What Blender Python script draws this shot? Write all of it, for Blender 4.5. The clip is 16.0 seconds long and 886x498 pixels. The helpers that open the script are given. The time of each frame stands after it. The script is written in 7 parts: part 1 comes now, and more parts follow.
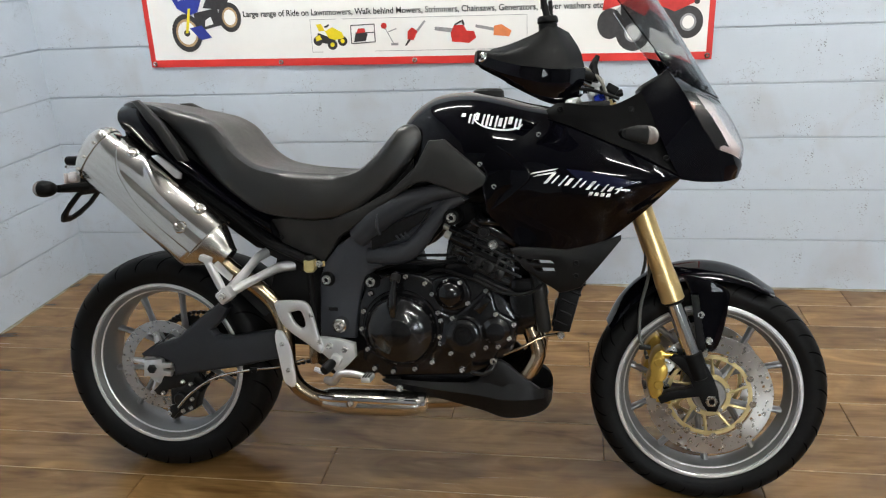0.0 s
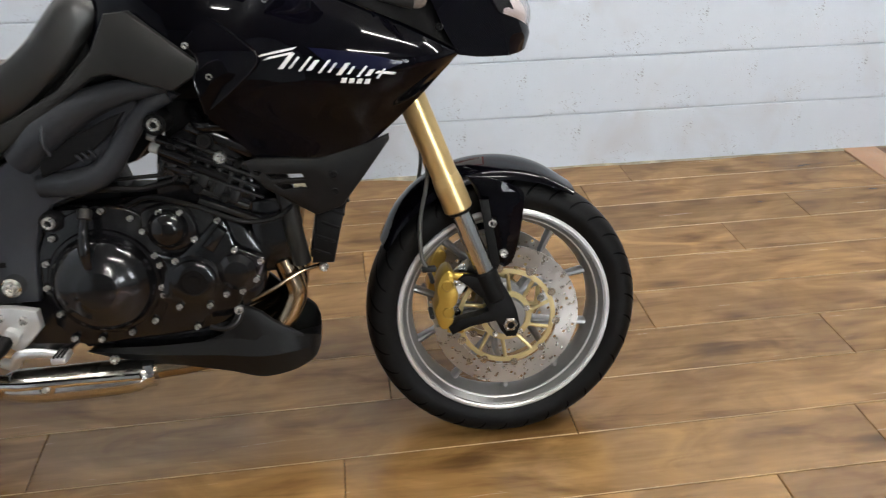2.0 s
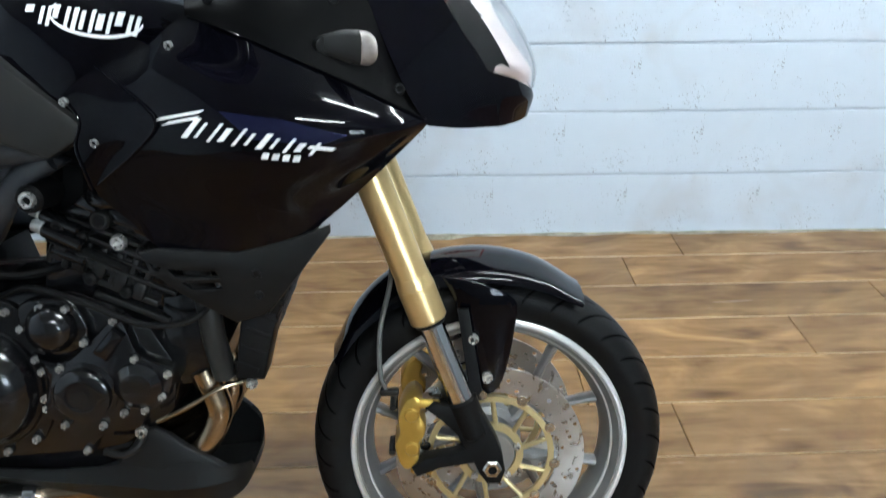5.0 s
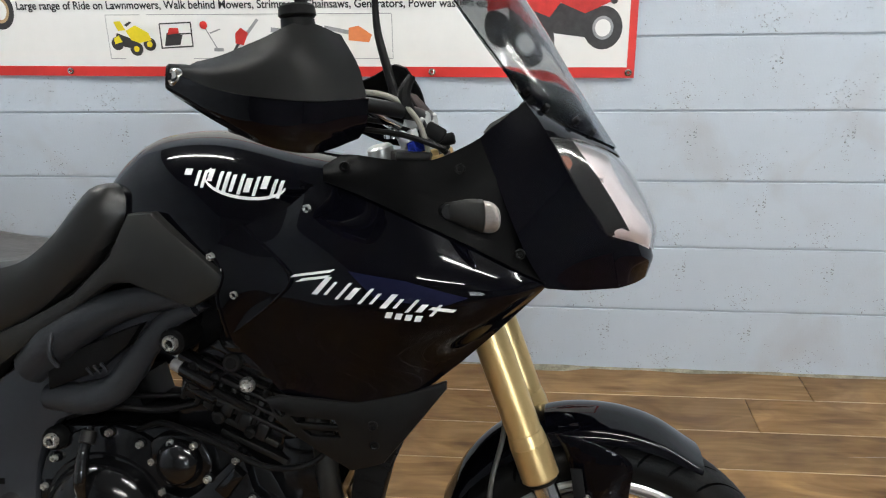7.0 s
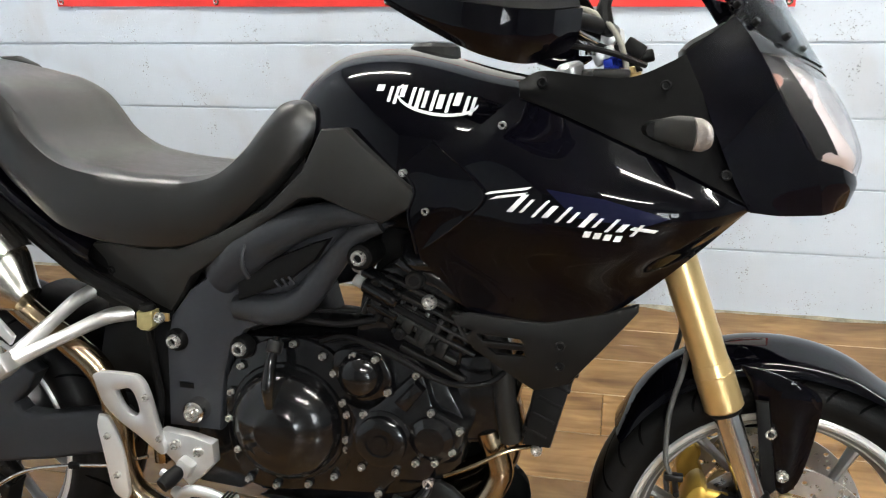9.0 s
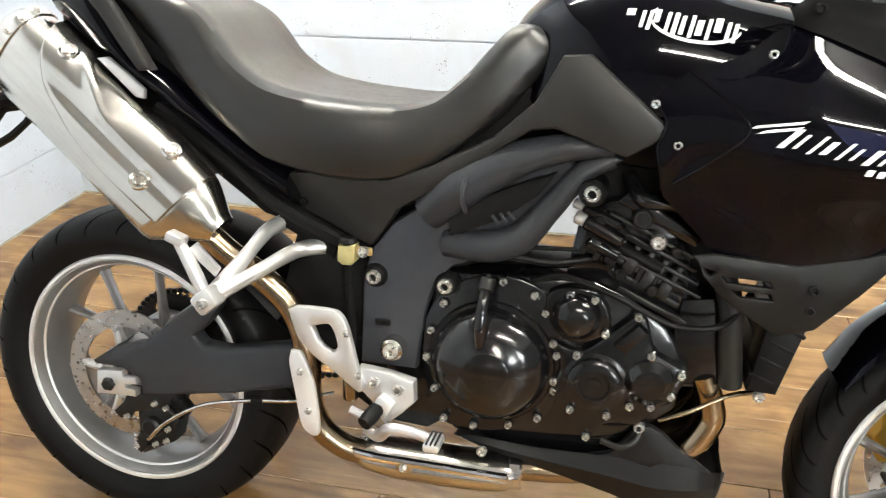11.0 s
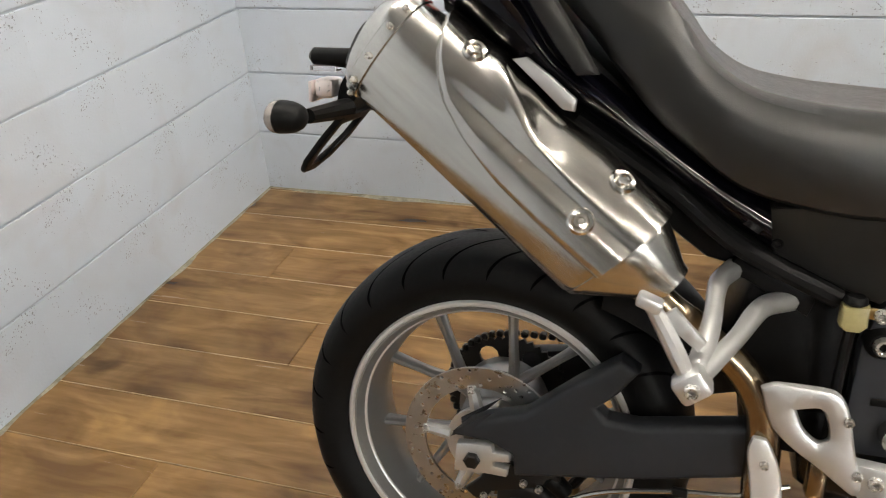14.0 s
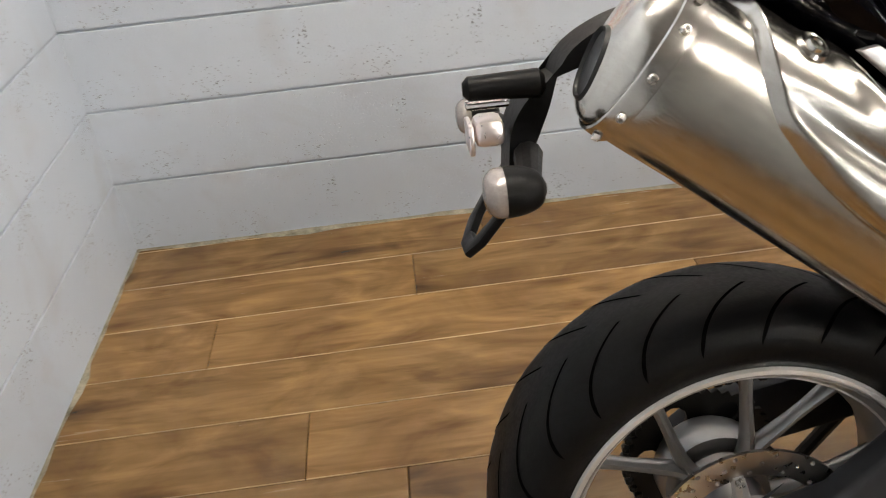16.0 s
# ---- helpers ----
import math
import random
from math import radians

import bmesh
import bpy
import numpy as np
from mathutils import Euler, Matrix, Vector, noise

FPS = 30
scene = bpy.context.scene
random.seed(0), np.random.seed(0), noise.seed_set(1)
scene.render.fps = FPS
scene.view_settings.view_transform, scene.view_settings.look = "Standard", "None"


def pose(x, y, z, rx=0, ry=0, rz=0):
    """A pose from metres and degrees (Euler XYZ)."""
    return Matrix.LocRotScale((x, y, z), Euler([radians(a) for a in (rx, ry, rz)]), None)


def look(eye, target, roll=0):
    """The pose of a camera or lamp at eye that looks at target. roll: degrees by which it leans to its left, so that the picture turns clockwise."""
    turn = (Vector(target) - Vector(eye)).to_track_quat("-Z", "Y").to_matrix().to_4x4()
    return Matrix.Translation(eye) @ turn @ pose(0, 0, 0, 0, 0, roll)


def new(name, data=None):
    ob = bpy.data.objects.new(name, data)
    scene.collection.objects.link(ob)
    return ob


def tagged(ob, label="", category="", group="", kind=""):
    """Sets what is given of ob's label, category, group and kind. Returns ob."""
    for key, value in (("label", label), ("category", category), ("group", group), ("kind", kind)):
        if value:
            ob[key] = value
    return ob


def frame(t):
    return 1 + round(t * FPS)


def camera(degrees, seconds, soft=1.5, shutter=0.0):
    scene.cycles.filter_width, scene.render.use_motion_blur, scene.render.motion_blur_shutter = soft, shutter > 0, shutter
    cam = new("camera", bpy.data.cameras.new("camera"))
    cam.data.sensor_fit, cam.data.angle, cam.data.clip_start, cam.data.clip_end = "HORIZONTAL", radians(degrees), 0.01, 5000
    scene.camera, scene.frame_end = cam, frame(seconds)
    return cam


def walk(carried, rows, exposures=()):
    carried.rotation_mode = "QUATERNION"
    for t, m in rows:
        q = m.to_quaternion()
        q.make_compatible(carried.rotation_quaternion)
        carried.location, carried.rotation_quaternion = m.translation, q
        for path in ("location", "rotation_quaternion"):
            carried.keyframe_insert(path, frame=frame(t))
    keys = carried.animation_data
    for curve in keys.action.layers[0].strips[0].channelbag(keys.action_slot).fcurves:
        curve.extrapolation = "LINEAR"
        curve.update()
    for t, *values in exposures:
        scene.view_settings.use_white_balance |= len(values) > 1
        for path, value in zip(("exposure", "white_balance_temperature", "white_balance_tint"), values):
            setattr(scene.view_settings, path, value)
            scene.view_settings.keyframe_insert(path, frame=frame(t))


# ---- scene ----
cam = camera(58.2, 16.0, 1.1, 0.25)
PATH = [
    (0, (0.285, 0.081, 1.417), (-0.058, 1.918, 0.707), -3.0),
    (0.5, (0.296, 0.143, 1.399), (0.022, 1.971, 0.636), -2.8),
    (1, (0.296, 0.247, 1.368), (0.158, 2.059, 0.532), -2.7),
    (1.5, (0.335, 0.415, 1.319), (0.329, 2.195, 0.406), -2.7),
    (2, (0.313, 0.552, 1.29), (0.516, 2.273, 0.291), -0.9),
    (2.5, (0.276, 0.703, 1.25), (0.647, 2.344, 0.169), 1.7),
    (3, (0.34, 0.789, 1.222), (0.682, 2.377, 0.056), 2.0),
    (3.5, (0.4, 0.855, 1.201), (0.648, 2.411, -0.031), 1.0),
    (4, (0.462, 0.89, 1.191), (0.604, 2.459, -0.041), -0.2),
    (4.5, (0.515, 0.9, 1.199), (0.573, 2.543, 0.06), -0.7),
    (5, (0.511, 0.931, 1.237), (0.553, 2.694, 0.294), -0.2),
    (5.2, (0.517, 0.933, 1.247), (0.534, 2.742, 0.395), -0.4),
    (7.3, (0.499, 0.944, 1.318), (0.213, 2.796, 0.621), -1.7),
    (7.5, (0.488, 0.945, 1.312), (0.17, 2.787, 0.6), -1.9),
    (8, (0.47, 0.944, 1.297), (0.067, 2.756, 0.552), -2.6),
    (8.5, (0.427, 0.93, 1.287), (-0.019, 2.718, 0.51), -2.8),
    (10.8, (0.046, 0.874, 1.259), (-0.387, 2.59, 0.327), -1.6),
    (11, (0.017, 0.877, 1.257), (-0.431, 2.584, 0.314), -1.5),
    (11.5, (-0.057, 0.905, 1.233), (-0.584, 2.588, 0.288), -1.8),
    (12, (-0.135, 0.957, 1.216), (-0.782, 2.595, 0.269), -3.0),
    (12.5, (-0.237, 1.023, 1.229), (-0.976, 2.597, 0.241), -4.7),
    (13, (-0.319, 1.071, 1.227), (-1.131, 2.607, 0.236), -5.7),
    (13.5, (-0.444, 1.069, 1.223), (-1.192, 2.642, 0.24), -4.9),
    (14, (-0.62, 1.043, 1.232), (-1.202, 2.671, 0.227), -4.1),
    (14.5, (-0.768, 1.068, 1.217), (-1.263, 2.721, 0.205), -5.7),
    (15, (-0.92, 1.2, 1.224), (-1.352, 2.842, 0.165), -9.4),
    (15.5, (-1.044, 1.299, 1.214), (-1.393, 2.948, 0.136), -9.5),
    (16, (-1.245, 1.344, 1.212), (-1.215, 3.006, 0.099), -6.4),
]
EXPOSURES = [(0.0, 0.15, 6500, 6), (1.0, 0.2, 6500, 7), (2.5, 0.5, 6650, 9), (3.5, 0.64, 5350, -1), (4.4, 0.7, 5350, -2), (5.0, 0.6, 5750, 0), (5.2, 0.5, 5850, 1), (7.3, -0.02, 6450, 6), (8.0, 0.12, 6500, 6), (8.7, 0.5, 6600, 6), (10.8, 1.4, 6900, 6), (12.5, 0.98, 7050, 6), (14.0, 0.5, 7200, 9), (16.0, 0.43, 7300, 11)]
walk(cam, [(t, look(eye, target, roll)) for t, eye, target, roll in PATH], EXPOSURES)

# the room's extent in metres: west and north walls meet behind the motorcycle
WEST, NORTH, EAST, SOUTH, CEIL = -2.099, 3.345, 4.6, -3.2, 2.9

world = bpy.data.worlds.new("world")
scene.world = world
world.use_nodes = True
world.node_tree.nodes["Background"].inputs[0].default_value = (0.6, 0.7, 0.85, 1)
world.node_tree.nodes["Background"].inputs[1].default_value = 0.02


# ---- small modelling kit ----
def link(nt, a, b):
    nt.links.new(a, b)


def material(name, colour, rough=0.5, metal=0.0, var=0.12, scale=12.0, bump=0.0, bscale=300.0, coat=0.0, stretch=(1, 1, 1),
             rvar=0.08, spread=False, second=None, glow=0.0, clear=0.0, ior=1.45, spin=0.0):
    """A procedural surface: colour varied at two scales, roughness varied, fine relief."""
    m = bpy.data.materials.new(name)
    m.use_nodes = True
    nt = m.node_tree
    bsdf = nt.nodes["Principled BSDF"]
    bsdf.inputs["Metallic"].default_value = metal
    bsdf.inputs["IOR"].default_value = ior
    bsdf.inputs["Coat Weight"].default_value = coat
    bsdf.inputs["Coat Roughness"].default_value = 0.03
    bsdf.inputs["Transmission Weight"].default_value = clear
    tc = nt.nodes.new("ShaderNodeTexCoord")
    mp = nt.nodes.new("ShaderNodeMapping")
    mp.inputs["Scale"].default_value = stretch
    if spin:
        rot = nt.nodes.new("ShaderNodeVectorRotate")
        rot.rotation_type = "Y_AXIS"
        rot.inputs["Angle"].default_value = radians(-spin)
        link(nt, tc.outputs["Object"], rot.inputs["Vector"])
        link(nt, rot.outputs[0], mp.inputs["Vector"])
    else:
        link(nt, tc.outputs["Object"], mp.inputs["Vector"])
    if spread:
        info = nt.nodes.new("ShaderNodeObjectInfo")
        mul = nt.nodes.new("ShaderNodeVectorMath")
        mul.operation = "SCALE"
        mul.inputs[0].default_value = (13.0, 7.0, 5.0)
        link(nt, info.outputs["Random"], mul.inputs["Scale"])
        link(nt, mul.outputs[0], mp.inputs["Location"])
    coarse = nt.nodes.new("ShaderNodeTexNoise")
    coarse.inputs["Scale"].default_value = scale
    coarse.inputs["Detail"].default_value = 6.0
    link(nt, mp.outputs[0], coarse.inputs["Vector"])
    fine = nt.nodes.new("ShaderNodeTexNoise")
    fine.inputs["Scale"].default_value = scale * 9
    fine.inputs["Detail"].default_value = 4.0
    link(nt, mp.outputs[0], fine.inputs["Vector"])
    mix = nt.nodes.new("ShaderNodeMix")
    mix.data_type = "FLOAT"
    mix.inputs[0].default_value = 0.35
    link(nt, coarse.outputs["Fac"], mix.inputs[2])
    link(nt, fine.outputs["Fac"], mix.inputs[3])
    ramp = nt.nodes.new("ShaderNodeValToRGB")
    a = [max(0.0, c * (1 - var)) for c in colour]
    b = list(second) if second else [min(1.0, c * (1 + var)) for c in colour]
    ramp.color_ramp.elements[0].position, ramp.color_ramp.elements[0].color = 0.32, (*a, 1)
    ramp.color_ramp.elements[1].position, ramp.color_ramp.elements[1].color = 0.68, (*b, 1)
    link(nt, mix.outputs[0], ramp.inputs[0])
    link(nt, ramp.outputs[0], bsdf.inputs["Base Color"])
    rr = nt.nodes.new("ShaderNodeMapRange")
    rr.inputs["From Min"].default_value, rr.inputs["From Max"].default_value = 0.3, 0.7
    rr.inputs["To Min"].default_value, rr.inputs["To Max"].default_value = max(0.02, rough - rvar), min(1, rough + rvar)
    link(nt, fine.outputs["Fac"], rr.inputs["Value"])
    link(nt, rr.outputs[0], bsdf.inputs["Roughness"])
    if bump:
        grain = nt.nodes.new("ShaderNodeTexNoise")
        grain.inputs["Scale"].default_value = bscale
        grain.inputs["Detail"].default_value = 3.0
        link(nt, mp.outputs[0], grain.inputs["Vector"])
        bp = nt.nodes.new("ShaderNodeBump")
        bp.inputs["Strength"].default_value = bump
        bp.inputs["Distance"].default_value = 0.002
        link(nt, grain.outputs["Fac"], bp.inputs["Height"])
        link(nt, bp.outputs[0], bsdf.inputs["Normal"])
    if glow:
        bsdf.inputs["Emission Color"].default_value = (*colour, 1)
        bsdf.inputs["Emission Strength"].default_value = glow
    return m


def mesh_of(name, bm, mat, smooth=True, sharp=35.0):
    bmesh.ops.recalc_face_normals(bm, faces=bm.faces[:])
    me = bpy.data.meshes.new(name)
    if smooth:
        lim = radians(sharp)
        for e in bm.edges:
            if len(e.link_faces) == 2 and e.calc_face_angle(0.0) > lim:
                e.smooth = False
        for f in bm.faces:
            f.smooth = True
    bm.to_mesh(me)
    bm.free()
    me.materials.append(mat)
    return me


def part(name, bm, mat, parent=None, label="", smooth=True, sharp=35.0):
    ob = new(name, mesh_of(name, bm, mat, smooth, sharp))
    if parent is not None:
        ob.parent = parent
    if label:
        tagged(ob, label)
    return ob


def empty(name, m, label, category, group="", kind=""):
    ob = new(name)
    ob.empty_display_size = 0.1
    ob.matrix_basis = m
    return tagged(ob, label, category, group, kind)


def spline(points, n):
    """n + 1 points of a smooth curve through the given ones, evenly by chord length."""
    p = np.array(points, float)
    if len(p) == 2:
        return np.array([p[0] + (p[1] - p[0]) * i / n for i in range(n + 1)])
    d = np.concatenate([[0], np.cumsum(np.linalg.norm(np.diff(p, axis=0), axis=1) + 1e-9)])
    ext = np.vstack([2 * p[0] - p[1], p, 2 * p[-1] - p[-2]])
    out = []
    for s in np.linspace(0, d[-1], n + 1):
        i = min(int(np.searchsorted(d, s, side="right")) - 1, len(p) - 2)
        u = (s - d[i]) / (d[i + 1] - d[i])
        a, b, c, e = ext[i], ext[i + 1], ext[i + 2], ext[i + 3]
        ta, tb = (c - a) / 2, (e - b) / 2
        L = np.linalg.norm(c - b)
        for v in (ta, tb):
            k = np.linalg.norm(v)
            if k > L:
                v *= L / k
        out.append((2 * u**3 - 3 * u**2 + 1) * b + (u**3 - 2 * u**2 + u) * ta + (-2 * u**3 + 3 * u**2) * c + (u**3 - u**2) * tb)
    return np.array(out)


def add_grid(bm, rows, closed=False):
    """Quads over rows of points; closed joins each row's end to its start."""
    vs = [[bm.verts.new(tuple(p)) for p in r] for r in rows]
    for a, b in zip(vs, vs[1:]):
        n = len(a)
        for i in range(n if closed else n - 1):
            j = (i + 1) % n
            try:
                bm.faces.new((a[i], a[j], b[j], b[i]))
            except ValueError:
                pass
    return vs


def tube(path, radius, n=10, steps=0, bm=None, caps=True):
    """A round bar along a smooth path; radius one number or one for each path point."""
    bm = bm or bmesh.new()
    path = [tuple(p) for p in path]
    k = steps or max(2, 6 * (len(path) - 1))
    pts = spline(path, k)
    if isinstance(radius, (int, float)):
        rad = [radius] * (k + 1)
    else:
        rad = [float(v[0]) for v in spline([(r, 0, 0) for r in radius], k)] if len(radius) > 2 else [radius[0] + (radius[1] - radius[0]) * i / k for i in range(k + 1)]
    rings, up = [], None
    for i, p in enumerate(pts):
        t = Vector(pts[min(i + 1, k)] - pts[max(i - 1, 0)]).normalized()
        if up is None:
            up = t.orthogonal().normalized()
        up = (up - t * up.dot(t)).normalized()
        side = t.cross(up)
        rings.append([Vector(p) + rad[i] * (math.cos(2 * math.pi * j / n) * up + math.sin(2 * math.pi * j / n) * side) for j in range(n)])
    vs = add_grid(bm, rings, True)
    if caps:
        bm.faces.new(vs[0][::-1])
        bm.faces.new(vs[-1])
    return bm


def lathe(profile, centre, axis="y", n=48, bm=None, closed=True):
    """Turns a profile of (radius, offset along the axis) about the axis through centre."""
    bm = bm or bmesh.new()
    cx, cy, cz = centre
    rings = []
    for j in range(n):
        a = 2 * math.pi * j / n
        c, s = math.cos(a), math.sin(a)
        ring = []
        for r, o in profile:
            ring.append({"y": (cx + r * c, cy + o, cz + r * s), "x": (cx + o, cy + r * c, cz + r * s), "z": (cx + r * c, cy + r * s, cz + o)}[axis])
        rings.append(ring)
    rings.append(rings[0])
    vs = [[bm.verts.new(p) for p in r] for r in rings[:-1]]
    vs.append(vs[0])
    m = len(profile)
    for a, b in zip(vs, vs[1:]):
        for i in range(m if closed else m - 1):
            k = (i + 1) % m
            bm.faces.new((a[i], a[k], b[k], b[i]))
    bmesh.ops.remove_doubles(bm, verts=bm.verts[:], dist=1e-6)
    return bm


def box(size, centre=(0, 0, 0), bevel=0.0, m=None, bm=None, segments=2):
    own = bmesh.new()
    bmesh.ops.create_cube(own, size=1.0, matrix=Matrix.Diagonal((*size, 1)))
    if bevel:
        bmesh.ops.bevel(own, geom=own.edges[:], offset=bevel, segments=segments, profile=0.5, affect="EDGES")
    bmesh.ops.transform(own, matrix=Matrix.Translation(centre) @ (m or Matrix.Identity(4)), verts=own.verts[:])
    if bm is None:
        return own
    join(bm, own)
    return bm


def join(bm, other):
    me = bpy.data.meshes.new("tmp")
    other.to_mesh(me)
    other.free()
    bm.from_mesh(me)
    bpy.data.meshes.remove(me)
    return bm


def cyl(a, b, r, n=16, r2=None, bevel=0.0, bm=None):
    """A cylinder from a to b, its rims chamfered."""
    a, b = Vector(a), Vector(b)
    d = (b - a)
    L = d.length
    r2 = r if r2 is None else r2
    prof = [(0, 0), (r - bevel, 0), (r, bevel), (r2, L - bevel), (r2 - bevel, L), (0, L)] if bevel else [(0, 0), (r, 0), (r2, L), (0, L)]
    own = lathe(prof, (0, 0, 0), "z", n, closed=False)
    bmesh.ops.transform(own, matrix=Matrix.Translation(a) @ d.to_track_quat("Z", "Y").to_matrix().to_4x4(), verts=own.verts[:])
    if bm is None:
        return own
    return join(bm, own)


def slab(outline, y0, y1, bevel=0.003, holes=(), smooth=0, bulge=None, segments=2):
    """A plate: an outline in x and z, with holes, between two y; bulge(x, z) moves it sideways."""
    bm = bmesh.new()

    def ring(pts):
        if smooth:
            pts = spline(list(pts) + [pts[0]], smooth)[:-1]
        vs = [bm.verts.new((p[0], y0, p[1])) for p in pts]
        return [bm.edges.new((vs[i], vs[(i + 1) % len(vs)])) for i in range(len(vs))]

    edges = ring(outline)
    for h in holes:
        edges += ring(h)
    res = bmesh.ops.triangle_fill(bm, edges=edges, use_beauty=True)
    faces = [g for g in res["geom"] if isinstance(g, bmesh.types.BMFace)]
    rim = [e for e in bm.edges if len(e.link_faces) == 1]
    ext = bmesh.ops.extrude_face_region(bm, geom=faces)
    top = [g for g in ext["geom"] if isinstance(g, bmesh.types.BMVert)]
    for v in top:
        v.co.y = y1
    bmesh.ops.recalc_face_normals(bm, faces=bm.faces[:])
    if bevel:
        es = [e for e in bm.edges if len(e.link_faces) == 2 and e.calc_face_angle(0) > radians(60) and abs(e.verts[0].co.y - e.verts[1].co.y) < 1e-6]
        bmesh.ops.bevel(bm, geom=es, offset=bevel, segments=segments, profile=0.5, affect="EDGES")
    if bulge:
        bmesh.ops.subdivide_edges(bm, edges=[e for e in bm.edges if e.calc_length() > 0.03], cuts=1)
        for v in bm.verts:
            v.co.y += bulge(v.co.x, v.co.z)
    return bm


def patch(rows, nu=24, nv=12, thick=0.003, inward=(0, 1, 0)):
    """A panel through rows of 3D points, smooth both ways, given a thickness."""
    rs = [spline(r, nu) for r in rows]
    cols = [spline([r[i] for r in rs], nv) for i in range(nu + 1)]
    bm = bmesh.new()
    outer = [[Vector(cols[i][j]) for i in range(nu + 1)] for j in range(nv + 1)]
    a = add_grid(bm, outer)
    bm.normal_update()
    want = Vector(inward)
    for v in bm.verts:
        v.normal_update()
    inner = []
    for r in a:
        line = []
        for v in r:
            n = v.normal.copy()
            if n.dot(want) < 0:
                n = -n
            line.append(v.co + n * thick)
        inner.append(line)
    b = add_grid(bm, inner)
    for k in range(nu):
        bm.faces.new((a[0][k], a[0][k + 1], b[0][k + 1], b[0][k]))
        bm.faces.new((a[-1][k], a[-1][k + 1], b[-1][k + 1], b[-1][k]))
    for k in range(nv):
        bm.faces.new((a[k][0], a[k + 1][0], b[k + 1][0], b[k][0]))
        bm.faces.new((a[k][-1], a[k + 1][-1], b[k + 1][-1], b[k][-1]))
    return bm


def loft(sections, nu=40, caps=True, ring=0):
    """A closed body through closed sections (equal counts of 3D points), smooth along its length."""
    secs = [spline(list(s) + [s[0]], ring)[:-1] for s in sections] if ring else [np.array(s, float) for s in sections]
    count = len(secs[0])
    cols = [spline([s[i] for s in secs], nu) for i in range(count)]
    bm = bmesh.new()
    vs = add_grid(bm, [[cols[i][j] for i in range(count)] for j in range(nu + 1)], True)
    if caps:
        bm.faces.new(vs[0][::-1])
        bm.faces.new(vs[-1])
    return bm


def mirrored(bm):
    """The same across the middle plane of the machine."""
    other = bm.copy()
    for v in other.verts:
        v.co.y = -v.co.y
    bmesh.ops.reverse_faces(other, faces=other.faces[:])
    return other


# ---- materials ----


def block_material():
    """Emulsion over coarse concrete block: clustered pits with their shade coloured in, faint stains."""
    m = material("painted_block", (0.50, 0.555, 0.63), 0.5, var=0.03, scale=2.0)
    nt = m.node_tree
    bsdf = nt.nodes["Principled BSDF"]
    mp = next(n for n in nt.nodes if n.type == "MAPPING")
    smudge = nt.nodes.new("ShaderNodeTexNoise")
    smudge.inputs["Scale"].default_value, smudge.inputs["Detail"].default_value, smudge.inputs["Distortion"].default_value = 3.2, 7.0, 0.8
    geo = nt.nodes.new("ShaderNodeNewGeometry")
    link(nt, geo.outputs["Position"], smudge.inputs["Vector"])
    amount = nt.nodes.new("ShaderNodeMapRange")
    amount.inputs["From Min"].default_value, amount.inputs["From Max"].default_value, amount.inputs["To Max"].default_value = 0.53, 0.78, 0.45
    link(nt, smudge.outputs["Fac"], amount.inputs["Value"])
    dirt = nt.nodes.new("ShaderNodeMix")
    dirt.data_type = "RGBA"
    dirt.inputs[7].default_value = (0.36, 0.33, 0.32, 1)
    link(nt, amount.outputs[0], dirt.inputs[0])
    link(nt, bsdf.inputs["Base Color"].links[0].from_socket, dirt.inputs[6])
    link(nt, dirt.outputs[2], bsdf.inputs["Base Color"])
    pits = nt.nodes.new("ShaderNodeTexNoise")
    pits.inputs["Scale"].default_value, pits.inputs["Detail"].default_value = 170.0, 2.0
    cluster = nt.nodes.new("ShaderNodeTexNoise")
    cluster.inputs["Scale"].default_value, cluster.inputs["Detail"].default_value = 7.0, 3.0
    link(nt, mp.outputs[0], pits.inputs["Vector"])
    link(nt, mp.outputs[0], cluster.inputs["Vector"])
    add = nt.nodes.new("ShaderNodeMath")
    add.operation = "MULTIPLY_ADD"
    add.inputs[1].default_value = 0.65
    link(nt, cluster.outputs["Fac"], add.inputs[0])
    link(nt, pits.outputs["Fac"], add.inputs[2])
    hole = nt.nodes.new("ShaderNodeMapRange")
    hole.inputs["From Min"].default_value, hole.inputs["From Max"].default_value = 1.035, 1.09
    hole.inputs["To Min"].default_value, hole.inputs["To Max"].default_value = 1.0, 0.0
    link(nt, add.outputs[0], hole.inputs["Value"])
    # shade inside the pits, mixed into the paint's colour
    pit_shade = nt.nodes.new("ShaderNodeMix")
    pit_shade.data_type = "RGBA"
    pit_shade.inputs[6].default_value = (0.22, 0.23, 0.25, 1)
    link(nt, hole.outputs[0], pit_shade.inputs[0])
    link(nt, dirt.outputs[2], pit_shade.inputs[7])
    link(nt, pit_shade.outputs[2], bsdf.inputs["Base Color"])
    fine = nt.nodes.new("ShaderNodeTexNoise")
    fine.inputs["Scale"].default_value = 160.0
    link(nt, mp.outputs[0], fine.inputs["Vector"])
    tot = nt.nodes.new("ShaderNodeMath")
    tot.operation = "MULTIPLY_ADD"
    tot.inputs[1].default_value = 0.22
    link(nt, fine.outputs["Fac"], tot.inputs[0])
    link(nt, hole.outputs[0], tot.inputs[2])
    bp = nt.nodes.new("ShaderNodeBump")
    bp.inputs["Strength"].default_value, bp.inputs["Distance"].default_value = 0.9, 0.003
    link(nt, tot.outputs[0], bp.inputs["Height"])
    link(nt, bp.outputs[0], bsdf.inputs["Normal"])
    return m


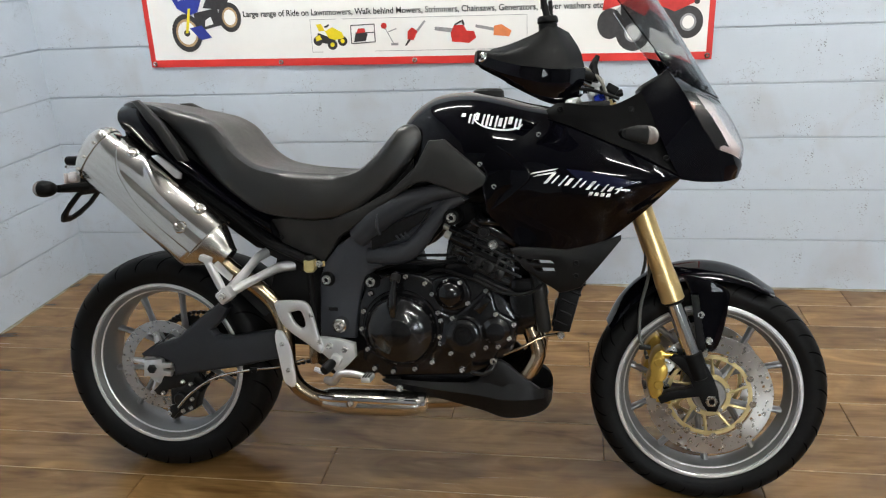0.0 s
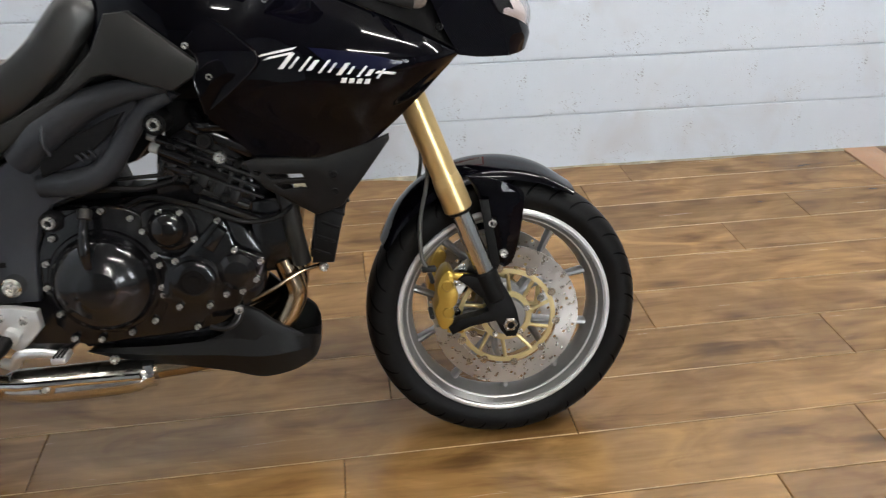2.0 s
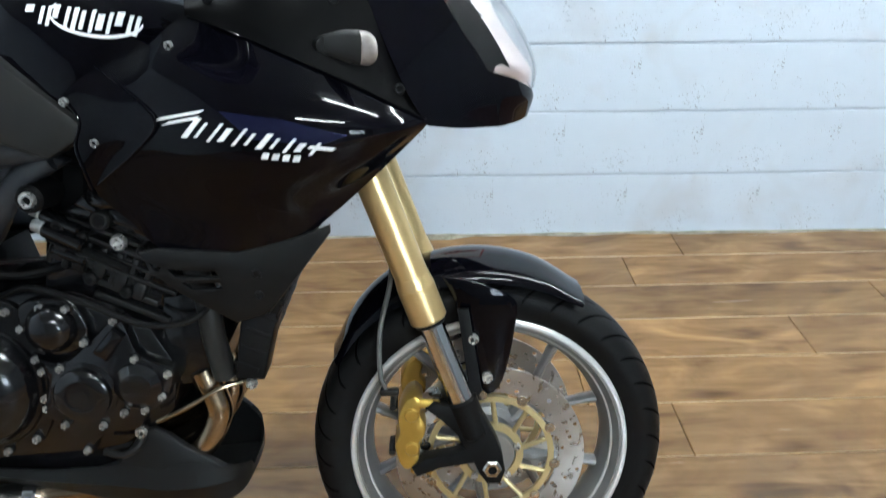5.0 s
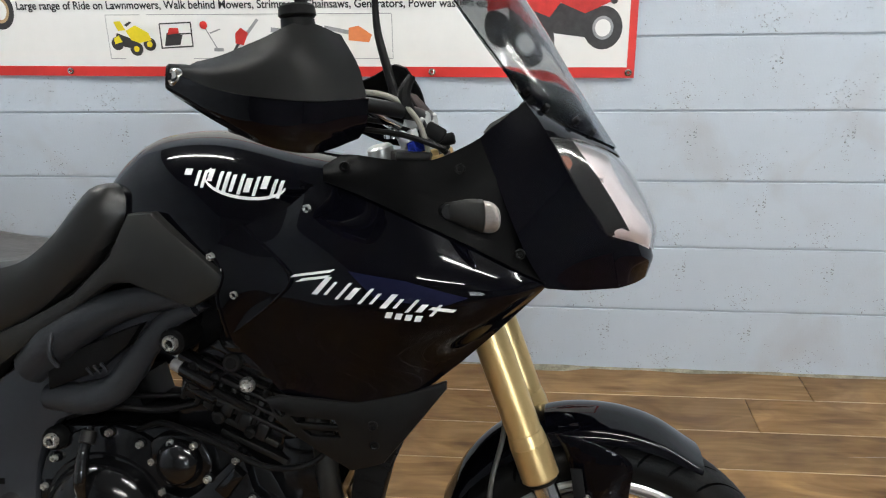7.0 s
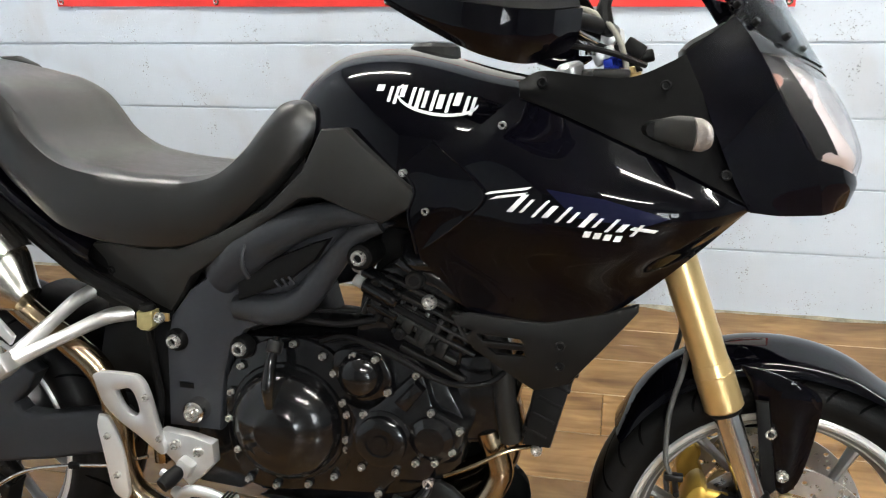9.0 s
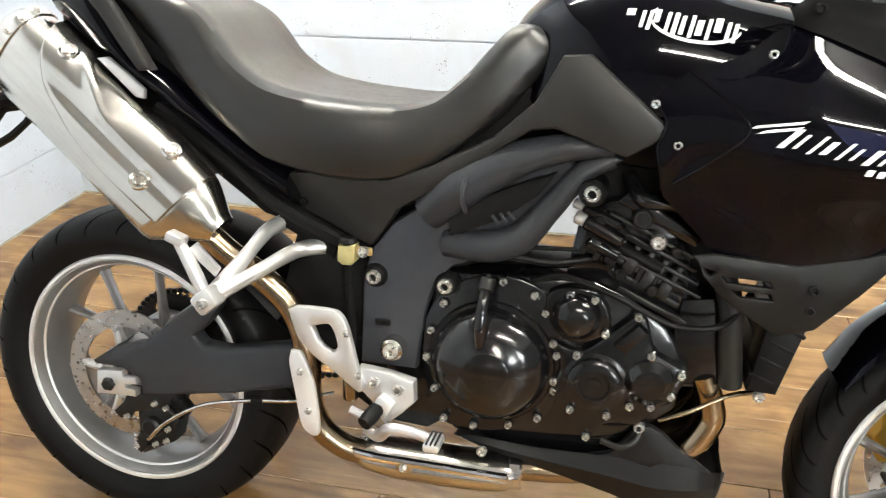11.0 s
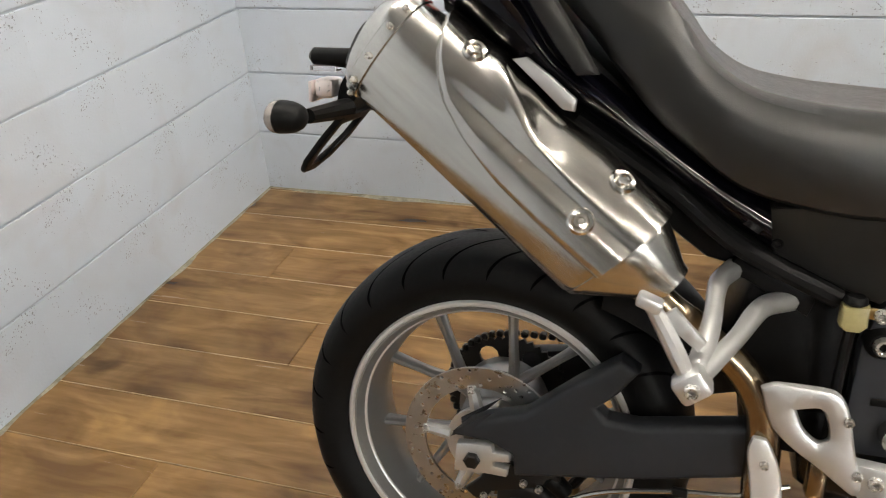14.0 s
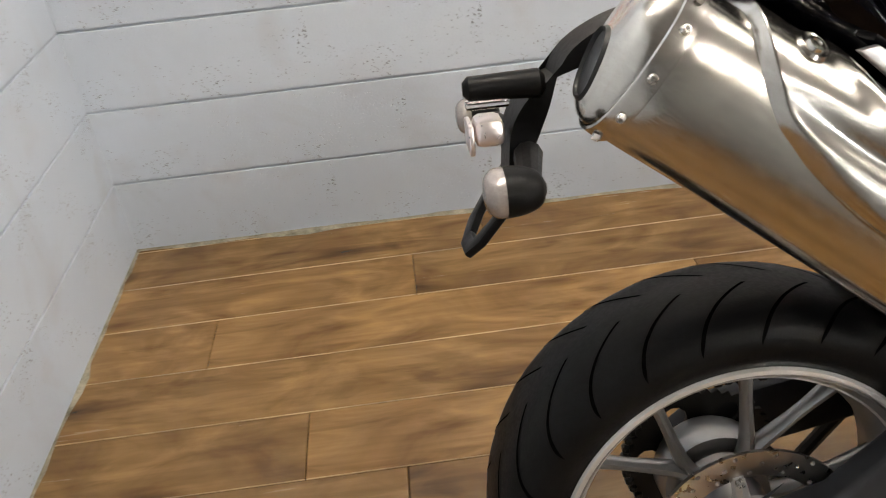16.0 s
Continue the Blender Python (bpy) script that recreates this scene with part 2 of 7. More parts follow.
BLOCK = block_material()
MORTAR = material("painted_mortar", (0.44, 0.49, 0.55), 0.6, var=0.08, scale=6, bump=0.3, bscale=160)
# unseen ceiling and closing walls, coloured dark to cut fill and reflections
PLASTER = material("grey_ceiling_paint", (0.30, 0.31, 0.32), 0.7, var=0.06, scale=3, bump=0.1, bscale=80)
BACK_WALL = material("dark_unseen_wall", (0.16, 0.17, 0.18), 0.7, var=0.15, scale=2, bump=0.1, bscale=80)
SEALANT = material("dirty_sealant", (0.17, 0.145, 0.085), 0.85, var=0.6, scale=18, bump=0.6, bscale=90, second=(0.34, 0.31, 0.24))
RED_FLOOR = material("red_floor_paint", (0.13, 0.065, 0.042), 0.5, var=0.35, scale=8, bump=0.2, bscale=60)
PINK_STRIP = material("worn_red_strip", (0.34, 0.20, 0.12), 0.5, var=0.2, scale=9, bump=0.1)


def wood_material():
    m = bpy.data.materials.new("laminate_wood")
    m.use_nodes = True
    nt = m.node_tree
    bsdf = nt.nodes["Principled BSDF"]
    tc = nt.nodes.new("ShaderNodeTexCoord")
    info = nt.nodes.new("ShaderNodeObjectInfo")
    mul = nt.nodes.new("ShaderNodeVectorMath")
    mul.operation = "SCALE"
    mul.inputs[0].default_value = (17.0, 9.0, 3.0)
    link(nt, info.outputs["Random"], mul.inputs["Scale"])
    mp = nt.nodes.new("ShaderNodeMapping")
    mp.inputs["Scale"].default_value = (1.45, 3.4, 1.0)
    link(nt, tc.outputs["Object"], mp.inputs["Vector"])
    link(nt, mul.outputs[0], mp.inputs["Location"])
    cloud = nt.nodes.new("ShaderNodeTexNoise")
    cloud.inputs["Scale"].default_value, cloud.inputs["Detail"].default_value, cloud.inputs["Distortion"].default_value = 2.6, 5.5, 1.3
    link(nt, mp.outputs[0], cloud.inputs["Vector"])
    mp2 = nt.nodes.new("ShaderNodeMapping")
    mp2.inputs["Scale"].default_value = (1.6, 30.0, 1.0)
    link(nt, tc.outputs["Object"], mp2.inputs["Vector"])
    link(nt, mul.outputs[0], mp2.inputs["Location"])
    grain = nt.nodes.new("ShaderNodeTexNoise")
    grain.inputs["Scale"].default_value, grain.inputs["Detail"].default_value, grain.inputs["Distortion"].default_value = 2.2, 8.0, 0.35
    link(nt, mp2.outputs[0], grain.inputs["Vector"])
    knots = nt.nodes.new("ShaderNodeTexNoise")
    knots.inputs["Scale"].default_value, knots.inputs["Detail"].default_value, knots.inputs["Distortion"].default_value = 1.7, 6.0, 1.3
    mp3 = nt.nodes.new("ShaderNodeMapping")
    mp3.inputs["Scale"].default_value = (1.5, 9.0, 1.0)
    link(nt, tc.outputs["Object"], mp3.inputs["Vector"])
    link(nt, mul.outputs[0], mp3.inputs["Location"])
    link(nt, mp3.outputs[0], knots.inputs["Vector"])
    ramp = nt.nodes.new("ShaderNodeValToRGB")
    el = ramp.color_ramp.elements
    el[0].position, el[0].color = 0.33, (0.112, 0.056, 0.0185, 1)
    el[1].position, el[1].color = 0.68, (0.270, 0.153, 0.055, 1)
    mid = el.new(0.5)
    mid.color = (0.176, 0.095, 0.033, 1)
    mix = nt.nodes.new("ShaderNodeMix")
    mix.data_type = "FLOAT"
    mix.inputs[0].default_value = 0.24
    link(nt, cloud.outputs["Fac"], mix.inputs[2])
    link(nt, grain.outputs["Fac"], mix.inputs[3])
    link(nt, mix.outputs[0], ramp.inputs[0])
    kr = nt.nodes.new("ShaderNodeValToRGB")
    kr.color_ramp.elements[0].position, kr.color_ramp.elements[0].color = 0.29, (0.66, 0.62, 0.58, 1)
    kr.color_ramp.elements[1].position, kr.color_ramp.elements[1].color = 0.43, (1, 1, 1, 1)
    link(nt, knots.outputs["Fac"], kr.inputs[0])
    # scattered dark knots, drawn out along the grain
    mp4 = nt.nodes.new("ShaderNodeMapping")
    mp4.inputs["Scale"].default_value = (1.5, 4.6, 1.0)
    link(nt, tc.outputs["Object"], mp4.inputs["Vector"])
    link(nt, mul.outputs[0], mp4.inputs["Location"])
    warp = nt.nodes.new("ShaderNodeMix")
    warp.data_type, warp.blend_type = "RGBA", "LINEAR_LIGHT"
    warp.inputs[0].default_value = 0.12
    link(nt, mp4.outputs[0], warp.inputs[6])
    link(nt, knots.outputs["Color"], warp.inputs[7])
    eyes = nt.nodes.new("ShaderNodeTexVoronoi")
    eyes.voronoi_dimensions = "2D"
    eyes.inputs["Scale"].default_value = 1.0
    link(nt, warp.outputs[2], eyes.inputs["Vector"])
    er = nt.nodes.new("ShaderNodeValToRGB")
    er.color_ramp.elements[0].position, er.color_ramp.elements[0].color = 0.01, (0.50, 0.44, 0.39, 1)
    er.color_ramp.elements[1].position, er.color_ramp.elements[1].color = 0.14, (1, 1, 1, 1)
    link(nt, eyes.outputs["Distance"], er.inputs[0])
    m0 = nt.nodes.new("ShaderNodeMix")
    m0.data_type, m0.blend_type = "RGBA", "MULTIPLY"
    m0.inputs[0].default_value = 1.0
    link(nt, kr.outputs[0], m0.inputs[6])
    link(nt, er.outputs[0], m0.inputs[7])
    tint = nt.nodes.new("ShaderNodeMapRange")
    tint.inputs["To Min"].default_value, tint.inputs["To Max"].default_value = 0.84, 1.2
    link(nt, info.outputs["Random"], tint.inputs["Value"])
    m1 = nt.nodes.new("ShaderNodeMix")
    m1.data_type, m1.blend_type = "RGBA", "MULTIPLY"
    m1.inputs[0].default_value = 1.0
    link(nt, ramp.outputs[0], m1.inputs[6])
    link(nt, m0.outputs[2], m1.inputs[7])
    m2 = nt.nodes.new("ShaderNodeVectorMath")
    m2.operation = "SCALE"
    link(nt, m1.outputs[2], m2.inputs[0])
    link(nt, tint.outputs[0], m2.inputs["Scale"])
    link(nt, m2.outputs[0], bsdf.inputs["Base Color"])
    rr = nt.nodes.new("ShaderNodeMapRange")
    rr.inputs["To Min"].default_value, rr.inputs["To Max"].default_value = 0.16, 0.32
    link(nt, grain.outputs["Fac"], rr.inputs["Value"])
    link(nt, rr.outputs[0], bsdf.inputs["Roughness"])
    bp = nt.nodes.new("ShaderNodeBump")
    bp.inputs["Strength"].default_value, bp.inputs["Distance"].default_value = 0.05, 0.001
    link(nt, grain.outputs["Fac"], bp.inputs["Height"])
    link(nt, bp.outputs[0], bsdf.inputs["Normal"])
    return m


WOOD = wood_material()
GAP = material("dark_gap", (0.03, 0.02, 0.012), 0.9)
PLANK_EDGE = material("pale_plank_edge", (0.34, 0.22, 0.105), 0.45, var=0.5, scale=5, spread=True)

GLOSS = material("black_gloss_paint", (0.0012, 0.0012, 0.0022), 0.04, var=0.1, rvar=0.01, ior=1.30)
PLASTIC = material("black_plastic", (0.0062, 0.0062, 0.0064), 0.42, var=0.15, bump=0.08, bscale=900, rvar=0.04, ior=1.18)
TRIM = material("smooth_black_plastic", (0.0024, 0.0024, 0.0026), 0.40, var=0.08, rvar=0.02, ior=1.12)
SATIN = material("satin_black_plastic", (0.0060, 0.0062, 0.0064), 0.42, var=0.12, bump=0.15, bscale=1000, rvar=0.04, ior=1.27)
GREY_PLASTIC = material("dark_grey_plastic", (0.0175, 0.0172, 0.0166), 0.38, var=0.08, bump=0.15, bscale=1100, rvar=0.04, ior=1.3)
FRAME = material("graphite_frame_paint", (0.031, 0.033, 0.039), 0.38, var=0.1, bump=0.05, bscale=700, rvar=0.03, ior=1.33)
VINYL = material("black_vinyl", (0.0075, 0.0074, 0.0071), 0.34, var=0.06, bump=0.16, bscale=750, rvar=0.04, ior=1.55)
RUBBER = material("tyre_rubber", (0.0045, 0.0045, 0.0047), 0.50, var=0.25, scale=20, bump=0.12, bscale=400, rvar=0.06, ior=1.22)
RIM = material("silver_rim_paint", (0.31, 0.31, 0.31), 0.34, 0.75, var=0.05, bump=0.02, bscale=500, rvar=0.03)
LIP = material("bright_rim_edge", (0.74, 0.74, 0.74), 0.34, 0.6, var=0.03, rvar=0.02)
STEEL = material("brushed_steel", (0.60, 0.58, 0.54), 0.20, 1.0, var=0.10, scale=2, bump=0.012, bscale=6, rvar=0.07, stretch=(1, 30, 60), spin=38)
DISC = material("disc_steel", (0.46, 0.45, 0.43), 0.30, 1.0, var=0.06, scale=8, rvar=0.05)
_nt = DISC.node_tree
_tan = _nt.nodes.new("ShaderNodeTangent")
_tan.direction_type, _tan.axis = "RADIAL", "Y"
_nt.nodes["Principled BSDF"].inputs["Anisotropic"].default_value = 0.75
link(_nt, _tan.outputs[0], _nt.nodes["Principled BSDF"].inputs["Tangent"])
ZINC = material("bright_zinc", (0.58, 0.57, 0.55), 0.28, 0.8, var=0.04, scale=20, rvar=0.03)
CHROME = material("chrome", (0.75, 0.75, 0.76), 0.08, 1.0, var=0.03, rvar=0.015)
BRONZED = material("heat_tinted_steel", (0.36, 0.28, 0.19), 0.2, 1.0, var=0.25, scale=6, rvar=0.04)
GOLD = material("gold_anodising", (0.72, 0.53, 0.25), 0.32, 0.8, var=0.04, scale=4, rvar=0.02)
PALE_GOLD = material("pale_gold_alloy", (0.55, 0.45, 0.23), 0.36, 0.75, var=0.05, scale=6, rvar=0.03)
CALIPER = material("gold_caliper_paint", (0.50, 0.33, 0.07), 0.30, 0.75, var=0.06, rvar=0.02)
SPAR = material("dark_spar_paint", (0.023, 0.0245, 0.0285), 0.42, var=0.1, bump=0.05, bscale=700, rvar=0.03, ior=1.28)
ALLOY = material("cast_alloy", (0.62, 0.62, 0.62), 0.36, 0.75, var=0.05, bump=0.04, bscale=400, rvar=0.03)
ENGINE = material("black_engine_paint", (0.0042, 0.0043, 0.0049), 0.15, var=0.1, rvar=0.03, ior=1.50)
IRON = material("dark_cast_metal", (0.008, 0.008, 0.008), 0.42, 0.3, var=0.2, bump=0.08, bscale=400, rvar=0.03)
WHITE = material("white_print", (0.8, 0.8, 0.8), 0.4, var=0.02)
BLUE = material("blue_anodising", (0.03, 0.06, 0.5), 0.25, 0.8)
RESERVOIR = material("milky_reservoir", (0.30, 0.26, 0.12), 0.35, var=0.2)
RED_LENS = material("red_lens", (0.5, 0.01, 0.01), 0.15, coat=0.5)
LENS = material("clear_lens", (0.9, 0.88, 0.88), 0.06, clear=1.0, var=0.01, rvar=0.02)
REFLECTOR = material("lamp_reflector", (0.86, 0.78, 0.76), 0.30, 0.8, var=0.04, scale=20, bump=0.02, bscale=30, rvar=0.03)
AMBER = material("amber_bulb", (0.22, 0.10, 0.07), 0.2, 0.3, var=0.1)
FLASHER = material("flasher_lens", (0.30, 0.27, 0.255), 0.16, 0.35, var=0.2, scale=60, rvar=0.04, bump=0.3, bscale=240)
SCREEN = material("tinted_screen", (0.55, 0.57, 0.58), 0.03, clear=1.0, var=0.01, rvar=0.01, ior=1.3)
HOSE_PALE = material("pale_cable_sheath", (0.20, 0.19, 0.16), 0.45, var=0.1)
HOSE = material("braided_hose", (0.10, 0.10, 0.095), 0.4, 0.3, bump=0.3, bscale=1500)
BANNER = material("banner_vinyl", (0.80, 0.79, 0.77), 0.45, var=0.03, scale=3)
BANNER_RED = material("banner_red", (0.60, 0.035, 0.03), 0.45, var=0.06, scale=5)
INK = material("black_ink", (0.012, 0.012, 0.014), 0.5)
TUBE = material("lit_tube", (1.0, 0.97, 0.93), 0.5, glow=122.0)
LAMP_BODY = material("white_lamp_body", (0.75, 0.75, 0.75), 0.4)


# ---- the room ----
COURSE, BLOCK_L, JOINT, FIRST = 0.2140, 0.445, 0.007, 0.219


def wall_shell(name, size, centre, label, mat=None):
    bm = box(size, centre)
    return tagged(part(name, bm, mat or MORTAR, None, "", smooth=False), label, "wall", "", "structure")


wall_north = wall_shell("wall_north", (EAST - WEST + 0.6, 0.3, CEIL), ((EAST + WEST) / 2, NORTH + 0.15, CEIL / 2), "pale blue-grey painted concrete block wall")
wall_west = wall_shell("wall_west", (0.3, NORTH - SOUTH, CEIL), (WEST - 0.15, (NORTH + SOUTH) / 2, CEIL / 2), "pale blue-grey painted block wall with faint scuffs")
wall_east = wall_shell("wall_east", (0.3, NORTH - SOUTH, CEIL), (EAST + 0.15, (NORTH + SOUTH) / 2, CEIL / 2), "plain unseen wall closing the showroom, dark to cut fill light", BACK_WALL)
wall_south = wall_shell("wall_south", (EAST - WEST + 0.6, 0.3, CEIL), ((EAST + WEST) / 2, SOUTH - 0.15, CEIL / 2), "plain unseen wall behind the showroom, dark to cut fill light", BACK_WALL)
ceiling = tagged(part("ceiling", box((EAST - WEST + 0.6, NORTH - SOUTH + 0.6, 0.15), ((EAST + WEST) / 2, (NORTH + SOUTH) / 2, CEIL + 0.075)), PLASTER, None, "", smooth=False),
                 "plain grey painted ceiling", "ceiling", "", "structure")

floor = tagged(part("floor", box((EAST - WEST + 0.6, NORTH - SOUTH + 0.6, 0.12), ((EAST + WEST) / 2, (NORTH + SOUTH) / 2, -0.072)), GAP, None, "", smooth=False),
               "brown wood-look laminate plank floor", "floor", "", "structure")
STRIP = 2.287
part("floor_edge_strip", box((0.14, NORTH - SOUTH, 0.02), (STRIP + 0.072, (NORTH + SOUTH) / 2, -0.006), 0.003), PINK_STRIP, floor, "worn reddish floor edging strip")
part("painted_floor", box((EAST - STRIP - 0.144, NORTH - SOUTH, 0.02), ((EAST + STRIP + 0.144) / 2, (NORTH + SOUTH) / 2, -0.010)), RED_FLOOR, floor, "red-brown painted concrete floor")


def sealant(name, a, b, parent):
    """A ragged dirty bead where wall and floor meet."""
    rnd = random.Random(5)
    n = 70
    a, b = Vector(a), Vector(b)
    bm = bmesh.new()
    rows = []
    side = Vector((0, 0, 1)).cross((b - a).normalized())
    for i in range(n + 1):
        p = a.lerp(b, i / n)
        w = 0.008 + 0.046 * max(0.0, noise.noise((i * 0.35, 2.0, 1.0))) + rnd.random() * 0.006
        h = 0.004 + 0.016 * abs(noise.noise((i * 0.31, 5.0, 3.0))) + rnd.random() * 0.003
        rows.append([p + side * w, p + side * w * 0.35 + Vector((0, 0, h * 0.4)), p + Vector((0, 0, h)), p - side * 0.01 + Vector((0, 0, h))])
    add_grid(bm, rows)
    part(name, bm, SEALANT, parent, "ragged dirty sealant bead")


sealant("sealant", (WEST, NORTH, 0), (WEST, -0.5, 0), wall_west)
sealant("sealant", (STRIP + 1.5, NORTH - 0.002, 0), (WEST, NORTH - 0.002, 0), wall_north)

# ceiling battens: twin fluorescent tubes
def batten(x, y, turn=0):
    e = empty("ceiling_light", pose(x, y, CEIL, 0, 0, turn), "white fluorescent batten with two lit tubes on the ceiling", "ceiling light", "ceiling lights")
    part("lamp_body", box((1.55, 0.11, 0.05), (0, 0, -0.027), 0.008), LAMP_BODY, e)
    for s in (-1, 1):
        part("lamp_tube", cyl((-0.74, s * 0.035, -0.075), (0.74, s * 0.035, -0.075), 0.014, 12), TUBE, e, "lit fluorescent tube")
        for k in (-1, 1):
            part("lamp_holder", box((0.025, 0.03, 0.05), (k * 0.752, s * 0.035, -0.072), 0.004), LAMP_BODY, e)


for bx, by in ((1.5, 1.5), (3.1, 2.3), (0.8, -1.1), (-1.0, 2.2)):
    batten(bx, by)

# shop window in the south wall, behind the camera, with daylight in its opening
WX0, WX1, WZ0, WZ1 = 2.2, 3.5, 1.15, 2.15
window = empty("window_1", pose(0, 0, 0), "white framed shop window with daylight behind it", "window", "", "structure")
for x0, x1, z0, z1 in ((WX0 - 0.06, WX0, WZ0 - 0.06, WZ1 + 0.06), (WX1, WX1 + 0.06, WZ0 - 0.06, WZ1 + 0.06), (WX0, WX1, WZ0 - 0.06, WZ0), (WX0, WX1, WZ1, WZ1 + 0.06), ((WX0 + WX1) / 2 - 0.025, (WX0 + WX1) / 2 + 0.025, WZ0, WZ1)):
    part("window_frame", box((x1 - x0, 0.07, z1 - z0), ((x0 + x1) / 2, SOUTH + 0.02, (z0 + z1) / 2), 0.006), LAMP_BODY, window)
for x0, x1 in ((WX0, (WX0 + WX1) / 2 - 0.025), ((WX0 + WX1) / 2 + 0.025, WX1)):
    p = part("window_pane", box((x1 - x0, 0.006, WZ1 - WZ0), ((x0 + x1) / 2, SOUTH + 0.015, (WZ0 + WZ1) / 2)), LENS, window, "clear window pane")
    p.visible_shadow = False
day = bpy.data.lights.new("window_daylight", "AREA")
day.shape, day.size, day.size_y, day.energy, day.color = "RECTANGLE", WX1 - WX0, WZ1 - WZ0, 55.0, (0.86, 0.93, 1.0)
lamp = new("window_daylight", day)
lamp.matrix_basis = look(((WX0 + WX1) / 2, SOUTH + 0.002, (WZ0 + WZ1) / 2), ((WX0 + WX1) / 2, SOUTH + 1, (WZ0 + WZ1) / 2))


# ---- the motorcycle: x forward from the rear wheel's contact, y to its left, z up; it leans on its side stand ----
bike = empty("motorcycle", pose(-0.8957, 1.9514, 0.006, -12.37, 0.16, 0), "black adventure sports motorcycle with gold fork leaning on its side stand", "motorcycle")
FRONT, REAR = Vector((1.508, 0, 0.293)), Vector((0.0, 0, 0.315))


def bolt_mesh(name, r, h, mat):
    """A domed cap screw with a socket, along -y from the origin."""
    prof = [(0.0, 0.0), (r, 0.0), (r, -h * 0.6), (r * 0.8, -h), (r * 0.56, -h), (r * 0.52, -h * 0.95), (r * 0.50, 0.0), (0.0, 0.0005)]
    return mesh_of(name, lathe(prof, (0, 0, 0), "y", 12, closed=False), mat)


BOLT_S = bolt_mesh("bolt", 0.0062, 0.007, ZINC)
BOLT_M = bolt_mesh("bolt", 0.0092, 0.009, ZINC)
BOLT_L = bolt_mesh("bolt", 0.0125, 0.010, ZINC)
BOLT_D = bolt_mesh("bolt", 0.0075, 0.004, PLASTIC)


def bolt(parent, x, y, z, me=None, name="bolt", turn=None):
    ob = new(name, me or BOLT_S)
    ob.parent = parent
    ob.matrix_basis = Matrix.Translation((x, y, z)) @ (turn or Matrix.Identity(4))
    return ob


GROOVE_SHADE = material("groove_shade_black", (0.0015, 0.0015, 0.0015), 0.9, ior=1.05)


def tyre(name, c, R, w, bead, parent, label, grooves):
    n = 288
    half = [(bead, 0.72), (bead + 0.006, 0.80), (bead + (R - bead) * 0.32, 0.97), (bead + (R - bead) * 0.52, 1.0), (bead + (R - bead) * 0.68, 0.965),
            (bead + (R - bead) * 0.80, 0.87), (bead + (R - bead) * 0.89, 0.73), (bead + (R - bead) * 0.955, 0.52), (bead + (R - bead) * 0.99, 0.27)]
    prof = [(r, -w * k) for r, k in half] + [(R, 0.0)] + [(r, w * k) for r, k in half[::-1]] + [(bead - 0.012, 0.6 * w), (bead - 0.012, -0.6 * w)]
    bm = bmesh.new()
    rings = []
    for j in range(n):
        ring = []
        for i, (r, o) in enumerate(prof):
            a = 2 * math.pi * j / n
            ring.append((c.x + r * math.cos(a), c.y + o, c.z + r * math.sin(a)))
        rings.append(ring)
    vs = [[bm.verts.new(p) for p in r] for r in rings]
    m = len(prof)
    for j in range(n):
        a, b = vs[j], vs[(j + 1) % n]
        for i in range(m):
            k = (i + 1) % m
            bm.faces.new((a[i], a[k], b[k], b[i]))
    tread = part(name, bm, RUBBER, parent, label, sharp=50)
    # one curved groove from the crown over the shoulder, then all round on both sides
    line = spline([(prof[i][1], 0, prof[i][0]) for i in (9, 8, 7, 6, 5, 4, 3)], 22)
    for side in (-1, 1):
        # strips laid on the rubber, coloured black for the grooves' shade
        gb = bmesh.new()
        rows = []
        for k, (o, _, r) in enumerate(line):
            t = k / 22
            if t < 0.10:
                continue
            a = 0.34 * (1 - t) ** 1.6
            wide = 0.0028 * min(1.0, 8 * (1.02 - t))
            rows.append([((r + 0.0006) * math.sin(a + q * wide / R), abs(o) * side * 1.004, (r + 0.0006) * math.cos(a + q * wide / R)) for q in (-1, 1)])
        add_grid(gb, rows)
        me = mesh_of("groove_shade_strip", gb, GROOVE_SHADE)
        for k in range(grooves):
            ob = new("groove_shade_strip", me)
            ob.parent = tread
            ob.matrix_basis = Matrix.Translation(c) @ Matrix.Rotation(2 * math.pi * (k + (0.5 if side > 0 else 0)) / grooves, 4, "Y")
    return tread


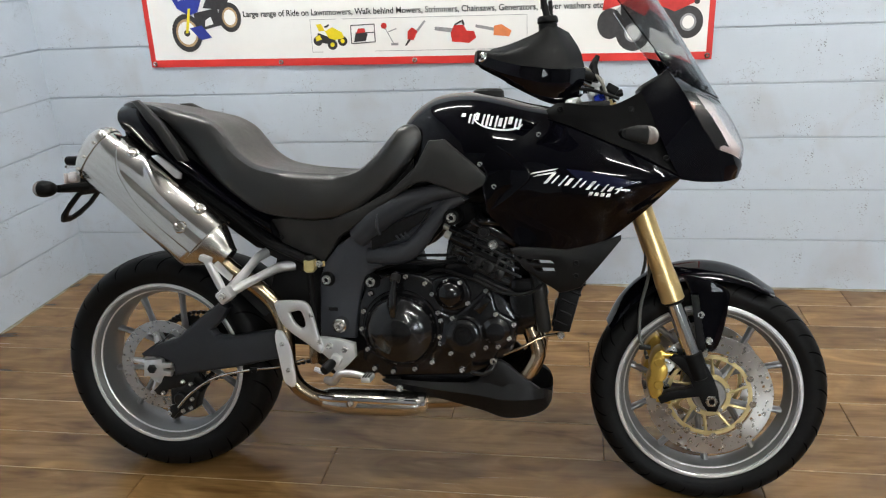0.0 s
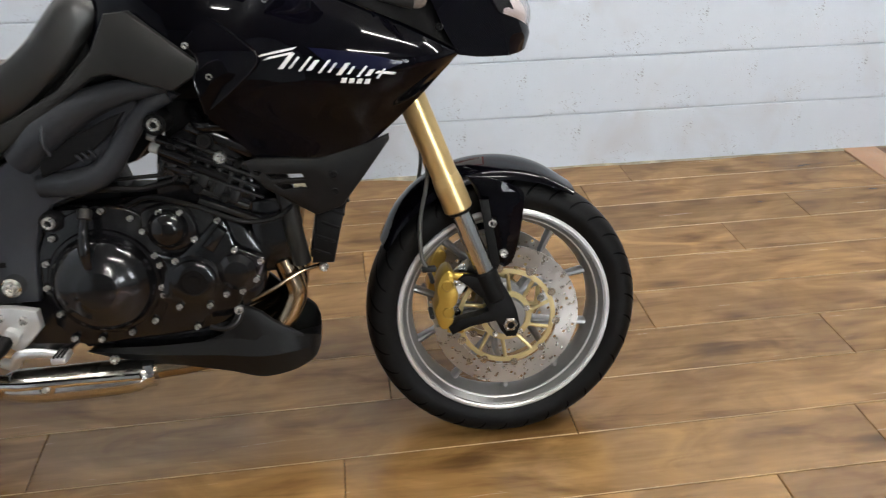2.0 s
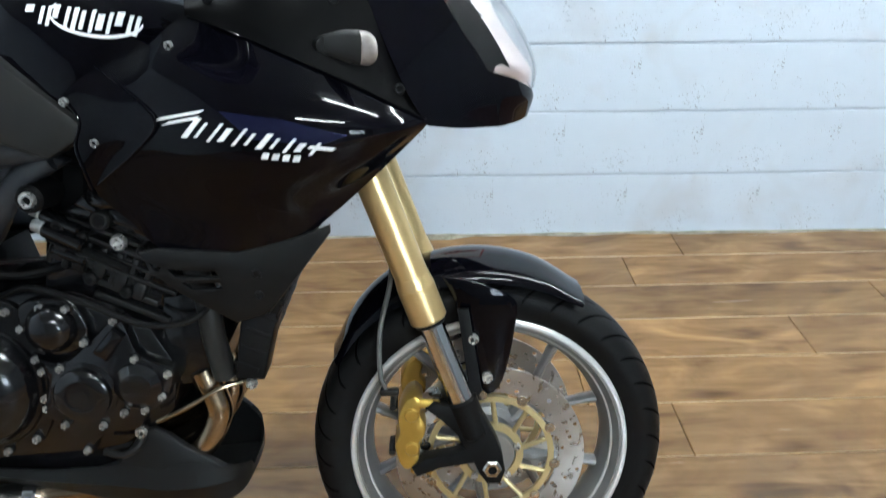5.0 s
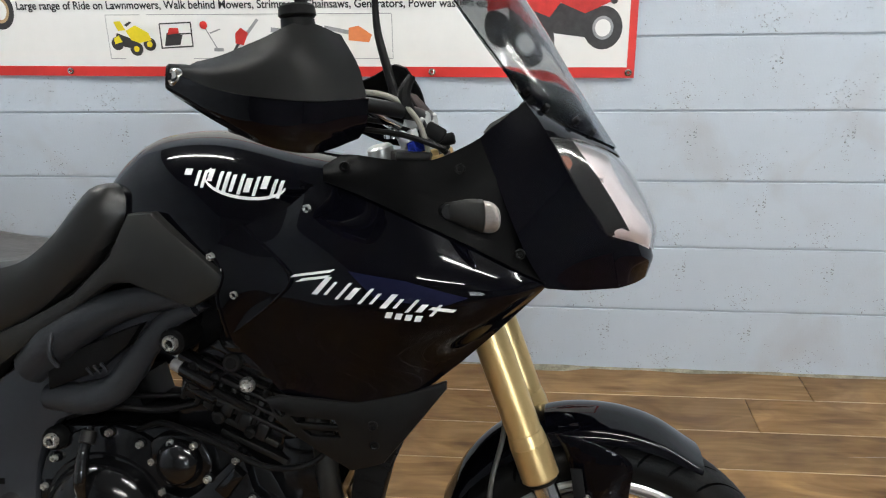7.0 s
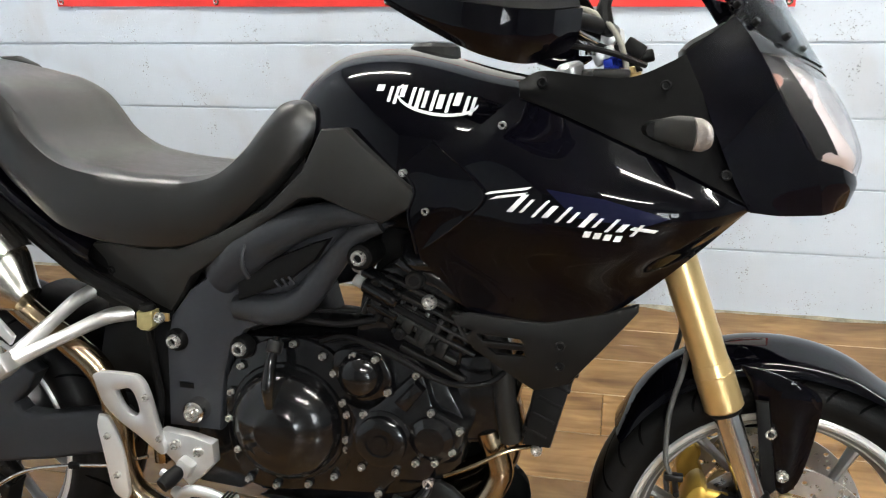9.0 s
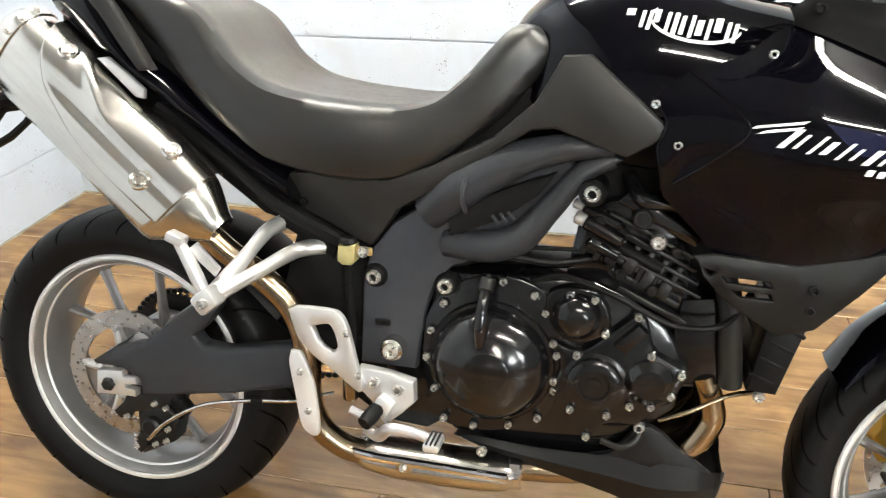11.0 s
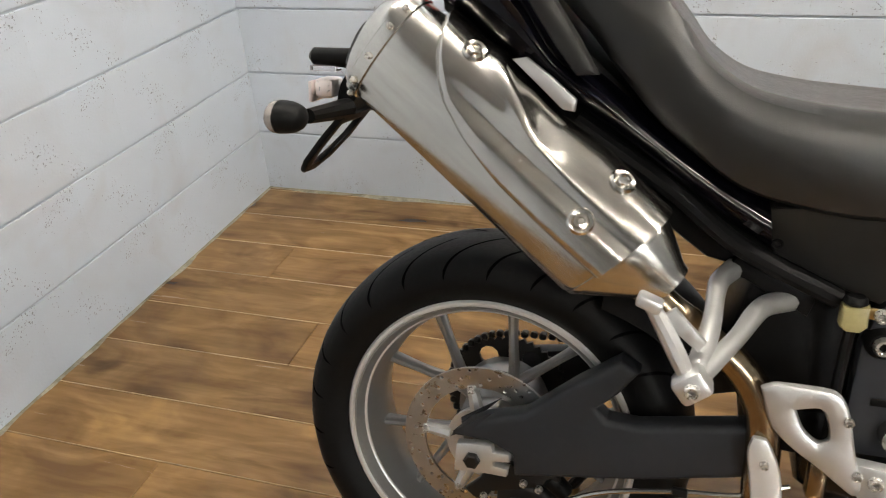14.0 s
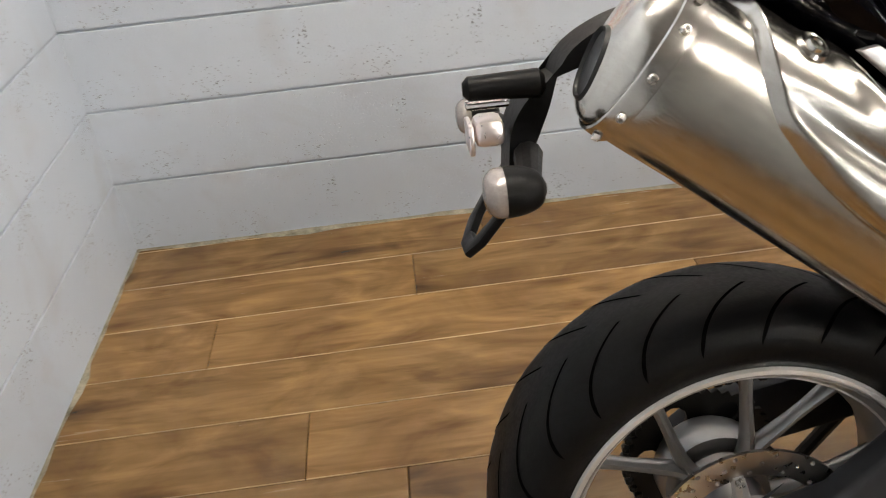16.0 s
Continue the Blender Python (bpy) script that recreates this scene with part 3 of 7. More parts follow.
def drilled_disc(c, y, r0, r1, t, sectors, pattern, hr=0.0043):
    """An annular plate with real drilled holes; pattern gives, for each sector in turn, the radial cells with a hole."""
    bm = bmesh.new()
    cells = 3
    k = 8
    for s in range(sectors):
        a0, a1 = 2 * math.pi * s / sectors, 2 * math.pi * (s + 1) / sectors
        for q in range(cells):
            ra, rb = r0 + (r1 - r0) * q / cells, r0 + (r1 - r0) * (q + 1) / cells
            at = lambda r, a: (c.x + r * math.cos(a), y, c.z + r * math.sin(a))
            rm, am = (ra + rb) / 2, (a0 + a1) / 2
            quad = [at(ra, a0), at(ra, am), at(ra, a1), at(rm, a1), at(rb, a1), at(rb, am), at(rb, a0), at(rm, a0)]
            outer = [bm.verts.new(p) for p in quad]
            if q in pattern[s % len(pattern)]:
                cx, cz = rm * math.cos(am), rm * math.sin(am)
                inner = []
                for p in quad:
                    d = Vector((p[0] - c.x - cx, 0, p[2] - c.z - cz)).normalized()
                    inner.append(bm.verts.new((c.x + cx + hr * d.x, y, c.z + cz + hr * d.z)))
                for i in range(k):
                    j = (i + 1) % k
                    bm.faces.new((outer[i], outer[j], inner[j], inner[i]))
            else:
                bm.faces.new(outer)
    bmesh.ops.remove_doubles(bm, verts=bm.verts[:], dist=1e-5)
    ext = bmesh.ops.extrude_face_region(bm, geom=bm.faces[:])
    for v in [g for g in ext["geom"] if isinstance(g, bmesh.types.BMVert)]:
        v.co.y += t
    return bm


def wheel(name, c, rw, lip, phase, label):
    """Cast wheel: barrel, five forked pairs of spokes, hub; returns the rim as the wheel's own mesh."""
    prof = [(lip, -rw), (lip, -rw + 0.010), (lip - 0.016, -rw + 0.020), (lip - 0.026, 0), (lip - 0.016, rw - 0.020), (lip, rw - 0.010), (lip, rw),
            (lip - 0.012, rw), (lip - 0.026, rw - 0.022), (lip - 0.034, 0.012), (lip - 0.036, 0), (lip - 0.034, -0.012), (lip - 0.026, -rw + 0.022), (lip - 0.012, -rw)]
    rim = part(name, lathe(prof, c, "y", 96), RIM, bike, label)
    edge = [(lip - 0.009, -rw - 0.0015), (lip - 0.007, -rw - 0.004), (lip - 0.002, -rw - 0.004), (lip + 0.001, -rw - 0.001), (lip + 0.001, -rw + 0.003), (lip - 0.009, -rw + 0.003)]
    part("rim_edge", lathe(edge, c, "y", 96), LIP, rim, "bright rim edge")
    step = [(lip - 0.024, -rw + 0.0165), (lip - 0.0225, -rw + 0.0145), (lip - 0.0195, -rw + 0.0135), (lip - 0.0175, -rw + 0.0150), (lip - 0.018, -rw + 0.020), (lip - 0.024, -rw + 0.020)]
    part("rim_step", lathe(step, c, "y", 96), LIP, rim, "bright inner rim step")
    part("hub", lathe([(0.020, -0.075), (0.040, -0.075), (0.044, -0.060), (0.046, -0.02), (0.058, -0.012), (0.058, 0.012), (0.046, 0.02), (0.044, 0.060), (0.040, 0.075), (0.020, 0.075)], c, "y", 40), RIM, rim)
    for k in range(5):
        node = radians(phase + 72 * k)
        for s in (-18, 18):
            tip = radians(phase + 72 * k + s)
            p0 = Vector((c.x + 0.050 * math.cos(node), c.y, c.z + 0.050 * math.sin(node)))
            p1 = Vector((c.x + 0.085 * math.cos(node + radians(s * 0.30)), c.y, c.z + 0.085 * math.sin(node + radians(s * 0.30))))
            p2 = Vector((c.x + (lip - 0.030) * math.cos(tip), c.y, c.z + (lip - 0.030) * math.sin(tip)))
            bm = tube([p0, p1, p1.lerp(p2, 0.5), p2], [0.011, 0.010, 0.0075, 0.0095], 10, 14)
            for v in bm.verts:
                v.co.y = c.y + (v.co.y - c.y) * 1.5
            part("spoke", bm, RIM, rim)
    return rim


front_wheel = wheel("front_wheel", FRONT, 0.051, 0.2345, 38, "silver cast front wheel")
tyre("tyre", FRONT, 0.3005, 0.060, 0.226, front_wheel, "black front tyre with slanted grooves", 34)
rear_wheel = wheel("rear_wheel", REAR, 0.074, 0.2350, 66, "silver cast rear wheel")
tyre("tyre", REAR, 0.318, 0.092, 0.229, rear_wheel, "wide black rear tyre with slanted grooves", 26)

HOLES = [(0,), (1,), (2,), ()]
for s in (-1, 1):
    disc = part("brake_disc", drilled_disc(FRONT, s * 0.070 - 0.002, 0.114, 0.158, 0.0045, 44, HOLES), DISC, front_wheel, "drilled steel brake disc")
    # gold carrier with ten arms
    bm = lathe([(0.097, -0.003), (0.107, -0.003), (0.107, 0.003), (0.097, 0.003)], (FRONT.x, s * 0.070, FRONT.z), "y", 60)
    lathe([(0.044, -0.004), (0.056, -0.004), (0.056, 0.004), (0.044, 0.004)], (FRONT.x, s * 0.066, FRONT.z), "y", 40, bm)
    for k in range(10):
        a = radians(36 * k + 8)
        d = Vector((math.cos(a), 0, math.sin(a)))
        e = Vector((math.cos(a + 0.14), 0, math.sin(a + 0.14)))
        tube([FRONT + d * 0.053 + Vector((0, s * 0.066, 0)), FRONT + e * 0.097 + Vector((0, s * 0.070, 0))], [0.0045, 0.0042], 8, 3, bm)
    part("disc_carrier", bm, PALE_GOLD, front_wheel, "gold disc carrier")
    for k in range(10):
        a = radians(36 * k + 26)
        x, z = FRONT.x + 0.110 * math.cos(a), FRONT.z + 0.110 * math.sin(a)
        part("disc_bobbin", lathe([(0.0, -0.006), (0.004, -0.006), (0.0045, -0.004), (0.009, -0.004), (0.009, 0.004), (0.0, 0.004)], (x, s * 0.070, z), "y", 16, closed=False), STEEL, front_wheel)
    for k in range(5):
        a = radians(72 * k + 20)
        bolt(front_wheel, FRONT.x + 0.047 * math.cos(a), s * 0.070 - 0.003, FRONT.z + 0.047 * math.sin(a), BOLT_S)

part("brake_disc", drilled_disc(REAR, -0.088, 0.096, 0.130, 0.005, 48, [(0,), (2,), (1,)], 0.0034), DISC, rear_wheel, "drilled rear brake disc")
bm = lathe([(0.034, -0.004), (0.060, -0.004), (0.060, 0.004), (0.034, 0.004)], (REAR.x, -0.083, REAR.z), "y", 40)
for k in range(5):
    a = radians(72 * k + 30)
    d = Vector((math.cos(a), 0, math.sin(a)))
    tube([REAR + d * 0.055 + Vector((0, -0.083, 0)), REAR + d * 0.100 + Vector((0, -0.085, 0))], [0.012, 0.008], 8, 3, bm)
part("disc_carrier", bm, ALLOY, rear_wheel, "alloy disc carrier")
for k in range(5):
    a = radians(72 * k + 30)
    bolt(rear_wheel, REAR.x + 0.094 * math.cos(a), -0.090, REAR.z + 0.094 * math.sin(a), BOLT_S)
# chain wheel on the far side
bm = bmesh.new()
ring = []
for i in range(88):
    a = 2 * math.pi * i / 88
    r = 0.108 if i % 2 else 0.101
    ring.append((r * math.cos(a), r * math.sin(a) + REAR.z))
part("sprocket", slab(ring, 0.088, 0.095, 0.0, holes=[[(0.035 * math.cos(2 * math.pi * i / 20), REAR.z + 0.035 * math.sin(2 * math.pi * i / 20)) for i in range(20)]] +
     [[(0.076 * math.cos(2 * math.pi * k / 6) + 0.018 * math.cos(2 * math.pi * i / 10), REAR.z + 0.076 * math.sin(2 * math.pi * k / 6) + 0.018 * math.sin(2 * math.pi * i / 10)) for i in range(10)] for k in range(6)]),
     IRON, rear_wheel, "dark toothed chain wheel", smooth=False)
# carrier drum between wheel and chain wheel
part("cush_drive", lathe([(0.03, 0.02), (0.072, 0.024), (0.076, 0.04), (0.076, 0.07), (0.068, 0.084), (0.03, 0.086)], REAR, "y", 40), RIM, rear_wheel)
chain_bm = bmesh.new()
top = [Vector((0.60, 0.095, 0.445)), Vector((0.0, 0.095, 0.427))]
low = [Vector((0.0, 0.095, 0.207)), Vector((0.60, 0.095, 0.335))]
for a, b in (top, low):
    n = 38
    for i in range(n):
        p = a.lerp(b, (i + 0.5) / n)
        box((0.013, 0.012 if i % 2 else 0.018, 0.011), p, 0.003, None, chain_bm, 1)
for i in range(24):
    a = math.pi / 2 + math.pi * (i + 0.5) / 24
    box((0.012, 0.015, 0.012), (0.109 * math.cos(a), 0.0945, REAR.z + 0.109 * math.sin(a)), 0.003, None, chain_bm, 1)
part("chain", chain_bm, IRON, bike, "greasy drive chain")

# ---- fork, both legs ----
FORK_TOP, FORK_LOW = Vector((1.230, 0, 1.03)), Vector((1.467, 0, 0.385))
for s in (-1, 1):
    off = Vector((0, s * 0.098, 0))
    along = lambda z: FORK_TOP + (FORK_LOW - FORK_TOP) * ((FORK_TOP.z - z) / (FORK_TOP.z - FORK_LOW.z)) + off
    leg = part("fork_leg", cyl(along(1.03), along(0.575), 0.0268, 32, None, 0.001), GOLD, bike, "gold anodised fork leg")
    bm = cyl(along(0.602), along(0.545), 0.0295, 32, 0.0295, 0.003)
    cyl(along(0.618), along(0.600), 0.0275, 32, 0.0295, 0.0005, bm)
    part("fork_collar", bm, GOLD, leg)
    part("dust_seal", cyl(along(0.546), along(0.538), 0.0245, 28, None, 0.002), PLASTIC, leg)
    part("fork_tube", cyl(along(0.545), along(0.385), 0.0205, 28), CHROME, leg, "polished fork tube")
    foot_out = [(1.447, 0.400), (1.478, 0.408), (1.500, 0.372), (1.514, 0.345), (1.524, 0.318), (1.530, 0.285), (1.522, 0.262), (1.500, 0.262), (1.488, 0.278),
                (1.478, 0.300), (1.425, 0.292), (1.385, 0.276), (1.377, 0.292), (1.398, 0.310), (1.445, 0.318), (1.462, 0.326), (1.452, 0.350), (1.425, 0.378), (1.400, 0.398), (1.414, 0.408)]
    foot = part("fork_foot", slab(foot_out, s * 0.098 - 0.016, s * 0.098 + 0.016, 0.005), PLASTIC, leg, "black fork foot with caliper bracket")
    join_bm = cyl(along(0.412), along(0.345), 0.0255, 24, 0.024, 0.004)
    part("fork_socket", join_bm, PLASTIC, leg)
    part("axle_end", lathe([(0.008, -0.020), (0.013, -0.020), (0.0165, -0.016), (0.0165, 0.0), (0.008, 0.0)], (1.508, s * 0.098 + (-0.002 if s < 0 else 0.02), 0.291), "y", 6), STEEL, leg, "hexagonal axle end")
    # brake caliper behind the leg
    cal_out = [(1.356, 0.300), (1.350, 0.330), (1.358, 0.352), (1.356, 0.378), (1.368, 0.408), (1.384, 0.418), (1.396, 0.404), (1.392, 0.385), (1.401, 0.366), (1.398, 0.345),
               (1.388, 0.330), (1.390, 0.310), (1.384, 0.292), (1.366, 0.286)]
    y0, y1 = (-0.106, -0.040) if s < 0 else (0.040, 0.106)
    cal = part("brake_caliper", slab(cal_out, y0, y1, 0.006, smooth=42), CALIPER, bike, "gold four-piston brake caliper")
    for z in (0.385, 0.325):
        part("piston_cap", cyl((1.378, s * 0.100, z), (1.378, s * 0.1095, z), 0.0135, 20, 0.012, 0.002), CALIPER, cal)
    for x, z in ((1.398, 0.403), (1.385, 0.286)):
        part("caliper_mount", cyl((x - 0.010, s * 0.098, z), (x + 0.026, s * 0.098, z - 0.004), 0.0085, 14, None, 0.002), CALIPER, cal)
    for x, z in ((1.348, 0.395), (1.345, 0.315)):
        part("pad_pin", cyl((x, s * 0.050, z), (x, s * 0.100, z), 0.005, 10), IRON, cal)
    part("brake_hose", tube([(1.345, s * 0.085, 0.412), (1.330, s * 0.088, 0.440), (1.330, s * 0.080, 0.52), (1.350, s * 0.07, 0.62), (1.335, s * 0.06, 0.74), (1.28, s * 0.05, 0.86)], 0.0042, 8), HOSE, bike)
part("hose_banjo", box((0.03, 0.014, 0.012), (1.343, -0.086, 0.418), 0.003), IRON, bike)
part("wheel_axle", cyl((1.508, -0.09, 0.291), (1.508, 0.09, 0.291), 0.012, 16), STEEL, bike)
for z, w in ((1.01, 0.0), (0.80, 0.0)):
    x = 1.222 + (1.03 - z) * 0.38
    bm = box((0.085, 0.23, 0.032), (x - 0.012, 0, z), 0.012)
    part("fork_yoke", bm, IRON, bike)

# ---- front mudguard ----
def arc_rows(radii, angles, y):
    return [(FRONT.x + r * math.cos(radians(a)), y, FRONT.z + r * math.sin(radians(a))) for r, a in zip(radii, angles)]


ang = [146, 132, 118, 104, 90, 76, 61]
fender = part("front_fender", patch([
    arc_rows([0.3001, 0.3042, 0.305, 0.306, 0.301, 0.2988, 0.2984], ang, -0.077),
    arc_rows([0.3064, 0.3168, 0.323, 0.324, 0.319, 0.3132, 0.3056], ang, -0.07),
    arc_rows([0.3108, 0.3256, 0.3355, 0.3365, 0.3315, 0.3232, 0.3106], ang, -0.042),
    arc_rows([0.3134, 0.3308, 0.3431, 0.3441, 0.3391, 0.3292, 0.3136], ang, -0.014),
    arc_rows([0.3134, 0.3308, 0.3431, 0.3441, 0.3391, 0.3292, 0.3136], ang, 0.014),
    arc_rows([0.3108, 0.3256, 0.3355, 0.3365, 0.3315, 0.3232, 0.3106], ang, 0.042),
    arc_rows([0.3064, 0.3168, 0.323, 0.324, 0.319, 0.3132, 0.3056], ang, 0.07),
    arc_rows([0.3001, 0.3042, 0.305, 0.306, 0.301, 0.2988, 0.2984], ang, 0.077)], 36, 24, 0.003, (0, 0, -1)), GLOSS, bike, "glossy black front mudguard")
for s in (-1, 1):
    out = [(1.428, 0.608), (1.470, 0.604), (1.512, 0.590), (1.546, 0.566), (1.544, 0.520), (1.535, 0.466), (1.522, 0.425), (1.503, 0.410), (1.486, 0.428), (1.474, 0.470), (1.460, 0.515), (1.447, 0.572)]
    wing = part("fender_wing", slab(out, s * 0.083 - 0.003, s * 0.083 + 0.003, 0.002, smooth=48, bulge=lambda x, z: s * (0.012 * max(0.0, 1 - abs(x - 1.50) / 0.07) - 0.010)), GLOSS, fender)
    for x, z in ((1.477, 0.509), (1.500, 0.442)):
        bolt(fender, x, s * 0.078 + s * 0.010, z, BOLT_M, turn=None if s < 0 else pose(0, 0, 0, 180, 0, 0))
    part("fender_bracket", slab([(1.452, 0.56), (1.470, 0.56), (1.492, 0.42), (1.474, 0.40)], s * 0.092 - 0.004, s * 0.092 + 0.004, 0.002), PLASTIC, fender)


# ---- bodywork ----
def both(name, bm, mat, label="", parent=None, sharp=35.0):
    """A part and its twin on the far side."""
    twin = mirrored(bm)
    a = part(name, bm, mat, parent or bike, label, sharp=sharp)
    part(name, twin, mat, parent or bike, label, sharp=sharp)
    return a


def body(stations, profile, nu=60, ring=40, dish=0.0):
    """A long body: stations of (x, top, half width, bottom), with a half profile of (width share, height share)."""
    secs = []
    for x, top, w, low in stations:
        right = [(x, -w * k, low + (top - low) * h) for k, h in profile]
        left = [(x, w * k, low + (top - low) * h) for k, h in profile[::-1] if k > 0]
        secs.append(right + left)
    return loft(secs, nu, True, ring)


SEAT_PROFILE = [(0.0, 0.99), (0.35, 0.985), (0.62, 0.985), (0.80, 1.0), (0.90, 0.975), (0.96, 0.88), (1.0, 0.68), (1.0, 0.40), (0.97, 0.12), (0.90, 0.0), (0.45, 0.0), (0.0, 0.0)]
seat = part("seat", body([
    (-0.080, 1.056, 0.070, 1.040), (-0.045, 1.062, 0.098, 1.035), (0.02, 1.053, 0.122, 1.030), (0.07, 1.043, 0.138, 1.008), (0.12, 1.032, 0.148, 0.962), (0.17, 1.020, 0.153, 0.905),
    (0.215, 0.998, 0.157, 0.855), (0.245, 0.965, 0.160, 0.828), (0.280, 0.922, 0.164, 0.802), (0.330, 0.890, 0.168, 0.770), (0.400, 0.875, 0.170, 0.752),
    (0.480, 0.868, 0.168, 0.744), (0.550, 0.866, 0.160, 0.750), (0.605, 0.876, 0.155, 0.774), (0.650, 0.912, 0.150, 0.806), (0.690, 0.958, 0.148, 0.838),
    (0.720, 0.987, 0.145, 0.866), (0.748, 0.990, 0.140, 0.900), (0.772, 0.975, 0.130, 0.925), (0.784, 0.958, 0.118, 0.935)], SEAT_PROFILE, 84, 48), VINYL, bike, "black vinyl dual seat with a deep saddle")
part("seat_base", slab([(0.50, 0.745), (0.60, 0.80), (0.69, 0.86), (0.73, 0.93), (0.80, 0.95), (0.86, 0.90), (0.80, 0.83), (0.66, 0.75), (0.56, 0.70)], -0.120, 0.120, 0.008), PLASTIC, bike, "black seat base")

TANK_PROFILE = [(0.0, 1.0), (0.30, 0.992), (0.56, 0.95), (0.76, 0.86), (0.90, 0.70), (0.97, 0.50), (1.0, 0.28), (0.98, 0.0), (0.5, 0.0), (0.0, 0.0)]
tank = part("fuel_tank", body([
    (0.705, 0.978, 0.080, 0.880), (0.725, 1.008, 0.100, 0.875), (0.760, 1.040, 0.124, 0.870), (0.800, 1.062, 0.146, 0.868), (0.850, 1.071, 0.162, 0.868), (0.910, 1.071, 0.170, 0.868),
    (0.970, 1.060, 0.170, 0.868), (1.040, 1.042, 0.164, 0.868), (1.100, 1.030, 0.150, 0.868), (1.150, 1.015, 0.130, 0.880)], TANK_PROFILE, 60, 44), GLOSS, bike, "glossy black fuel tank")
part("filler_cap", lathe([(0.0, 0.012), (0.034, 0.012), (0.040, 0.006), (0.042, -0.01), (0.0, -0.01)], (0.93, 0.0, 1.069), "z", 32, closed=False), IRON, tank)

FAIRING_UPPER = [
    [(0.955, -0.165, 0.935), (1.030, -0.168, 0.957), (1.091, -0.165, 1.000), (1.153, -0.174, 0.979), (1.230, -0.187, 0.947), (1.305, -0.192, 0.915), (1.358, -0.187, 0.888), (1.408, -0.160, 0.862)],
    [(0.948, -0.180, 0.900), (1.020, -0.190, 0.915), (1.085, -0.201, 0.932), (1.153, -0.214, 0.916), (1.235, -0.224, 0.894), (1.310, -0.219, 0.878), (1.360, -0.200, 0.868), (1.409, -0.162, 0.859)],
    [(0.943, -0.186, 0.866), (1.005, -0.195, 0.878), (1.068, -0.208, 0.882), (1.140, -0.226, 0.867), (1.239, -0.234, 0.851), (1.315, -0.224, 0.847), (1.365, -0.203, 0.852), (1.409, -0.160, 0.857)]]
FAIRING_LOWER = [
    [(0.940, -0.186, 0.835), (1.000, -0.192, 0.835), (1.065, -0.205, 0.832), (1.135, -0.222, 0.815), (1.230, -0.226, 0.798), (1.305, -0.214, 0.806), (1.360, -0.194, 0.830), (1.407, -0.158, 0.854)],
    [(0.945, -0.180, 0.798), (0.995, -0.180, 0.775), (1.045, -0.184, 0.752), (1.125, -0.197, 0.742), (1.220, -0.199, 0.738), (1.287, -0.190, 0.768), (1.345, -0.178, 0.806), (1.405, -0.155, 0.851)],
    [(0.953, -0.172, 0.763), (0.998, -0.172, 0.720), (1.036, -0.176, 0.686), (1.120, -0.186, 0.681), (1.207, -0.186, 0.687), (1.270, -0.180, 0.730), (1.332, -0.172, 0.783), (1.402, -0.152, 0.847)]]
side_fairing = both("side_fairing", patch(FAIRING_UPPER + FAIRING_LOWER, 44, 26, 0.004), GLOSS, "glossy black side fairing")
tank_flank = both("tank_flank", patch([
    [(0.926, -0.184, 0.900), (0.948, -0.180, 0.919), (0.972, -0.174, 0.937)],
    [(0.948, -0.1915, 0.868), (0.990, -0.196, 0.883), (1.033, -0.200, 0.893)],
    [(0.939, -0.191, 0.834), (0.995, -0.197, 0.850), (1.053, -0.2085, 0.863)],
    [(0.945, -0.189, 0.802), (0.982, -0.190, 0.818), (1.016, -0.197, 0.824)],
    [(0.950, -0.182, 0.773), (0.956, -0.183, 0.778), (0.962, -0.184, 0.782)]], 16, 20, 0.004), GLOSS, "glossy black flank panel beside the tank")
for s in (-1, 1):
    for line in ([(0.972, 0.175, 0.937), (1.033, 0.2005, 0.893), (1.053, 0.209, 0.863), (1.016, 0.198, 0.824), (0.962, 0.185, 0.782)],
                 [(0.926, 0.185, 0.900), (0.948, 0.192, 0.868), (0.939, 0.192, 0.834), (0.945, 0.190, 0.802), (0.950, 0.183, 0.773)]):
        part("panel_bead", tube([(x, s * y, z) for x, y, z in line], 0.0022, 8, 28), GLOSS, bike)
    bolt(tank, 1.072, s * 0.180, 0.963, BOLT_S, turn=None if s < 0 else pose(0, 0, 0, 180, 0, 0))
    bolt(tank, 0.965, s * 0.190, 0.838, BOLT_S, turn=None if s < 0 else pose(0, 0, 0, 180, 0, 0))
    bolt(tank, 0.930, s * 0.186, 0.892, BOLT_S, turn=None if s < 0 else pose(0, 0, 0, 180, 0, 0))

# matt infill beside the cockpit
trim = both("cockpit_trim", patch([
    [(1.088, -0.150, 1.022), (1.120, -0.148, 1.038), (1.190, -0.154, 1.031), (1.245, -0.158, 1.031), (1.295, -0.152, 1.052), (1.312, -0.148, 1.062)],
    [(1.092, -0.166, 1.012), (1.140, -0.171, 1.010), (1.200, -0.180, 0.998), (1.260, -0.184, 0.985), (1.310, -0.178, 0.990), (1.338, -0.170, 1.005)],
    [(1.093, -0.170, 1.001), (1.153, -0.179, 0.980), (1.230, -0.192, 0.948), (1.305, -0.197, 0.916), (1.358, -0.192, 0.889), (1.408, -0.166, 0.862)]], 30, 12, 0.004), TRIM, "matt black cockpit side trim")
for x, y, z in ((1.123, -0.166, 1.022), (1.288, -0.180, 1.020), (1.372, -0.186, 0.905)):
    bolt(trim, x, y, z, BOLT_D)
    bolt(trim, x, -y, z, BOLT_D, turn=pose(0, 0, 0, 180, 0, 0))

def fore(rows):
    """Swells the nose forward along its middle line."""
    return [[(x + 0.020 * max(0.0, min(1.0, (x - 1.38) / 0.12)) * (1 - min(1.0, abs(y) / 0.145) ** 2), y, z) for x, y, z in r] for r in rows]


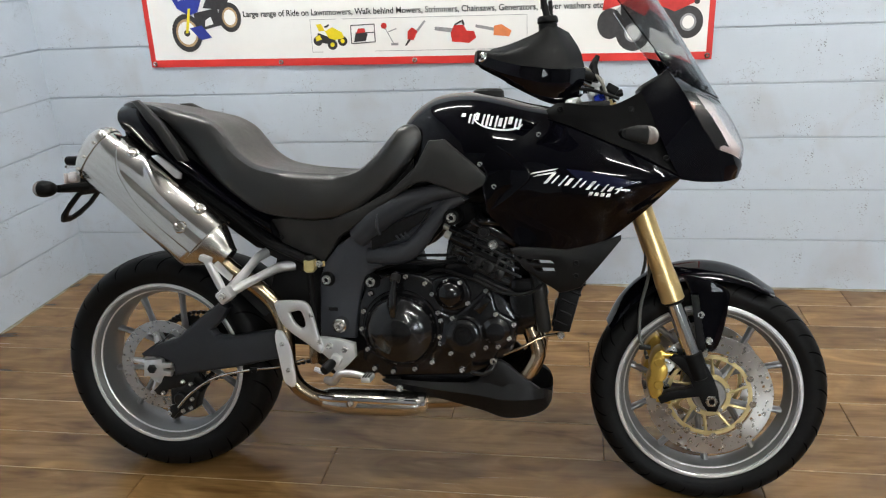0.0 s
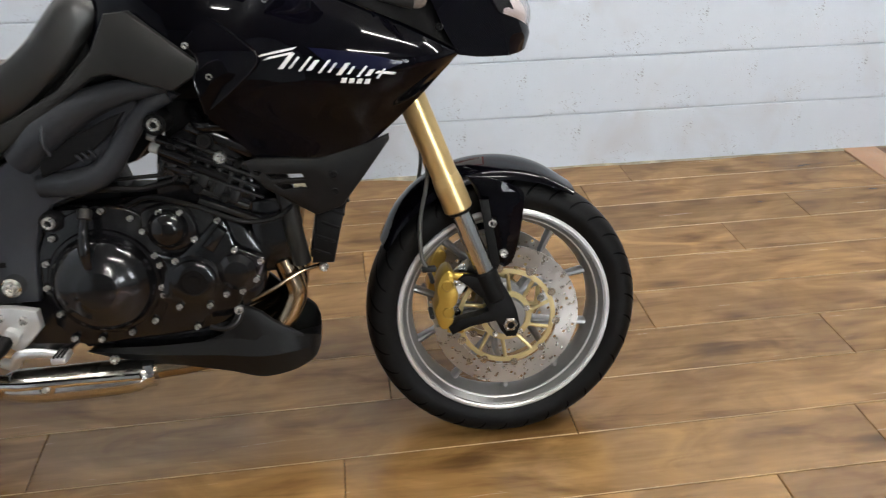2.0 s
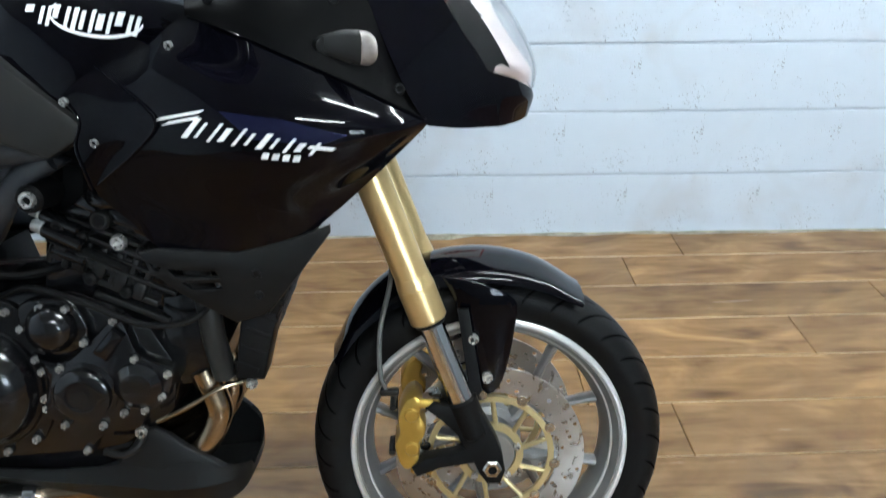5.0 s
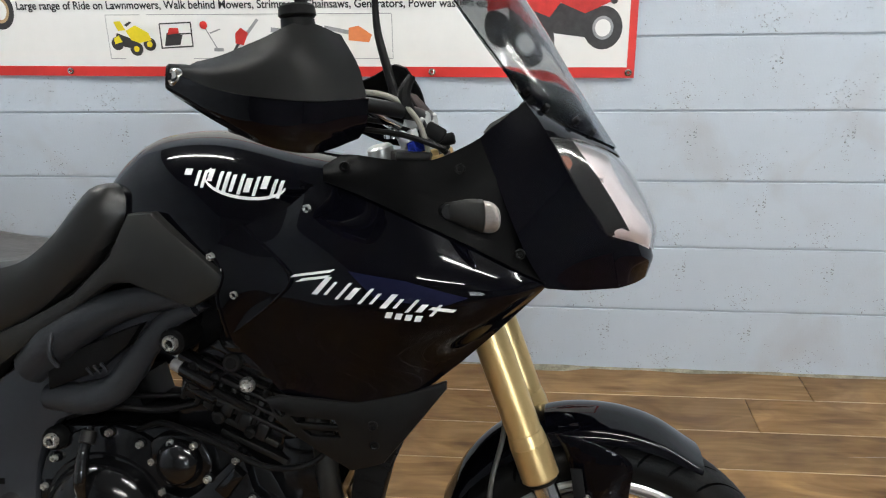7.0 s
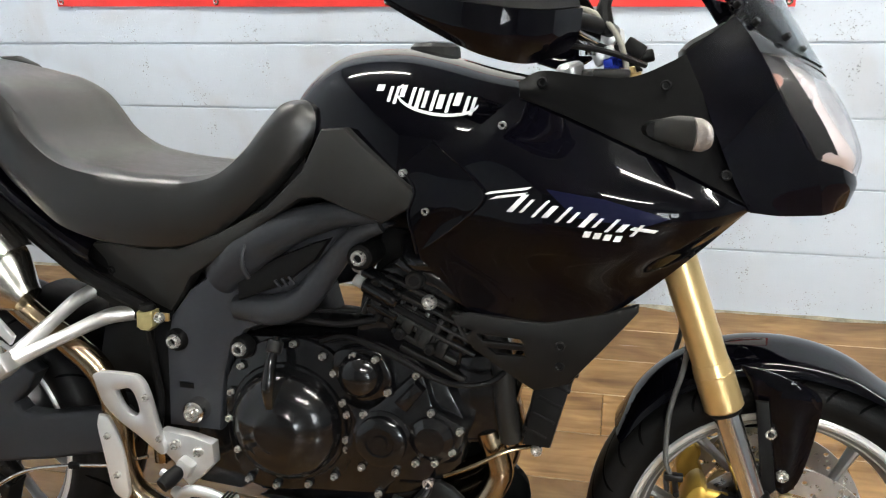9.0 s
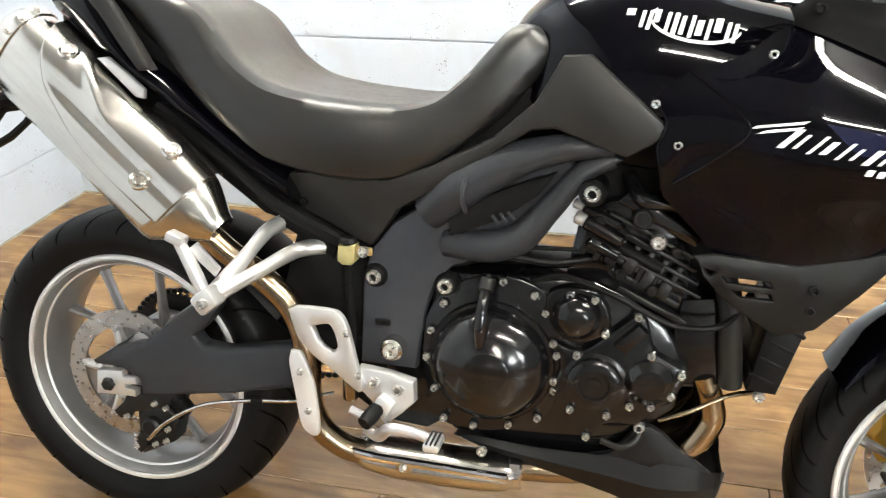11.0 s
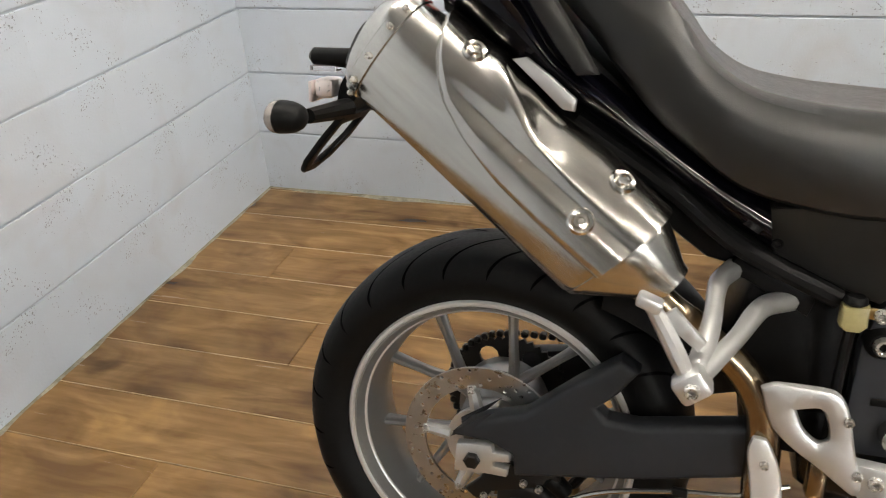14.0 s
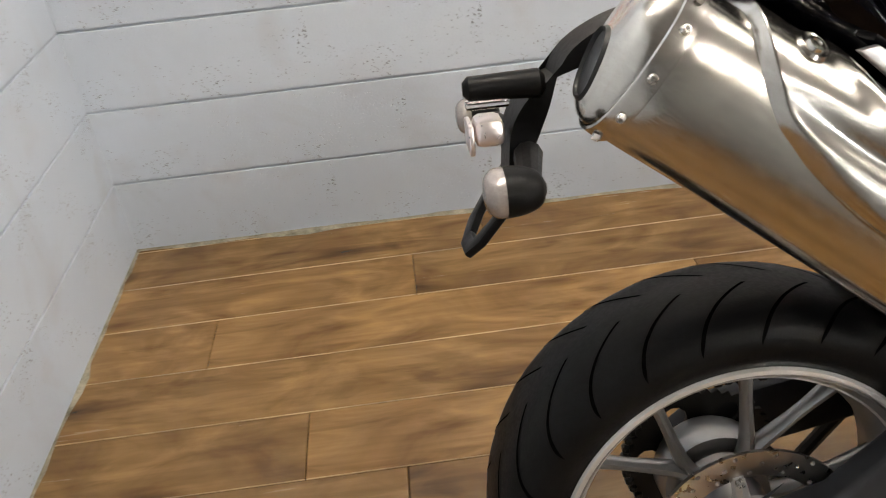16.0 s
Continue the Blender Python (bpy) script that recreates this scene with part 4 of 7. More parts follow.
nose = both("nose_fairing", patch(fore([
    [(1.312, -0.147, 1.062), (1.335, -0.168, 1.010), (1.360, -0.182, 0.949), (1.386, -0.180, 0.892), (1.409, -0.164, 0.854)],
    [(1.342, -0.134, 1.087), (1.370, -0.152, 1.036), (1.398, -0.160, 0.968), (1.428, -0.152, 0.905), (1.450, -0.132, 0.846)],
    [(1.374, -0.118, 1.113), (1.407, -0.131, 1.065), (1.446, -0.130, 0.993), (1.487, -0.112, 0.924), (1.503, -0.090, 0.843)]]), 30, 20, 0.004), GLOSS, "glossy black nose fairing")
both("nose_chin", patch(fore([
    [(1.486, -0.113, 0.925), (1.524, -0.074, 0.909), (1.548, -0.034, 0.894), (1.553, 0.0, 0.890)],
    [(1.496, -0.102, 0.888), (1.532, -0.066, 0.882), (1.551, -0.030, 0.880), (1.556, 0.0, 0.878)],
    [(1.503, -0.090, 0.843), (1.524, -0.058, 0.845), (1.542, -0.028, 0.850), (1.548, 0.0, 0.853)]]), 20, 10, 0.004, (-1, 0, 0)), GLOSS)
part("nose_floor", patch(fore([
    [(1.409, -0.162, 0.853), (1.44, -0.08, 0.852), (1.45, 0, 0.852), (1.44, 0.08, 0.852), (1.409, 0.162, 0.853)],
    [(1.450, -0.131, 0.847), (1.49, -0.06, 0.847), (1.50, 0, 0.847), (1.49, 0.06, 0.847), (1.450, 0.131, 0.847)],
    [(1.503, -0.089, 0.844), (1.53, -0.04, 0.849), (1.544, 0, 0.853), (1.53, 0.04, 0.849), (1.503, 0.089, 0.844)]]), 20, 8, 0.004, (0, 0, 1)), PLASTIC, bike)
part("cowl_brow", patch(fore([
    [(1.374, -0.118, 1.113), (1.428, -0.085, 1.079), (1.475, -0.042, 1.054), (1.492, 0, 1.045), (1.475, 0.042, 1.054), (1.428, 0.085, 1.079), (1.374, 0.118, 1.113)],
    [(1.392, -0.126, 1.089), (1.437, -0.090, 1.070), (1.480, -0.044, 1.050), (1.496, 0, 1.040), (1.480, 0.044, 1.050), (1.437, 0.090, 1.070), (1.392, 0.126, 1.089)],
    [(1.407, -0.132, 1.065), (1.446, -0.094, 1.060), (1.484, -0.046, 1.044), (1.500, 0, 1.033), (1.484, 0.046, 1.044), (1.446, 0.094, 1.060), (1.407, 0.132, 1.065)]]), 30, 8, 0.004, (-1, 0, -1)), GLOSS, bike)

# twin headlamps behind clear lenses
LENS_ROWS = fore([
    [(1.408, -0.132, 1.064), (1.434, -0.133, 1.020), (1.462, -0.127, 0.966), (1.488, -0.113, 0.924), (1.523, -0.075, 0.909)],
    [(1.446, -0.095, 1.060), (1.472, -0.100, 1.022), (1.504, -0.096, 0.970), (1.526, -0.085, 0.930), (1.540, -0.055, 0.903)],
    [(1.482, -0.048, 1.044), (1.506, -0.050, 1.012), (1.534, -0.048, 0.965), (1.550, -0.042, 0.925), (1.550, -0.030, 0.894)],
    [(1.498, -0.008, 1.034), (1.520, -0.008, 1.004), (1.545, -0.008, 0.960), (1.558, -0.008, 0.922), (1.555, -0.008, 0.891)]])
for s in (1, -1):
    rows = [[(p[0], p[1] * s, p[2]) for p in r] for r in LENS_ROWS]
    head = part("headlight", patch([[(x - 0.016 - 0.010 * math.sin(i * 1.3), y * 0.93, z - 0.002) for i, (x, y, z) in enumerate(r)] for r in rows], 24, 18, 0.003, (-1, 0, 0)), REFLECTOR, bike, "bright headlamp reflector behind a clear lens")
    lens = part("headlight_lens", patch(rows, 24, 18, 0.0025, (-1, 0, 0)), LENS, head, "clear lens")
    lens.visible_shadow = False
    # added dark sheet stands in for the dim ceiling mirrored in the lamp
    mask = patch([[(x - 0.011, y * 0.955, z - 0.001) for x, y, z in r] for r in rows[:2]], 14, 12, 0.002, (-1, 0, 0))
    part("headlight_dark_sheet", mask, PLASTIC, head, "dark sheet added for the ceiling's dark reflection in the lamp")
    part("lamp_eye", lathe([(0.0, 0.004), (0.006, 0.003), (0.010, 0.0), (0.011, -0.006), (0.0, -0.007)], (1.430, -0.114 * s, 1.026), "y", 18, closed=False), AMBER, head, "amber tinted lamp bulb")
    part("bulb_shroud", lathe([(0.0, 0.02), (0.014, 0.018), (0.018, 0.0), (0.012, -0.02)], (1.470, -0.075 * s, 0.990), "x", 20, closed=False), CHROME, head)

screen = part("windscreen", patch(fore([
    [(1.376, -0.117, 1.113), (1.432, -0.084, 1.078), (1.478, -0.042, 1.055), (1.495, 0, 1.047), (1.478, 0.042, 1.055), (1.432, 0.084, 1.078), (1.376, 0.117, 1.113)],
    [(1.348, -0.125, 1.156), (1.402, -0.088, 1.138), (1.438, -0.044, 1.130), (1.449, 0, 1.128), (1.438, 0.044, 1.130), (1.402, 0.088, 1.138), (1.348, 0.125, 1.156)],
    [(1.304, -0.128, 1.213), (1.352, -0.088, 1.222), (1.384, -0.044, 1.230), (1.394, 0, 1.232), (1.384, 0.044, 1.230), (1.352, 0.088, 1.222), (1.304, 0.128, 1.213)],
    [(1.252, -0.120, 1.283), (1.292, -0.086, 1.312), (1.316, -0.044, 1.332), (1.324, 0, 1.338), (1.316, 0.044, 1.332), (1.292, 0.086, 1.312), (1.252, 0.120, 1.283)]]), 36, 24, 0.004, (-1, 0, -1)), SCREEN, bike, "clear windscreen with bolted edge")
screen.visible_shadow = False
for s in (-1, 1):
    for x, y, z in ((1.373, 0.112, 1.125), (1.400, 0.098, 1.103), (1.445, 0.072, 1.085), (1.470, 0.048, 1.068)):
        part("screen_screw", cyl((x, s * y, z), (x + 0.006, s * (y + 0.006), z + 0.006), 0.0055, 12, 0.0045, 0.001), PLASTIC, screen)
    part("screen_bracket", tube([(1.375, s * 0.10, 1.06), (1.368, s * 0.108, 1.10), (1.385, s * 0.105, 1.118)], 0.006, 8), PLASTIC, screen)
# dark lower edge behind the screen
part("screen_base", patch(fore([
    [(1.380, -0.108, 1.108), (1.430, -0.078, 1.074), (1.485, 0, 1.045), (1.430, 0.078, 1.074), (1.380, 0.108, 1.108)],
    [(1.343, -0.116, 1.160), (1.393, -0.080, 1.145), (1.440, 0, 1.128), (1.393, 0.080, 1.145), (1.343, 0.116, 1.160)]]), 24, 6, 0.003, (-1, 0, 0)), GLOSS, bike)
part("dashboard", box((0.09, 0.17, 0.07), (1.36, 0, 1.065), 0.02, pose(0, 0, 0, 0, -30, 0)), PLASTIC, bike)

# front indicators
for s in (-1, 1):
    bm = bmesh.new()
    secs = []
    for k, (x, y, z, r) in enumerate([(1.268, 0.190, 0.963, 0.011), (1.285, 0.203, 0.963, 0.015), (1.305, 0.214, 0.962, 0.0205), (1.322, 0.222, 0.960, 0.0225)]):
        secs.append([(x + 0.3 * r * math.cos(a), s * (y + 0.55 * r * math.cos(a)), z + r * math.sin(a)) for a in [2 * math.pi * i / 18 for i in range(18)]])
    ind = part("indicator", loft(secs, 12), GREY_PLASTIC, bike, "smoked black front indicator with a clear lens")
    secs = []
    for x, y, z, r in [(1.322, 0.222, 0.960, 0.0215), (1.333, 0.227, 0.959, 0.021), (1.342, 0.231, 0.958, 0.016), (1.346, 0.233, 0.957, 0.006)]:
        secs.append([(x + 0.3 * r * math.cos(a), s * (y + 0.75 * r * math.cos(a)), z + r * math.sin(a)) for a in [2 * math.pi * i / 18 for i in range(18)]])
    part("indicator_lens", loft(secs, 10), FLASHER, ind, "clear ribbed lens")
    part("indicator_stalk", tube([(1.262, s * 0.172, 0.962), (1.275, s * 0.200, 0.963)], 0.010, 10), PLASTIC, ind)

# grey infill under seat and tank, wide at the knee
SIDE = [(0.800, 0.950), (0.838, 0.953), (0.912, 0.893), (0.948, 0.862), (0.943, 0.842), (0.898, 0.815), (0.850, 0.830), (0.795, 0.848), (0.762, 0.844), (0.700, 0.802), (0.648, 0.766),
        (0.595, 0.728), (0.552, 0.700), (0.530, 0.665), (0.506, 0.634), (0.469, 0.644), (0.380, 0.680), (0.362, 0.745), (0.433, 0.754), (0.535, 0.748), (0.610, 0.778), (0.700, 0.825), (0.765, 0.885)]
side_panel = both("side_panel", slab(SIDE, -0.158, -0.118, 0.006, bulge=lambda x, z: -0.030 * max(0.0, min(1.0, (x - 0.60) / 0.28)) + 0.048 * max(0.0, min(1.0, (0.62 - x) / 0.22)) * max(0.0, min(1.0, (0.775 - z) / 0.07))), GREY_PLASTIC, "matt grey plastic side panel")
bolt(side_panel, 0.382, -0.111, 0.694, BOLT_D)

# ---- tail ----
TAIL_TOP = [(-0.085, 1.046), (-0.050, 1.052), (0.000, 1.042), (0.050, 1.000), (0.100, 0.930), (0.152, 0.895), (0.223, 0.840), (0.300, 0.790), (0.366, 0.752)]
TAIL_LOW = [(-0.066, 0.968), (-0.040, 0.952), (0.000, 0.926), (0.050, 0.893), (0.100, 0.864), (0.150, 0.834), (0.223, 0.788), (0.300, 0.730), (0.374, 0.684)]


def tail_row(k, y):
    """One line of the tail's side, k from the top edge to the lower one, drawn in towards the lamp."""
    return [(a[0] + (b[0] - a[0]) * k, y + 0.045 * max(0.0, min(1.0, (0.06 - a[0]) / 0.14)) ** 1.5, a[1] + (b[1] - a[1]) * k) for a, b in zip(TAIL_TOP, TAIL_LOW)]


both("tail_panel", patch([tail_row(0, -0.118), tail_row(0.18, -0.143), tail_row(0.42, -0.155), tail_row(0.62, -0.150), tail_row(0.82, -0.138), tail_row(1, -0.105)], 44, 22, 0.004), GLOSS, "glossy black tail panel")
part("tail_core", slab([(-0.075, 1.03), (0.02, 1.02), (0.20, 0.86), (0.36, 0.74), (0.50, 0.70), (0.50, 0.62), (0.30, 0.66), (0.10, 0.80), (-0.03, 0.93), (-0.07, 0.97)], -0.095, 0.095, 0.01), PLASTIC, bike)
part("tail_light", slab([(-0.088, 1.035), (-0.060, 1.032), (-0.045, 0.960), (-0.072, 0.965)], -0.060, 0.060, 0.006), RED_LENS, bike, "red tail light lens")
both("grab_rail", slab([(-0.018, 1.060), (0.012, 1.062), (0.040, 1.046), (0.085, 1.002), (0.128, 0.940), (0.152, 0.900), (0.125, 0.898), (0.098, 0.932), (0.060, 0.986), (0.020, 1.030)], -0.176, -0.150, 0.008,
                        bulge=lambda x, z: 0.035 * max(0.0, min(1.0, (0.04 - x) / 0.06))), GREY_PLASTIC, "grey cast grab rail")
part("exhaust_shield", slab([(0.043, 0.914), (0.061, 0.917), (0.093, 0.895), (0.126, 0.868), (0.124, 0.853), (0.109, 0.855), (0.077, 0.884)], -0.160, -0.150, 0.002), ALLOY, bike, "small bare alloy plate")
# lower subframe rail
both("subframe_rail", tube([(0.12, -0.115, 0.835), (0.25, -0.125, 0.755), (0.34, -0.130, 0.690), (0.46, -0.128, 0.635)], 0.013, 10), PLASTIC)

# number plate hanger, its lamp and the rear indicators
hanger_bm = loft([[(x + a * t0, y, z + b * t0) for (y, t0) in ((-w, -h), (w, -h), (w, h), (-w, h))] for x, z, a, b, w, h in (
    (-0.080, 0.945, 0.3, 0.95, 0.040, 0.020), (-0.150, 0.930, 0.35, 0.9, 0.036, 0.020), (-0.205, 0.905, 0.7, 0.7, 0.034, 0.020), (-0.232, 0.860, 0.95, 0.3, 0.036, 0.020), (-0.250, 0.800, 0.95, 0.3, 0.034, 0.010))], 24)
plate_hanger = part("plate_hanger", hanger_bm, PLASTIC, bike, "black plastic number plate hanger without a plate")
holder = slab([(-0.062, 0.0), (0.048, 0.0), (0.046, 0.060), (0.024, 0.104), (-0.010, 0.124), (-0.048, 0.122), (-0.066, 0.098), (-0.070, 0.050)], -0.005, 0.005, 0.003, holes=[[(-0.046, 0.018), (0.030, 0.018), (0.028, 0.056), (0.010, 0.086), (-0.012, 0.104), (-0.040, 0.102), (-0.050, 0.075)]])
ob = part("plate_bracket", holder, PLASTIC, plate_hanger)
ob.matrix_basis = Matrix(((0, 0.77, -0.64, -0.235), (1, 0, 0, -0.005), (0, -0.64, -0.77, 0.815), (0, 0, 0, 1)))
part("plate_lamp", cyl((-0.215, -0.030, 0.895), (-0.300, -0.030, 0.897), 0.0155, 16, 0.013, 0.006), PLASTIC, plate_hanger)
part("plate_lamp_lens", box((0.045, 0.022, 0.008), (-0.276, -0.030, 0.880), 0.002), LENS, plate_hanger, "clear lens")
part("reflector_lens", box((0.006, 0.055, 0.032), (-0.296, -0.020, 0.845), 0.002), REFLECTOR, plate_hanger, "bright reflector")
part("reflector_body", box((0.032, 0.046, 0.030), (-0.276, -0.020, 0.850), 0.008), REFLECTOR, plate_hanger, "pinkish bright lamp housing")
for s in (-1, 1):
    part("indicator_stalk", tube([(-0.238, s * 0.040, 0.822), (-0.252, s * 0.140, 0.824)], [0.016, 0.011], 10), PLASTIC, plate_hanger)
    secs = []
    for x, r in ((-0.242, 0.0055), (-0.248, 0.0156), (-0.262, 0.0216), (-0.280, 0.0235)):
        secs.append([(x, s * 0.168 + 1.25 * r * math.cos(a), 0.826 + r * math.sin(a)) for a in [2 * math.pi * i / 20 for i in range(20)]])
    ind = part("indicator", loft(secs, 14), PLASTIC, bike, "black rear indicator with a clear lens")
    secs = []
    for x, r in ((-0.280, 0.0230), (-0.290, 0.0216), (-0.297, 0.0147), (-0.299, 0.0037)):
        secs.append([(x, s * 0.168 + 1.25 * r * math.cos(a), 0.826 + r * math.sin(a)) for a in [2 * math.pi * i / 20 for i in range(20)]])
    part("indicator_lens", loft(secs, 10), FLASHER, ind, "clear ribbed lens")
bolt(plate_hanger, -0.240, -0.080, 0.817, BOLT_S)


# ---- exhaust ----
MUF_A, MUF_T, MUF_N = Vector((-0.122, -0.117, 0.905)), Vector((0.786, -0.130, -0.618)), Vector((0.618, 0, 0.786))


def skin(s, a, up, side, lift=0.0, shear=0.0):
    """A point of the silencer's rounded section, s metres along and a degrees round from the top to the outer side."""
    c, d = math.cos(radians(a)), math.sin(radians(a))
    c, d = math.copysign(abs(c) ** 0.84, c), math.copysign(abs(d) ** 0.84, d)
    u = up * c + lift
    return MUF_A + MUF_T * (s + shear * (u - lift)) + MUF_N * u + Vector((0, -side * d, 0))


def muffler_ring(s, up, side, lift=0.0, shear=0.0, n=36):
    return [skin(s, 360 * i / n, up, side, lift, shear) for i in range(n)]


muffler = part("silencer", loft([muffler_ring(*r) for r in ((-0.030, 0.078, 0.054, 0.003), (0.0, 0.080, 0.057, 0.004), (0.10, 0.080, 0.058, 0.007), (0.25, 0.080, 0.058, 0.009), (0.360, 0.081, 0.057, 0.012, 0.12), (0.380, 0.080, 0.056, 0.012, 0.16), (0.386, 0.076, 0.052, 0.012, 0.16))], 44), STEEL, bike, "brushed stainless steel silencer with a pressed shield")
part("end_cap", loft([muffler_ring(*r) for r in ((-0.030, 0.077, 0.053, 0.003, 0), (-0.040, 0.074, 0.051, 0, -0.08), (-0.052, 0.060, 0.043, -0.010, -0.16), (-0.058, 0.036, 0.028, -0.024, -0.20))], 14, False), STEEL, muffler, "bright steel end cap")
part("tail_pipe", loft([muffler_ring(*r) for r in ((-0.058, 0.036, 0.028, -0.024, -0.20), (-0.062, 0.033, 0.025, -0.024, -0.20), (-0.056, 0.030, 0.022, -0.024, -0.20), (-0.020, 0.028, 0.020, -0.024, 0.0))], 12), IRON, muffler, "dark exhaust outlet")
part("end_band", loft([muffler_ring(s, u, w, 0.003) for s, u, w in ((-0.034, 0.0785, 0.0545), (-0.033, 0.0810, 0.0570), (-0.014, 0.0825, 0.0590), (-0.013, 0.0800, 0.0565))], 8, False), STEEL, muffler, "riveted steel band")
part("front_cone", loft([muffler_ring(*r) for r in ((0.383, 0.079, 0.055, 0.012, 0.16), (0.388, 0.078, 0.054, 0.012, 0.16), (0.408, 0.064, 0.047, 0.019, 0.13), (0.430, 0.047, 0.039, 0.027, 0.08), (0.450, 0.031, 0.031, 0.034, 0), (0.460, 0.025, 0.027, 0.037, 0))], 18), STEEL, muffler, "bright steel front cone")
for a in (10, 42, 68, 95, 125, 160):
    p = skin(-0.0235, a, 0.082, 0.0585, 0.003)
    out = (p - (MUF_A - MUF_T * 0.0235)).normalized()
    ob = bolt(muffler, 0, 0, 0, BOLT_S, "rivet")
    ob.matrix_basis = Matrix.Translation(p) @ out.to_track_quat("-Y", "Z").to_matrix().to_4x4() @ Matrix.Scale(0.75, 4)
# pressed shield: its lower edge sweeps down from the top and runs along the flank, with a long crease and a scoop
SWEEP = spline([(0.012, 0, -10), (0.030, 0, 34), (0.052, 0, 62), (0.091, 0, 84), (0.143, 0, 93), (0.217, 0, 101), (0.310, 0, 103), (0.384, 0, 102)], 72)


def shield_point(s, a, edge):
    """Pressed relief over the body: a turned-down edge, a crease along the flank, a ridge and a scoop above it."""
    u = 0.08 * math.copysign(abs(math.cos(radians(a))) ** 0.84, math.cos(radians(a)))
    run = max(0.0, min(1.0, (s - 0.06) / 0.10)) * max(0.0, min(1.0, (0.40 - s) / 0.06))
    h = 0.012 - 0.009 * run * math.exp(-((u - 0.030) / 0.011) ** 2)
    ridge = (u - 0.088) * 0.95 + (s - 0.085) * 0.33
    if s < 0.27:
        h += 0.006 * math.exp(-(ridge / 0.007) ** 2) * min(1.0, s / 0.08)
    along, across = (s - 0.238) * 0.95 - (u - 0.060) * 0.33, (u - 0.060) * 0.95 + (s - 0.238) * 0.33
    h -= 0.017 * math.exp(-(along / 0.040) ** 2 - (across / 0.013) ** 2)
    h *= min(1.0, max(0.0, (edge - a) / 7.0)) ** 0.6
    h *= min(1.0, max(0.0, (0.388 - s) / 0.008)) ** 0.5
    lift = 0.004 + 0.008 * min(1.0, max(0.0, s / 0.36))
    return skin(s, a, 0.0805 + h, 0.058 + h, lift, 0.14 * min(1.0, max(0.0, (s - 0.22) / 0.15)))


bm = bmesh.new()
add_grid(bm, [[shield_point(s, -40 + (edge + 40) * k / 64, edge) for k in range(65)] for s, _, edge in SWEEP])
part("silencer_shield", bm, STEEL, muffler, "pressed stainless heat shield", sharp=60)
for s, a in ((0.082, 30), (0.318, 27), (0.318, 80)):
    q = shield_point(s, a, 103)
    out = (q - (MUF_A + MUF_T * s)).normalized()
    out = (shield_point(s + 0.004, a, 103) - q).cross(shield_point(s, a + 3, 103) - q).normalized()
    if out.y > 0:
        out = -out
    ob = part("shield_screw", lathe([(0.0, 0.005), (0.004, 0.005), (0.005, 0.0065), (0.0085, 0.006), (0.010, 0.002), (0.0145, 0.0035), (0.017, 0.0005), (0.016, -0.008), (0.0, -0.008)], (0, 0, 0), "z", 20, closed=False), STEEL, muffler)
    ob.matrix_basis = Matrix.Translation(q) @ out.to_track_quat("Z", "Y").to_matrix().to_4x4()

part("exhaust_pipe", tube([(0.222, -0.160, 0.640), (0.262, -0.155, 0.605), (0.310, -0.150, 0.572), (0.360, -0.146, 0.528), (0.388, -0.146, 0.480), (0.398, -0.146, 0.420), (0.400, -0.144, 0.350), (0.418, -0.138, 0.295), (0.455, -0.130, 0.262), (0.500, -0.118, 0.245)],
                          0.0225, 20, 60), BRONZED, bike, "heat-tinted exhaust pipe")
part("pipe_shield", slab([(0.380, 0.452), (0.398, 0.450), (0.418, 0.408), (0.428, 0.350), (0.430, 0.305), (0.420, 0.296), (0.398, 0.312), (0.386, 0.372), (0.376, 0.430)], -0.178, -0.166, 0.005, smooth=40), LIP, bike, "polished pipe heat shield")
for x, z in ((0.398, 0.416), (0.412, 0.345)):
    bolt(bike, x, -0.178, z, BOLT_S)
secs = []
for x, z, r in ((0.478, 0.243, 0.026), (0.500, 0.243, 0.036), (0.560, 0.240, 0.040), (0.680, 0.242, 0.040), (0.745, 0.245, 0.036), (0.770, 0.250, 0.024)):
    secs.append([(x, -0.105 + 1.15 * r * math.cos(a), z + 0.86 * r * math.sin(a)) for a in [2 * math.pi * i / 24 for i in range(24)]])
collector = part("exhaust_collector", loft(secs, 36), STEEL, bike, "polished steel exhaust collector")
part("collector_clamp", cyl((0.752, -0.105, 0.248), (0.775, -0.105, 0.249), 0.031, 24, None, 0.003), CHROME, collector)
part("collector_boss", cyl((0.575, -0.148, 0.252), (0.575, -0.158, 0.252), 0.016, 18, 0.012, 0.003), CHROME, collector)
bolt(collector, 0.575, -0.157, 0.252, BOLT_S)
part("collector_band", slab([(0.482, 0.272), (0.530, 0.268), (0.755, 0.268), (0.758, 0.254), (0.520, 0.252), (0.486, 0.256)], -0.158, -0.146, 0.005), CHROME, collector)
for y in (-0.100, 0.0, 0.100):
    part("header_pipe", tube([(0.770, y * 0.6 - 0.03, 0.248), (0.860, y * 0.85, 0.256), (0.960, y * 0.9, 0.285), (1.032, y * 0.9, 0.325), (1.068, y * 0.9, 0.385), (1.062, y * 0.9, 0.425), (1.048, y * 0.9, 0.465)], 0.0225, 20, 60), BRONZED, bike, "heat-tinted header pipe")

part("header_flange", slab([(0.985, 0.470), (1.010, 0.440), (1.075, 0.448), (1.090, 0.520), (1.060, 0.600), (1.000, 0.590)], -0.104, 0.104, 0.012), ENGINE, bike, "black exhaust flange cover")

